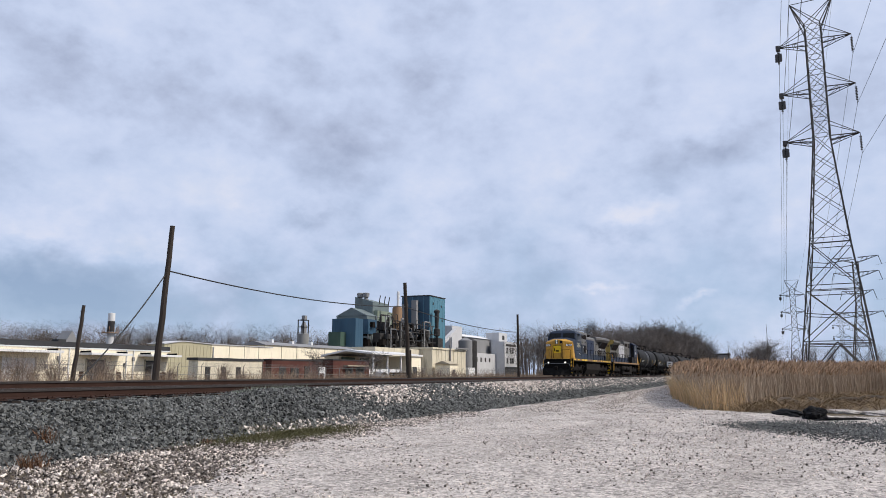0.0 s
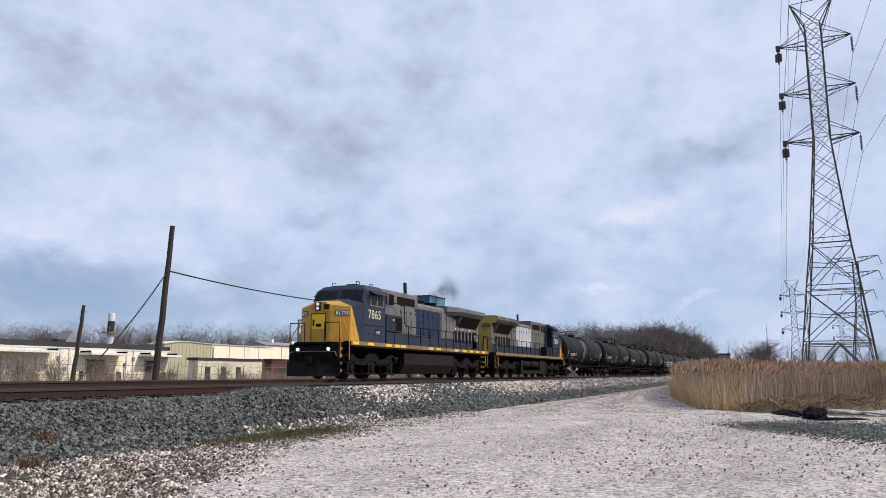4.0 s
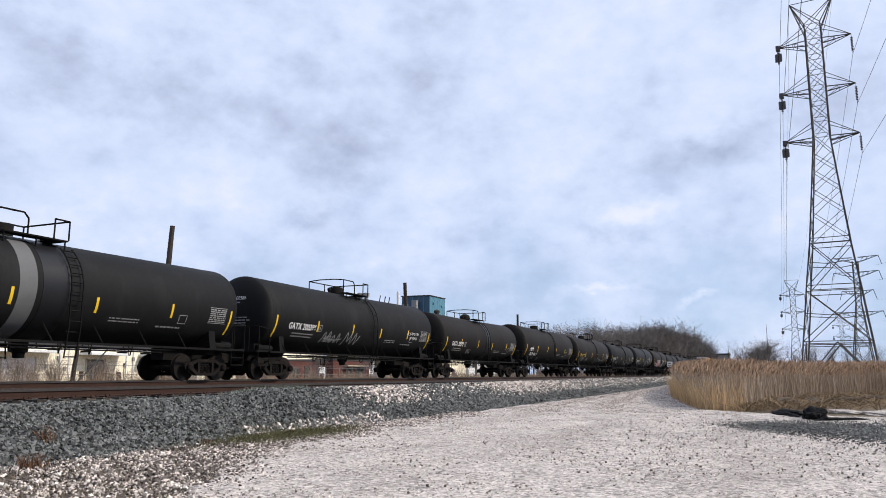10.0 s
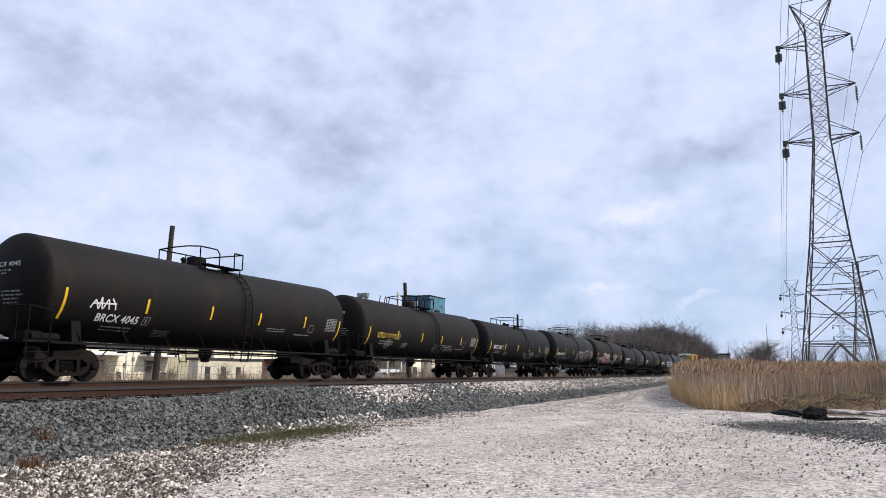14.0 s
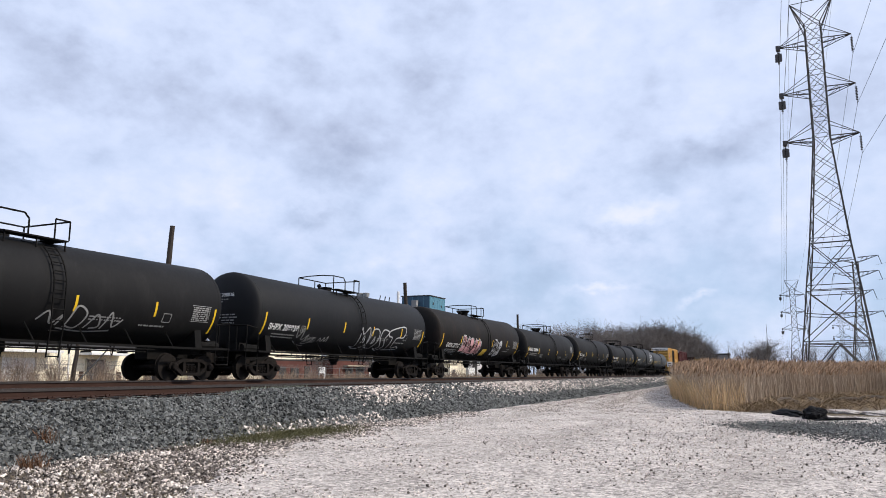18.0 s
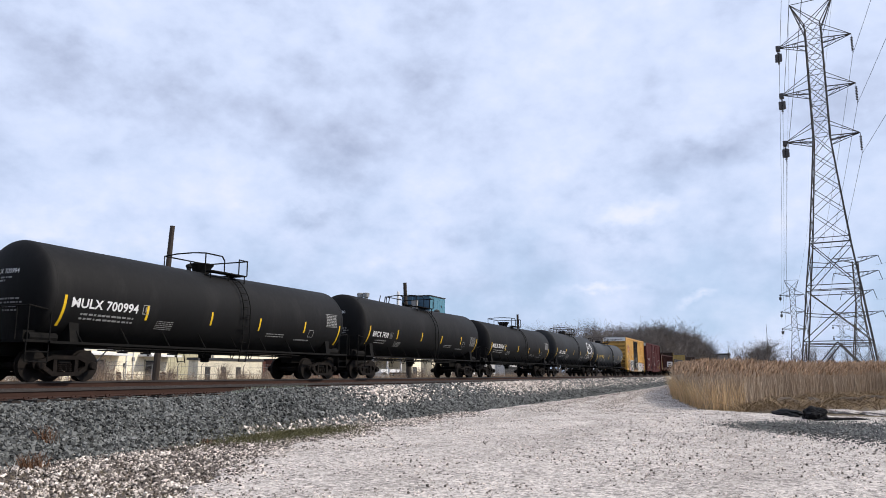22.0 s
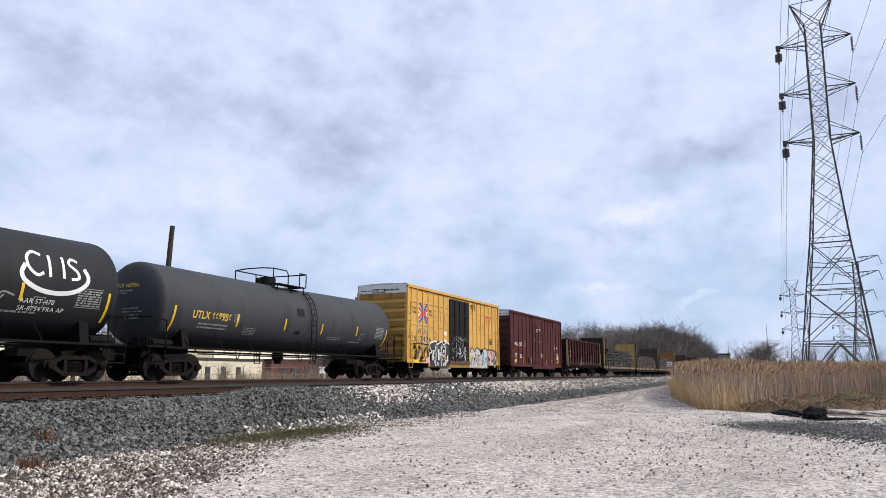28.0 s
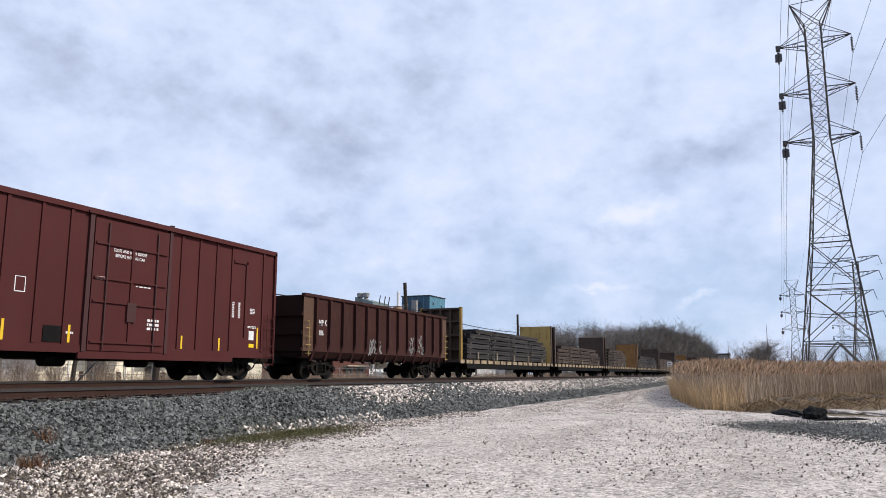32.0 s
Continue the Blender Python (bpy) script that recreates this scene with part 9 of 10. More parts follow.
# ---- reeds, weeds and grass ----
M["brush"] = stuff_mat("brush", (0.075, 0.064, 0.058), (0.185, 0.158, 0.142), 0.95, grain=3, blotch=0.3, bump=0, random_by="island", spec=0.05)
M["straw"] = stuff_mat("straw", (0.38, 0.245, 0.115), (0.92, 0.68, 0.40), 0.8, grain=3, blotch=0.35, bump=0, random_by="island", spread=0.8, spec=0.2)
M["reed_dun"] = stuff_mat("reed_dun", (0.20, 0.152, 0.11), (0.62, 0.50, 0.38), 0.85, grain=3, blotch=0.35, bump=0, random_by="island", spread=0.8, spec=0.15)
M["plume"] = stuff_mat("plume", (0.16, 0.098, 0.06), (0.52, 0.35, 0.22), 0.9, grain=3, blotch=0.35, bump=0, random_by="island", spec=0.1)
M["thatch"] = stuff_mat("thatch", (0.05, 0.035, 0.024), (0.33, 0.235, 0.14), 0.9, grain=3, blotch=0.8, bump=0, random_by="island", spec=0.1)
M["weed"] = stuff_mat("weed", (0.14, 0.10, 0.07), (0.36, 0.27, 0.19), 0.9, grain=3, blotch=0.8, bump=0, random_by="island", spec=0.1)
M["green_grass"] = stuff_mat("green_grass", (0.042, 0.042, 0.017), (0.125, 0.115, 0.055), 0.85, grain=3, blotch=0.8, bump=0, random_by="island", spec=0.2)


def blades(name, P, H, W, lean, material, label, bend=0.25):
    """Many thin bent blades: base points, heights, widths, leaning vectors."""
    n = len(P)
    a = rng.uniform(0, 2 * np.pi, n)
    u = np.stack([np.cos(a), np.sin(a), 0 * a], -1) * W[:, None]
    up = np.stack([lean[:, 0], lean[:, 1], np.ones(n)], -1) * H[:, None]
    mid = P + up * 0.55
    tip = P + up + np.stack([lean[:, 0], lean[:, 1], -0.05 + 0 * a], -1) * (bend * H)[:, None]
    v = np.stack([P - u, P + u, mid + u * 0.8, mid - u * 0.8, tip + u * 0.25, tip - u * 0.25], 1)
    f = np.array([(0, 1, 2, 3), (3, 2, 4, 5)])
    faces = (f[None] + 6 * np.arange(n)[:, None, None]).reshape(-1, 4)
    return tagged(new(name, arrays(name, v.reshape(-1, 3), faces, material)), label, kind="stuff"), tip


x, y, H, W, lean = brush_at
FW = np.random.default_rng(9)


def far_wood(name, slopes, xs, tops, count, label):
    """Rows of bare trees too far off to count: trunks, limbs and twigs as thin blades."""
    sl = FW.uniform(*slopes, count)
    tx = FW.uniform(*xs, count)
    if slopes[1] > 1:
        tx = FW.uniform(170, 215, count) / sl
    ty = -19.85 + sl * tx
    h = np.interp(sl, [slopes[0], slopes[1]], tops) * np.hypot(tx, ty + 19.85) * FW.uniform(0.74, 1.06, count) + 1.0
    parts = []
    for kind, m in (("trunk", 2), ("limb", 40), ("twig", 460)):
        i = np.repeat(np.arange(count), m)
        n, hh = len(i), h[i]
        a = FW.uniform(0, 2 * np.pi, n)
        u = np.stack([np.cos(a), np.sin(a)], -1)
        if kind == "trunk":
            off, z, H, lean, w = 0.0 * hh, 0 * hh - 0.5, hh * FW.uniform(0.5, 0.85, n), u * 0.06, 0.010 * hh
        elif kind == "limb":
            off, z, H, lean, w = 0.0 * hh, hh * FW.uniform(0.12, 0.62, n), hh * FW.uniform(0.12, 0.30, n), u * FW.uniform(0.2, 0.95, (n, 1)), 0.0028 * hh
        else:
            q = FW.random(n) ** 0.45
            el = FW.uniform(-0.35, 1.0, n) * np.pi / 2
            off, z = 0.34 * hh * q * np.cos(el), hh * (0.56 + 0.36 * q * np.sin(el))
            H, lean, w = hh * FW.uniform(-0.02, 0.05, n), u * FW.uniform(0.3, 2.0, (n, 1)), 0.0013 * hh
        P = np.stack([tx[i] + u[:, 0] * off, ty[i] + u[:, 1] * off, z - 0.8], -1)
        parts.append((P, H, w, lean))
    P, H, w, lean = (np.concatenate([p[k] for p in parts]) for k in range(4))
    blades(name, P, H, w, lean, M["brush"], label, 0.25)


far_wood("far_wood", (0.34, 1.5), (150, 260), (0.070, 0.064), 240, "grey bare woods far behind the works")
far_wood("trackside_wood", (0.10, 0.325), (205, 330), (0.062, 0.068), 80, "grey-brown bare wood beside the track")
far_wood("horizon_wood", (-0.16, 0.10), (430, 560), (0.036, 0.046), 70, "low grey bare trees along the horizon")
blades("woodland_scrub", np.stack([x, y, ground_z(x, y) - 0.05], -1), H, W, lean, M["brush"], "grey-brown bare scrub under the wood", 0.4)


def reed_front(y):
    """Where the standing reeds begin, for each y."""
    return np.interp(y, [-60, -27, -22.3, -19.4, -18.5, -17.0, -14.8, -13.2, -11.6, -10.8], [66, 60, 51, 43, 33.4, 33.6, 45, 56, 75, 95])


n = 76000
y = np.concatenate([rng.uniform(-17.5, -11.0, 26000), rng.uniform(-44, -17.5, n - 26000)])
x = reed_front(y) + 0.1 + np.abs(rng.normal(0, 1, n)) * np.where(y > -17.5, 9, 7) + rng.uniform(0, 0.5, n)
y = y + 0.25 * wobble(x, y, 1.3)
dep = np.clip((x - reed_front(y)) / 6.0, 0, 1)
H = (1.66 + 0.36 * dep + 0.12 * wobble(x, y, 0.7)) * rng.uniform(0.86, 1.08, n) + 0.004 * (x - 33)
gold = (y > -18.6) & (rng.random(n) < 0.95 - 1.6 * dep)
H = np.where(gold, H * rng.uniform(0.35, 0.85, n), H)
P = np.stack([x, y, ground_z(x, y) - 0.03], -1)
lean = np.stack([rng.normal(-0.03, 0.085, n), rng.normal(0.02, 0.085, n)], -1)
lean[gold] *= 2.0
wide = 0.003 + 0.002 * rng.random(n) + 0.00009 * x
blades("reed_grass", P[gold], H[gold], wide[gold], lean[gold], M["straw"], "golden dry grass at the edge of the reeds", 0.45)
P, H, lean, wide = P[~gold], H[~gold], lean[~gold], wide[~gold]
n = len(P)
_, tips = blades("reed_stalks", P, H, wide, lean, M["reed_dun"], "dense stand of dry dun-coloured reeds")
sel = rng.random(n) < 0.55
tp = tips[sel]
blades("reed_plumes", tp - np.array([0, 0, 0.10]), 0.17 * rng.uniform(0.7, 1.4, len(tp)), 0.026 * rng.uniform(0.6, 1.4, len(tp)), np.stack([rng.normal(0.15, 0.3, len(tp)), rng.normal(-0.30, 0.3, len(tp))], -1), M["plume"], "brown feathery plumes on the reeds", 0.3)
# leaves on the stalks
sel = rng.random(n) < 0.5
q = P[sel] + np.array([0, 0, 1.0]) * (H[sel] * rng.uniform(0.2, 0.75, sel.sum()))[:, None]
blades("reed_leaves", q, 0.42 * rng.uniform(0.6, 1.3, len(q)), 0.0065 * rng.uniform(0.7, 1.3, len(q)), rng.normal(0, 0.6, (len(q), 2)), M["reed_dun"], "dry hanging leaves of the reeds", 0.6)
# trampled litter in front of them
n = 15000
y = rng.uniform(-40, -18.4, n)
f0 = reed_front(y)
e0 = np.interp(y, [-60, -27, -23, -20.5, -18.4], [34, 35, 35.5, 32, 31.8])
x = e0 + (f0 - e0 + 1.5) * rng.random(n) ** 0.8
P = np.stack([x, y, ground_z(x, y) + 0.02], -1)
blades("reed_litter", P, 0.30 * rng.uniform(0.3, 1.5, n), 0.014 * rng.uniform(0.5, 1.5, n), rng.normal(0, 1.6, (n, 2)), M["thatch"], "flattened dead reed litter along the road", 0.3)
# weeds behind the tracks and along the fence
n = 26000
x = 14 + 150 * rng.random(n) ** 1.2
y = np.where(rng.random(n) < 0.5, rng.normal(26.5, 1.5, n), rng.uniform(4.5, 24, n))
P = np.stack([x, y, ground_z(x, y) - 0.02], -1)
H = (0.85 + 0.35 * wobble(x, y, 0.23)) * rng.uniform(0.4, 1.3, n) * np.where((x < 38) & (y > 20), 1.5, 1.0)
blades("dry_weeds", P, np.abs(H) + 0.1, 0.005 + 0.00006 * x, rng.normal(0, 0.3, (n, 2)), M["weed"], "dry brown weeds and brush behind the tracks")
# green strip at the foot of the bank
n = 9000
x, y = rng.normal(15.7, 1.35, n), rng.normal(0, 0.46, n) - 9.0
y = y + 0.02 * (x - 15.7)
P = np.stack([x, y, np.maximum(ground_z(x, y), ballast_z(x, y)) - 0.01], -1)
blades("green_grass", P, 0.09 * rng.uniform(0.4, 1.5, n), 0.006 * rng.uniform(0.6, 1.4, n), rng.normal(0, 0.6, (n, 2)), M["green_grass"], "low green grass at the foot of the bank")
# frosted weeds on the shoulder
n = 420
x, y = rng.uniform(17.6, 21.2, n), rng.normal(-5.75, 0.12, n)
blades("shoulder_weeds", np.stack([x, y, ballast_z(x, y)], -1), 0.11 * rng.uniform(0.4, 1.4, n), 0.008 * rng.uniform(0.6, 1.4, n), rng.normal(0, 0.6, (n, 2)), stuff_mat("pale_weed", (0.10, 0.12, 0.09), (0.3, 0.33, 0.27), 0.9, bump=0, random_by="island"), "pale low weeds on the ballast shoulder")
# russet tufts at the left foot of the bank
M["russet"] = stuff_mat("russet", (0.06, 0.032, 0.02), (0.17, 0.09, 0.05), 0.9, bump=0, random_by="island", spec=0.1)
for cx, cy, hh in ((9.95, -7.75, 0.26), (8.55, -9.0, 0.20), (8.7, -9.1, 0.24), (13.2, -8.6, 0.12)):
    n = 60
    x, y = rng.normal(cx, 0.09, n), rng.normal(cy, 0.09, n)
    blades("dry_tuft", np.stack([x, y, np.maximum(ground_z(x, y), ballast_z(x, y)) - 0.01], -1), hh * rng.uniform(0.4, 1.2, n), 0.005 + 0.003 * rng.random(n), rng.normal(0, 0.35, (n, 2)), M["russet"], "dry russet weed tuft on the stones")

# tall bare shrubs against the fence
M["shrub"] = stuff_mat("shrub", (0.14, 0.11, 0.092), (0.30, 0.24, 0.20), 0.9, bump=0, random_by="island", spec=0.1)
for k, (cx, cy, hh, ww) in enumerate(((33.6, 24, 3.0, 1.1), (35.4, 25, 2.4, 0.9), (37.0, 25, 3.1, 1.0), (31.5, 23, 2.2, 1.0), (40.5, 24.5, 2.9, 1.0), (42.0, 25.2, 2.0, 0.9), (48.5, 25.5, 2.1, 0.8), (55.0, 25.5, 2.4, 0.9), (57.0, 25.0, 1.8, 0.8), (62, 26, 2.0, 1.0), (70, 26, 2.2, 1.0), (98, 26, 2.6, 1.2), (104, 26, 2.4, 1.2), (110, 26, 2.4, 1.4))):
    n = 420
    a = rng.uniform(0, 2 * np.pi, n)
    lean = np.stack([np.cos(a), np.sin(a)], -1) * (0.35 * rng.random(n) ** 0.6)[:, None]
    x, y = rng.normal(cx, 0.22 * ww, n), rng.normal(cy, 0.22 * ww, n)
    base = np.stack([x, y, ground_z(x, y) - 0.02], -1)
    hgt = hh * rng.uniform(0.25, 1.0, n)
    st = rng.random(n) < 0.6
    base[st] += np.stack([lean[st, 0] * hh * 0.45, lean[st, 1] * hh * 0.45, np.full(st.sum(), hh * 0.42)], -1) * rng.uniform(0.3, 1.0, (st.sum(), 1))
    hgt[st] *= 0.5
    ob, _ = blades("bare_shrub", base, hgt, 0.004 + 0.004 * rng.random(n), lean + rng.normal(0, 0.12, (n, 2)), M["shrub"], "bare brown shrub growing along the fence", 0.4)

# ---- the works behind the tracks ----
M["cream_wall"] = stuff_mat("cream_wall", (0.76, 0.68, 0.51), (0.90, 0.83, 0.66), 0.85, grain=3, blotch=0.15, bump=0.05, stain=(0.36, 0.30, 0.22), stain_amount=0.2, streak=4)
M["stained_cream"] = stuff_mat("stained_cream", (0.492, 0.445, 0.341), (0.757, 0.691, 0.539), 0.9, grain=2, blotch=0.2, bump=0.05, stain=(0.20, 0.18, 0.14), stain_amount=0.4, streak=6)
M["tan_wall"] = stuff_mat("tan_wall", (0.30, 0.26, 0.19), (0.43, 0.38, 0.28), 0.9, grain=3, blotch=0.2, bump=0.05)
M["khaki_metal"] = stuff_mat("khaki_metal", (0.352, 0.320, 0.208), (0.464, 0.424, 0.288), 0.7, grain=2, blotch=0.2, bump=0.05)
M["dark_roof"] = stuff_mat("dark_roof", (0.021, 0.022, 0.024), (0.048, 0.048, 0.051), 0.85, grain=3, blotch=0.2, bump=0.05)
M["brick_red"] = stuff_mat("brick_red", (0.058, 0.019, 0.014), (0.115, 0.040, 0.028), 0.9, grain=6, blotch=0.4, bump=0.1)
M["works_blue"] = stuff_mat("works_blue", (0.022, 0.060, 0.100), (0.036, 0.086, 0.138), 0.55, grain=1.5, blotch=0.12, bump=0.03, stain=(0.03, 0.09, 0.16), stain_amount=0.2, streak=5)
# Sunlit copy of works_blue: the sun's brightening is put into the colour.
M["works_blue_lit"] = stuff_mat("works_blue_lit", (0.059, 0.167, 0.230), (0.086, 0.216, 0.284), 0.55, grain=1.5, blotch=0.12, bump=0.03, streak=5)
M["works_grey"] = stuff_mat("works_grey", (0.111, 0.145, 0.149), (0.170, 0.208, 0.212), 0.65, grain=1.5, blotch=0.15, bump=0.03, stain=(0.10, 0.10, 0.09), stain_amount=0.3, streak=5)
M["works_green"] = stuff_mat("works_green", (0.16, 0.20, 0.15), (0.25, 0.29, 0.23), 0.7, grain=1.5, blotch=0.15, bump=0.03, streak=5)
M["tank_orange"] = stuff_mat("tank_orange", (0.163, 0.095, 0.048), (0.258, 0.156, 0.082), 0.7, grain=1.5, blotch=0.3, bump=0.03, stain=(0.2, 0.11, 0.06), stain_amount=0.3)
M["machine_dark"] = stuff_mat("machine_dark", (0.011, 0.011, 0.012), (0.039, 0.037, 0.036), 0.8, grain=2, blotch=0.5, bump=0.1, stain=(0.07, 0.058, 0.048), stain_amount=0.3)
M["works_white"] = stuff_mat("works_white", (0.425, 0.425, 0.434), (0.596, 0.596, 0.596), 0.8, grain=2, blotch=0.2, bump=0.03, stain=(0.34, 0.33, 0.32), stain_amount=0.2, streak=4)
M["works_dull"] = stuff_mat("works_dull", (0.172, 0.172, 0.178), (0.264, 0.264, 0.264), 0.8, grain=2, blotch=0.2, bump=0.03, streak=4)
M["door_green"] = stuff_mat("door_green", (0.03, 0.06, 0.045), (0.05, 0.09, 0.07), 0.7, bump=0.02)
M["concrete_drum"] = stuff_mat("concrete_drum", (0.16, 0.16, 0.155), (0.26, 0.26, 0.25), 0.9, grain=2, blotch=0.3, bump=0.05)
Z0 = -0.85


def block(name, mat_name, parent, x0, x1, y0, y1, z0, z1, label=""):
    return flat_box(name, mat_name, parent, x0, x1, y0, y1, z0, z1, label)


def seams(parent, x0, x1, y0, y1, z0, z1, step, mat_name, proud=0.06):
    """Upright cladding ribs on the two walls that face the tracks and the bend."""
    k = x0 + step
    while k < x1 - 0.1:
        block("cladding_rib", mat_name, parent, k - 0.08, k + 0.08, y0 - proud, y0, z0, z1)
        k += step
    k = y0 + step
    while k < y1 - 0.1:
        block("cladding_rib", mat_name, parent, x0 - proud, x0, k - 0.08, k + 0.08, z0, z1)
        k += step


# long cream workshop with loading doors
b = thing("workshop", "long low cream workshop with canopies over its doors", "building", "works buildings")
block("wall", "cream_wall", b, 40, 84.7, 60, 74, Z0, 3.5, "cream painted wall")
rf = block("roof", "dark_roof", b, 39.7, 84.9, 61.5, 74.3, 3.5, 4.25, "dark flat roof")
block("fascia", "trim_white", b, 39.6, 85.0, 59.85, 61.5, 3.38, 3.52, "white fascia")
block("roof_edge", "dark_roof", b, 39.65, 84.95, 59.9, 61.5, 3.52, 4.1, "dark felt roof edge")
for x0, x1, zt in ((52, 65.2, 3.0), (69.2, 75.8, 2.9), (79.1, 84.9, 2.9)):
    c = block("canopy", "trim_white", b, x0, x1, 57.6, 60, zt - 0.28, zt, "flat white canopy")
    for x in (x0 + 0.4, x1 - 0.4):
        block("canopy_rod", "frame_black", c, x - 0.05, x + 0.05, 58.2, 59.99, zt, zt + 0.25)
for x0, x1, mt in ((55, 58.0, "trim_white"), (59.0, 63.2, "trim_white"), (70.6, 73.4, "machine_dark"), (80.4, 83.0, "machine_dark")):
    d = block("loading_door", mt, b, x0, x1, 59.90, 60.0, Z0, 2.1, "loading door")
    block("door_frame", "tan_wall", d, x0 - 0.15, x0, 59.86, 60.0, Z0, 2.25)
    block("door_frame", "tan_wall", d, x1, x1 + 0.15, 59.86, 60.0, Z0, 2.25)
for x in (66.6, 67.9, 77.0, 78.2):
    block("downpipe", "trim_white", b, x - 0.07, x + 0.07, 59.85, 60.0, Z0, 3.4)
for x, z in ((66.2, 1.9), (67.2, 0.6), (76.6, 1.2), (78.0, 2.0), (64.6, 0.9)):
    block("wall_box", "works_dull", b, x, x + 0.35, 59.8, 60.0, z, z + 0.5)
for x0, x1 in ((66.0, 66.3), (69.6, 70.3), (75.5, 76.3), (83.3, 84.4)):
    block("rust_stain", "rail_rust", b, x0, x1, 59.994, 60.0, Z0, 0.4 + 0.3 * (x0 % 1))
block("buttress", "tan_wall", b, 86.5, 87.8, 56.5, 57.8, Z0, 1.6)
for x, y in ((60.5, 66), (62.5, 67), (73, 68)):
    block("roof_vent", "dark_roof", b, x - 0.6, x + 0.6, y - 0.6, y + 0.6, 4.25, 4.85)
bm = bmesh.new()
prism(bm, [(77.0, 4.25), (78.4, 6.4), (79.8, 4.25)], 72, 74)
part("roof_gable", bm, M["works_dull"], b, "small gabled roof light")

# banded chimney behind it
b = thing("chimney", "white and tan steel chimney with a service platform", "chimney", "", pose(88.0, 75.0, Z0))
bm = bmesh.new()
lathe_z(bm, [(0, 0.52), (6.4, 0.52), (7.6, 0.48)], 0, 0, 18)
part("base", bm, M["works_white"], b, "", True)
bm = bmesh.new()
lathe_z(bm, [(7.6, 0.48), (7.9, 0.52), (9.2, 0.52), (9.3, 0.5)], 0, 0, 18)
part("shaft", bm, M["machine_dark"], b, "dark steel middle", True)
bm = bmesh.new()
lathe_z(bm, [(9.3, 0.52), (10.5, 0.52), (10.55, 0.4)], 0, 0, 18)
part("top", bm, M["trim_white"], b, "", True)
bm = bmesh.new()
lathe_z(bm, [(7.4, 0.6), (7.4, 1.2), (7.5, 1.2), (7.5, 0.6)], 0, 0, 18)
for k in range(10):
    a = k * 0.628
    cyl(bm, (1.15 * math.cos(a), 1.15 * math.sin(a), 7.5), (1.15 * math.cos(a), 1.15 * math.sin(a), 8.4), 0.04, 4)
part("platform", bm, M["tank_orange"], b)

# gabled khaki warehouse and the cream sheds behind
b = thing("warehouse", "khaki metal warehouse with a low gabled roof", "building", "works buildings")
bm = bmesh.new()
prism(bm, [(99.6, Z0), (99.6, 5.30), (104.0, 5.90), (111.6, 5.62), (111.6, Z0)], 75, 78.5)
part("end_wall", bm, M["khaki_metal"], b, "khaki ribbed metal wall")
bm = bmesh.new()
prism(bm, [(111.6, Z0), (111.6, 5.62), (129.6, 5.62), (129.6, Z0)], 75.02, 78.5)
part("wall", bm, M["cream_wall"], b, "cream metal wall")
bm = bmesh.new()
prism(bm, [(99.4, 5.30), (99.4, 5.44), (104.0, 6.05), (111.6, 5.77), (129.9, 5.77), (129.9, 5.62), (111.6, 5.62), (104.0, 5.90)], 74.8, 78.7)
part("roof", bm, M["works_white"], b, "thin pale metal roof edge")
k = 100.4
while k < 111.4:
    block("cladding_rib", "khaki_metal", b, k - 0.06, k + 0.06, 74.95, 75, Z0, 5.25)
    k += 0.9
for x in (116.5, 121.0, 125.5):
    block("cladding_rib", "tan_wall", b, x - 0.05, x + 0.05, 74.97, 75.02, Z0, 5.6)
block("air_unit", "machine_dark", b, 112.5, 115.8, 73.6, 75, 1.4, 3.2, "grey wall air unit")
block("downpipe", "works_dull", b, 111.8, 112.0, 74.86, 75, Z0, 5.2)

b = thing("long_shed", "long cream shed with a low pitched roof", "building", "works buildings")
block("wall", "cream_wall", b, 137.0, 186, 82, 88, Z0, 6.6)
bm = bmesh.new()
prism_x(bm, [(81.6, 6.6), (85, 7.5), (88.4, 6.6)], 136.6, 186.4)
part("roof", bm, M["works_dull"], b, "grey metal roof")
seams(b, 137.0, 186, 82, 88, Z0, 6.6, 6.0, "tan_wall", 0.06)
for x in (142, 150, 158):
    block("roof_vent", "trim_white", b, x, x + 0.8, 84, 84.8, 6.9, 8.0)

b = thing("low_block", "low tan rendered block with a dark parapet", "building", "works buildings")
block("wall", "stained_cream", b, 79.6, 93.4, 50, 51.6, Z0, 2.1)
block("parapet", "dark_roof", b, 79.4, 93.6, 49.85, 51.8, 2.1, 2.42)
block("pilaster", "brick_red", b, 93.4, 94.2, 49.9, 51, Z0, 2.1)
for x in (81, 84.2, 87.4):
    block("door", "machine_dark", b, x, x + 1.0, 49.94, 50, Z0, 1.2)

b = thing("brick_block", "low red brick block with dark openings", "building", "works buildings")
block("wall", "brick_red", b, 94.3, 108.2, 49, 60, Z0, 2.3, "red brick wall")
block("wall", "brick_red", b, 108.4, 120.6, 47, 60, Z0, 2.5, "red brick wall")
block("parapet", "dark_roof", b, 94.2, 108.3, 48.9, 60.1, 2.3, 2.5)
block("parapet", "dark_roof", b, 108.2, 120.8, 46.9, 60.1, 2.5, 2.72)
for x0, x1, zt in ((96.2, 98.0, 1.4), (99.2, 101.5, 1.2), (103.0, 104.4, 1.5)):
    block("door", "machine_dark", b, x0, x1, 48.93, 49, Z0, zt)
for x0, x1, zt in ((112.2, 114.6, 1.3), (115.8, 118.6, 1.5)):
    block("door", "machine_dark", b, x0, x1, 46.93, 47, Z0, zt)
block("awning", "tan_wall", b, 111.5, 119.5, 46.0, 47, 1.55, 1.75)
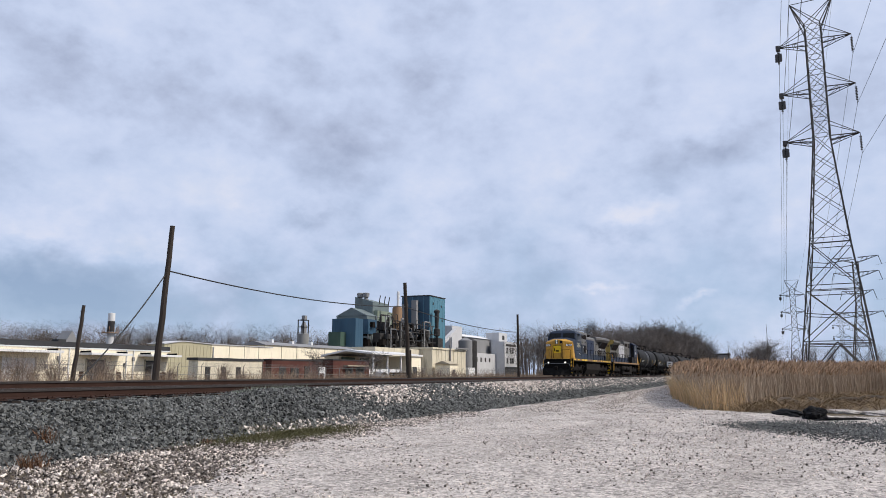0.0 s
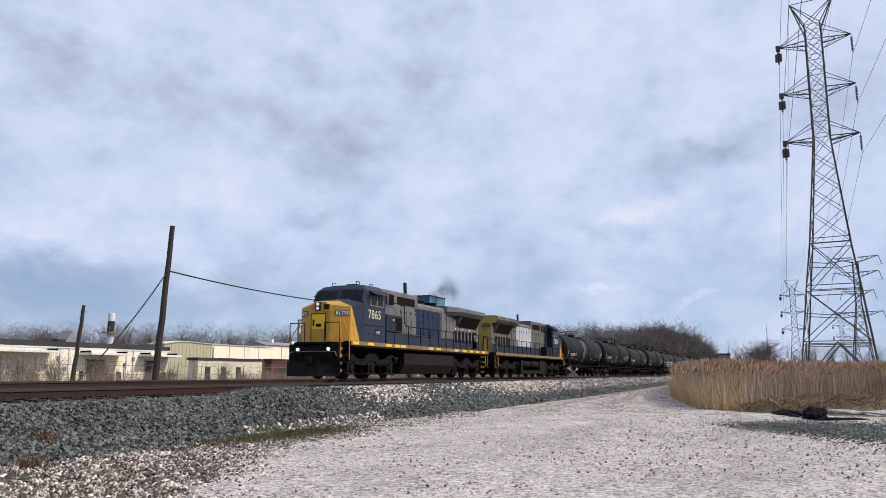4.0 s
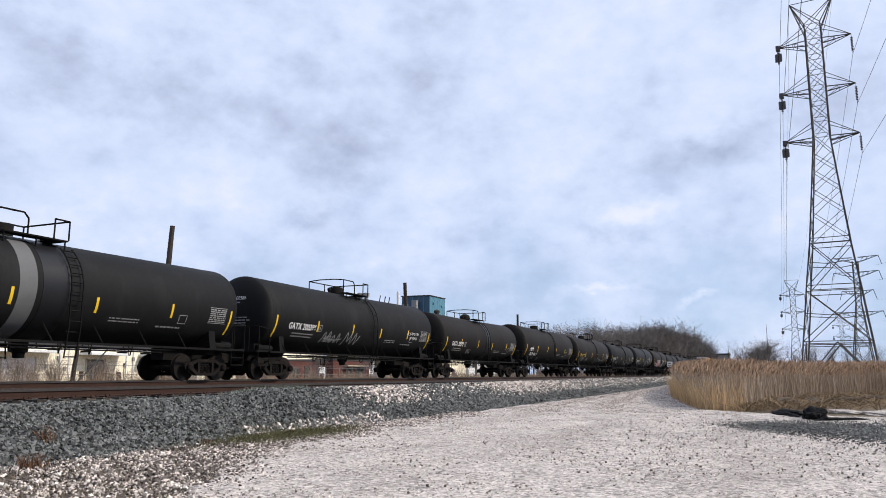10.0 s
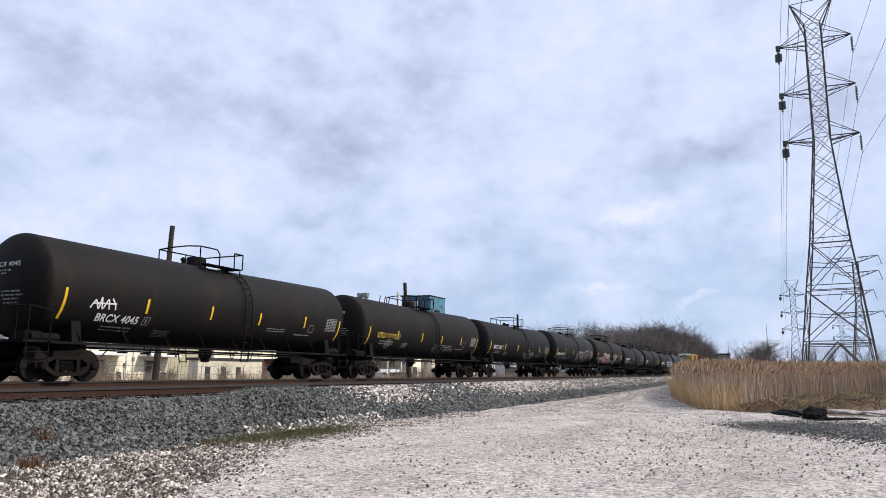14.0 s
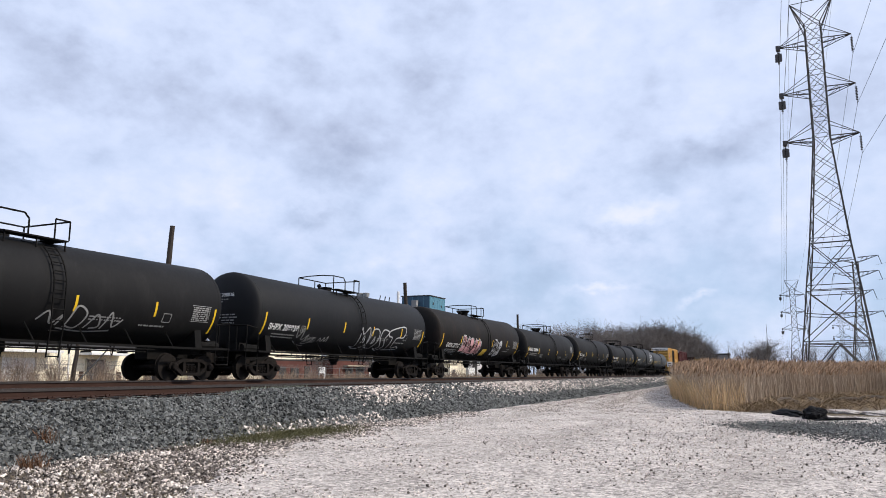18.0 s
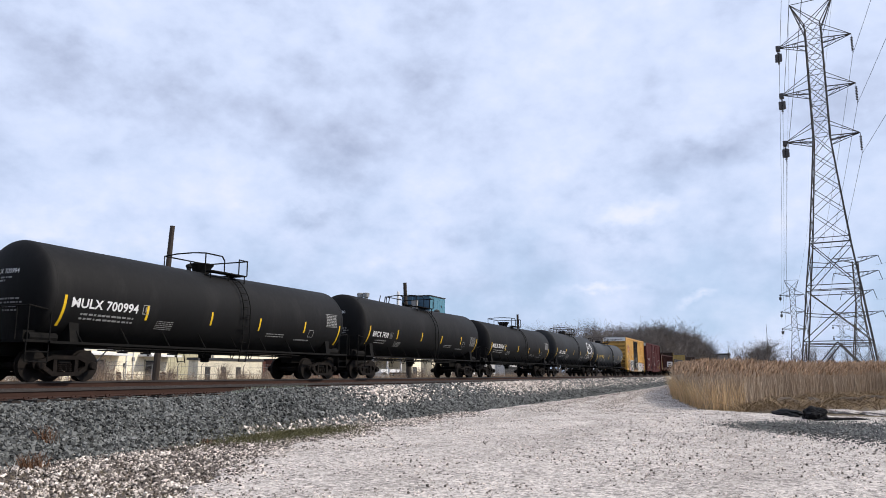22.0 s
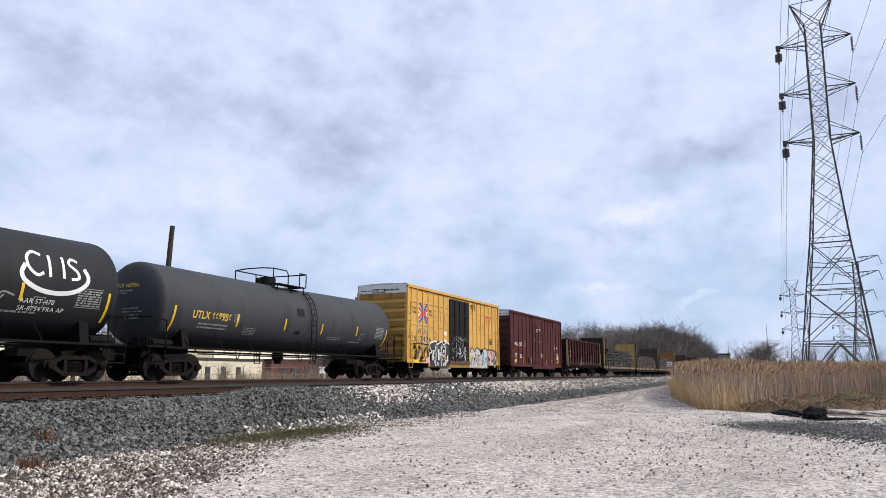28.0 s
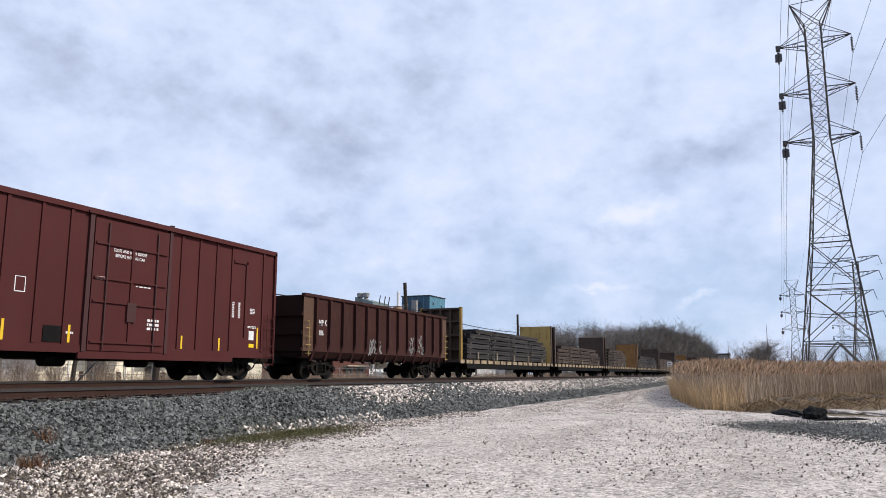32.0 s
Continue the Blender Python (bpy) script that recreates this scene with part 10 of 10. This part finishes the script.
g_ = thing("entrance_frame", "white steel gate frame with a white notice", "gate", "", pose(93.2, 40, Z0))
for x in (0, 1.5):
    block("post", "trim_white", g_, x - 0.08, x + 0.08, -0.08, 0.08, 0, 2.1)
block("notice", "trim_white", g_, 0.08, 1.42, -0.05, 0.05, 1.2, 1.9)
block("crossbar", "trim_white", g_, 0.08, 1.42, -0.06, 0.06, 1.95, 2.1)

# silo with a frame on top
b = thing("silo", "small grey concrete silo with a steel frame on top", "silo", "", pose(178.2, 100, Z0))
bm = bmesh.new()
lathe_z(bm, [(0, 1.65), (12.2, 1.65), (12.3, 1.3)], 0, 0, 20)
part("drum", bm, M["concrete_drum"], b, "", True)
for x in (-1.25, 1.1):
    for y in (-0.9, 0.9):
        block("frame_post", "machine_dark", b, x - 0.12, x + 0.12, y - 0.12, y + 0.12, 12.2, 16.0)
block("frame_top", "machine_dark", b, -1.35, 1.2, -1.0, 1.0, 15.9, 16.1)
block("frame_deck", "machine_dark", b, -1.35, 1.2, -1.0, 1.0, 14.0, 14.15)
block("hoist", "works_dull", b, -0.2, 0.9, -0.5, 0.5, 16.1, 17.3)
bm = bmesh.new()
lathe_z(bm, [(12.2, 0.8), (14.5, 0.8), (15.6, 0.3)], 0.25, 0, 14)
part("hopper", bm, M["works_dull"], b, "", True)

# blue process tower
b = thing("blue_tower", "tall blue metal-clad process tower", "building", "works buildings")
block("wall", "works_blue", b, 236.4, 249.7, 88, 98.6, Z0, 27.0, "blue ribbed metal wall")
# Sheet over the sun-facing wall; its lit look is in the colour.
block("bright_face", "works_blue_lit", b, 236.45, 249.65, 87.93, 88, Z0, 26.9, "blue end wall in a lighter, sunlit tone")
block("roof_edge", "dark_roof", b, 236.2, 249.9, 87.7, 98.8, 27.0, 27.3)
seams(b, 236.4, 249.7, 87.93, 98.6, 8, 26.9, 2.2, "works_blue_lit", 0.05)
for x, z in ((239, 24), (241.5, 18.2), (246, 23.5), (246.8, 18.6), (240, 12)):
    block("vent", "machine_dark", b, x, x + 0.5, 87.75, 87.93, z, z + 0.9)
block("duct_column", "works_dull", b, 233.8, 235.4, 91.8, 93.6, 8, 25.4, "square grey duct")
block("duct_column", "works_dull", b, 231.5, 233.0, 94.5, 96.0, 8, 24, "square grey duct")
bm = bmesh.new()
lathe_z(bm, [(8.0, 0.5), (13, 0.5), (13.3, 1.1), (15.5, 1.1), (15.8, 0.6), (19.5, 0.75), (21.0, 0.75), (21.2, 1.0), (21.9, 1.0), (22.3, 0.4)], 238.2, 86.0, 14)
part("flue_pipe", bm, M["machine_dark"], b, "dark flue pipe with flanges", True)
block("pump_house", "machine_dark", b, 236, 240.2, 84.6, 87.6, 8.0, 12.4)
block("penthouse", "works_dull", b, 226, 233, 86, 90, 8, 11.4)
for x in (250.0, 250.2):
    block("ladder_stile", "machine_dark", b, x, x + 0.05, 90, 90.05, 8, 24.6)

# lower blue block and grey upper works
b = thing("blue_annex", "blue metal-clad annex with grey upper storeys", "building", "works buildings")
block("wall", "works_blue", b, 189.6, 194.0, 90, 97.8, 6.0, 16.2, "blue metal wall")
block("bright_face", "works_blue", b, 189.62, 193.98, 89.93, 90, 6.0, 16.1)
block("hopper_box", "works_blue", b, 199.0, 204.2, 91, 94, 12.2, 16.6)
block("grey_wall", "works_grey", b, 207.0, 214.0, 96, 107, 8, 18.4, "grey-green metal wall")
bm = bmesh.new()
prism_x(bm, [(95.8, 18.4), (101.5, 21.0), (107.2, 18.4)], 206.8, 214.2)
part("grey_roof", bm, M["works_grey"], b)
bm = bmesh.new()
prism_x(bm, [(98, 18), (98, 23.4), (104.6, 25.2), (104.6, 18)], 214.3, 225.5)
part("upper_tower", bm, M["works_grey"], b, "grey upper tower with slanted roof")
block("green_wall", "works_green", b, 215, 228, 96.6, 98, 8, 20.6, "stained pale green wall")
for y in (101.5, 103.6):
    bm = bmesh.new()
    lathe_z(bm, [(24.2, 0.6), (25.0, 0.6), (25.2, 1.05), (26.4, 1.15), (26.6, 0.8)], 216, y, 14)
    part("roof_ventilator", bm, M["works_dull"], b, "round grey roof ventilator", True)
for x in (218.5, 222, 225):
    bm = bmesh.new()
    tube(bm, [(x, 98, 22.8), (x, 97.6, 25.2), (x - 0.5, 97.2, 25.6), (x - 1.0, 97.0, 25.3)], 0.16, 6)
    part("vent_pipe", bm, M["machine_dark"], b)
block("window", "machine_dark", b, 206.92, 207, 99, 100.4, 14.6, 16.6)
block("window", "machine_dark", b, 206.92, 207, 104, 105.4, 15.4, 17.0)
block("green_box", "door_green", b, 186.5, 189.4, 93, 97, 8.2, 12.2, "dark green cabinet")
seams(b, 189.6, 194.0, 89.93, 97.8, 6, 16, 1.6, "works_blue", 0.04)
# process machinery between the two blue buildings
b = thing("process_plant", "dark tangle of vessels, ducts and pipes", "machinery", "")
pr = random.Random(3)
for k in range(80):
    x, y, z = pr.uniform(198, 234), pr.uniform(84, 93), 8.0 + 6.5 * pr.random() ** 1.5
    w, h = pr.uniform(0.8, 3.2), pr.uniform(0.7, 2.8)
    block("vessel", pr.choice(("machine_dark", "machine_dark", "machine_dark", "truck_iron", "truck_iron")), b, x, x + w, y, y + pr.uniform(1, 2.5), z, z + h)
for k in range(64):
    x, y, z = pr.uniform(198, 234), pr.uniform(82, 94), pr.uniform(8.5, 18.5)
    bm = bmesh.new()
    tube(bm, [(x, y, 8), (x, y, z), (x + pr.uniform(1.5, 6), y, z), (x + pr.uniform(1.5, 6), y, z - 3)], pr.uniform(0.08, 0.24), 6)
    part("pipe", bm, M[pr.choice(("machine_dark", "machine_dark", "works_dull"))], b)
for z in (10.5, 13.2, 15.8):
    block("gantry", "machine_dark", b, 206, 233, 84, 84.2, z, z + 0.25)
for x in (206, 212, 218, 224, 230):
    block("gantry_post", "machine_dark", b, x, x + 0.25, 84, 84.25, 8, 16)
b = thing("storage_tank", "tall tan storage tank with a white flue beside it", "tank", "", pose(218.0, 91, Z0))
bm = bmesh.new()
lathe_z(bm, [(8, 1.6), (22.0, 1.6), (22.8, 1.2), (23.0, 0.2)], 0, 0, 24)
part("drum", bm, M["tank_orange"], b, "", True)
bm = bmesh.new()
lathe_z(bm, [(22, 0.45), (27.6, 0.45), (27.65, 0.3)], 0.5, 0, 14)
part("flue", bm, M["trim_white"], b, "white flue", True)
for z in (12, 17):
    bm = bmesh.new()
    lathe_z(bm, [(z, 1.6), (z, 2.1), (z + 0.15, 2.1), (z + 0.15, 1.6)], 0, 0, 24)
    part("walkway_ring", bm, M["rail_rust"], b)

# stained cream base building, sheds, trailers
b = thing("base_building", "stained cream concrete building below the process plant", "building", "works buildings")
block("wall", "stained_cream", b, 203.5, 229.8, 72, 95, Z0, 7.6, "cream wall streaked with dirt")
block("wall", "stained_cream", b, 176, 203.4, 76, 95, Z0, 7.4, "cream wall streaked with dirt")
block("parapet", "stained_cream", b, 203.2, 230.1, 71.7, 95.2, 7.6, 8.1)
seams(b, 203.5, 229.8, 72, 95, Z0, 7.6, 3.2, "stained_cream", 0.12)
bm = bmesh.new()
tube(bm, [(216, 71.6, Z0), (216, 71.6, 11.5)], 0.25, 8)
part("vent_stack", bm, M["works_dull"], b)
block("pipe_bridge", "works_dull", b, 220, 229.9, 71.0, 71.3, 8.1, 8.5)
b = thing("open_shed", "open-fronted cream shed with a sloping white roof", "shed", "works buildings")
bm = bmesh.new()
prism_x(bm, [(57.6, 4.4), (57.6, 4.75), (64, 5.5), (70.2, 4.4), (70.2, 4.0), (64, 5.1)], 141, 166.2)
part("roof", bm, M["trim_white"], b, "white sheet roof")
block("wall", "cream_wall", b, 158.8, 165.9, 58, 69.5, Z0, 4.4)
block("back_wall", "tan_wall", b, 141.5, 158.8, 66, 69.5, Z0, 4.2)
block("green_door", "door_green", b, 142.5, 148.0, 65.8, 66, Z0, 3.9, "dark green sliding door")
block("green_door", "door_green", b, 150.5, 154.5, 65.8, 66, Z0, 3.9, "dark green sliding door")
for x in (143, 149.5, 156):
    block("post", "trim_white", b, x, x + 0.3, 58.4, 58.7, Z0, 4.5)
block("doorway", "machine_dark", b, 161.2, 163.6, 57.93, 58, Z0, 1.9)
b = thing("small_shed", "small cream shed with a gabled roof", "shed", "works buildings")
block("wall", "cream_wall", b, 202.5, 208.4, 66, 70.6, Z0, 3.1)
bm = bmesh.new()
prism_x(bm, [(65.6, 3.1), (68.3, 4.1), (71, 3.1)], 202.0, 208.9)
part("roof", bm, M["tan_wall"], b)
block("door", "machine_dark", b, 204.6, 206.0, 65.94, 66, Z0, 1.6)
for x0, x1 in ((129.0, 133.6), (134.4, 137.4), (138.2, 142.6)):
    tl = thing("trailer", "white box trailer parked by the shed", "trailer", "parked trailers", pose(x0, 52, Z0))
    block("box", "trim_white", tl, 0, x1 - x0, 0, 2.5, 0.55, 2.1)
    block("chassis", "frame_black", tl, 0.2, x1 - x0 - 0.2, 0.3, 2.2, 0.32, 0.55)
    for x in (0.8, x1 - x0 - 0.8):
        bm = bmesh.new()
        lathe_y(bm, [(0.1, 0.2), (0.1, 0.34), (0.35, 0.34), (0.35, 0.2)], x, 0.33, 12)
        lathe_y(bm, [(2.1, 0.2), (2.1, 0.34), (2.35, 0.34), (2.35, 0.2)], x, 0.33, 12)
        part("wheel", bm, M["screen_dark"], tl)


def parked_car(x, y, mat_name, label):
    c = thing("car", label, "car", "parked cars", pose(x, y, Z0))
    bm = bmesh.new()
    prism(bm, [(0, 0.35), (0.05, 0.8), (0.9, 0.95), (1.5, 1.42), (3.0, 1.45), (3.8, 0.98), (4.4, 0.85), (4.45, 0.4)], 0, 1.75)
    bmesh.ops.bevel(bm, geom=bm.edges[:], offset=0.06, segments=2, affect="EDGES")
    part("body", bm, M[mat_name], c, "", True)
    bm = bmesh.new()
    prism(bm, [(1.1, 0.97), (1.55, 1.36), (2.95, 1.38), (3.55, 0.98)], -0.01, 1.76)
    part("windows", bm, M["glass"], c)
    for xx in (0.85, 3.55):
        for yy in (0.0, 1.55):
            bm = bmesh.new()
            lathe_y(bm, [(yy, 0.2), (yy, 0.33), (yy + 0.2, 0.33), (yy + 0.2, 0.2)], xx, 0.33, 14)
            part("wheel", bm, M["screen_dark"], c)


parked_car(118.5, 44, "works_dull", "grey car parked by the brick block")
parked_car(128.5, 46, "screen_dark", "dark car parked by the trailers")
parked_car(133.2, 46, "tank_brown", "dark car parked by the trailers")

# white office and mill building
b = thing("mill_building", "white several-storey mill building with windows", "building", "works buildings")
block("stair_tower", "works_white", b, 266, 276, 92, 96, Z0, 18.6, "white stair tower")
block("main_hall", "works_dull", b, 283.7, 325, 94, 104, Z0, 15.2, "pale grey hall")
bm = bmesh.new()
prism_x(bm, [(93.5, 15.2), (99, 16.8), (104.5, 15.2)], 276, 325.4)
part("hall_roof", bm, M["trim_white"], b, "pale roof")
block("head_house", "works_white", b, 314.0, 325.2, 90, 96, Z0, 18.3, "white head house")
fr = block("front_block", "works_white", b, 309.8, 326.6, 86, 92, Z0, 14.2, "white front block")
block("side_wing", "works_white", b, 326.6, 334, 87, 93, Z0, 8.0)
for z in (5.0, 9.3):
    for x in (312.2, 316.6, 319.6):
        w_ = block("window", "machine_dark", b, x, x + 2.2, 85.93, 86, z, z + 2.3, "dark window")
        block("sill", "works_dull", w_, x - 0.1, x + 2.3, 85.8, 86, z - 0.2, z)
        block("mullion", "works_white", w_, x + 1.05, x + 1.15, 85.90, 85.93, z, z + 2.3)
block("sign_bar", "machine_dark", b, 311.4, 325.4, 85.93, 86, 12.2, 13.2, "dark unreadable sign lettering")
block("window", "machine_dark", b, 318.4, 321.2, 89.93, 90, 15.2, 17.2)
block("base_band", "machine_dark", b, 309.8, 326.6, 85.92, 86, Z0, 3.4, "dark loading bay band")
block("lower_hall", "works_white", b, 283.7, 309.6, 90, 94, Z0, 8.8)
for x in (286, 291, 296, 301):
    block("window", "machine_dark", b, x, x + 1.6, 89.93, 90, 5.2, 7.0)
for k, x in enumerate((262.0, 267.0)):
    st = thing("silo", "grey steel silo beside the mill", "silo", "silos", pose(x, 85, Z0))
    bm = bmesh.new()
    lathe_z(bm, [(0, 2.6), (13.4, 2.6), (14.6, 0.4)], 0, 0, 20)
    part("drum", bm, M["works_dull" if k == 0 else "machine_dark"], st, "", True)
b = thing("conveyor", "dark enclosed conveyor slanting to the mill", "conveyor", "")
bm = bmesh.new()
prism(bm, [(255, 11.5), (255, 12.7), (266, 17.4), (266, 16.0)], 90, 91.5)
part("gallery", bm, M["works_white"], b)
for x in (252.5, 259):
    block("trestle", "machine_dark", b, x, x + 0.3, 90, 90.3, Z0, 11)
b = thing("parked_vans", "white container beside the stained building", "container", "")
block("box", "trim_white", b, 232, 238, 72, 75, Z0, 2.4)

# ---- debris beside the road ----
M["rubber"] = stuff_mat("rubber", (0.004, 0.004, 0.0045), (0.011, 0.011, 0.012), 0.85, grain=14, blotch=3, bump=0.4, depth=0.03, spec=0.1)


def lump(name, at, size, seed, material, label, category):
    bm = bmesh.new()
    bmesh.ops.create_icosphere(bm, subdivisions=4, radius=1.0)
    for v in bm.verts:
        c = v.co.copy()
        k = 1 + 0.35 * noise.noise(c * 1.6 + Vector((seed, 0, 0))) + 0.16 * noise.noise(c * 4.1 + Vector((0, seed, 0))) + 0.07 * noise.noise(c * 9.0)
        v.co = Vector((c.x * size[0] * k, c.y * size[1] * k, max(-0.05, c.z * size[2] * k)))
    return solid(name, bm, M[material], label, category, smooth=True, at=at)


lump("rubber_heap", pose(28.2, -20.95, -1.23, 0, 0, 20), (0.5, 0.36, 0.36), 3.0, "rubber", "heap of crumpled black rubber sheet by the reeds", "debris")
lump("rubber_sheet", pose(30.6, -20.2, -1.22, 0, 0, 15), (1.3, 0.42, 0.17), 8.0, "rubber", "flattened black rubber sheet by the reeds", "debris")
lump("rubber_strip", pose(27.7, -21.7, -1.23, 0, 0, -70), (0.8, 0.10, 0.08), 5.0, "rubber", "long strip of torn black rubber", "debris")
for k, (x, y, sx, sy, sz) in enumerate(((33.8, -23.6, 1.2, 0.8, 0.10), (34.6, -22.2, 0.9, 0.6, 0.08), (34.2, -25.4, 1.4, 0.9, 0.12))):
    lump("gravel_mound", pose(x, y, -1.26, 0, 0, 40 * k), (sx, sy, sz), 11.0 + k, "limestone", "low mound of pale crushed limestone", "gravel mound")
lump("dead_brush", pose(36.4, -18.3, -1.0), (0.4, 0.42, 0.42), 21.0, "rubber", "dark clump of broken brush among the reeds", "brush")
for k, (x, y) in enumerate(((41.5, -21.5), (44.0, -23.0), (47.5, -25.0), (40.5, -20.2), (46, -27))):
    lump("fallen_brush", pose(x, y, -1.22, 0, 0, 50 * k), (1.3, 0.4, 0.28), 31.0 + k, "tie_wood", "dark fallen brush lying in the reed litter", "brush")
lump("pale_patch", pose(88, -6.9, -0.62, 0, 0, 2), (5.5, 0.5, 0.16), 41.0, "limestone", "patch of pale stone beside the bank", "gravel mound")


b = thing("far_shed", "low grey shed beyond the reeds", "shed", "", pose(552, 17.0, -0.9))
flat_box("wall", "works_dull", b, 0, 8, -9.0, 9.0, 0, 14.2)
flat_box("roof", "dark_roof", b, -0.4, 8.4, -9.4, 9.4, 14.2, 15.2)
for x, y, h in ((945, 65.0, 58), (979, -13.2, 60)):
    bm = bmesh.new()
    cyl(bm, (0, 0, 0), (0, 0, h), 0.45, 5, 0.25)
    solid("radio_mast", bm, M["galv"], "thin far radio mast above the trees", "mast", "radio masts", at=pose(x, y, -1))


def motions():
    """The train: every car runs along the track, and its wheelsets roll."""
    for ob, s in MOVERS:
        turn = ob.matrix_basis.to_euler().z
        walk(ob, [(t, pose(s - gone(t), 0, ob.location.z, 0, 0, math.degrees(turn))) for t in range(33)])
    for wheel, r in ROLLERS:
        e = wheel.location.x
        way = -1 if abs(wheel.parent.parent.matrix_basis.to_euler().z) < 1 else 1
        n = int(32 * 11.5 / r / radians(84)) + 1
        rows = []
        for k in range(n + 1):
            t = 32 * k / n
            rows.append((t, pose(e, 0, r, 0, math.degrees(way * (gone(t) - gone(0)) / r) % 360, 0)))
        walk(wheel, rows)


motions()
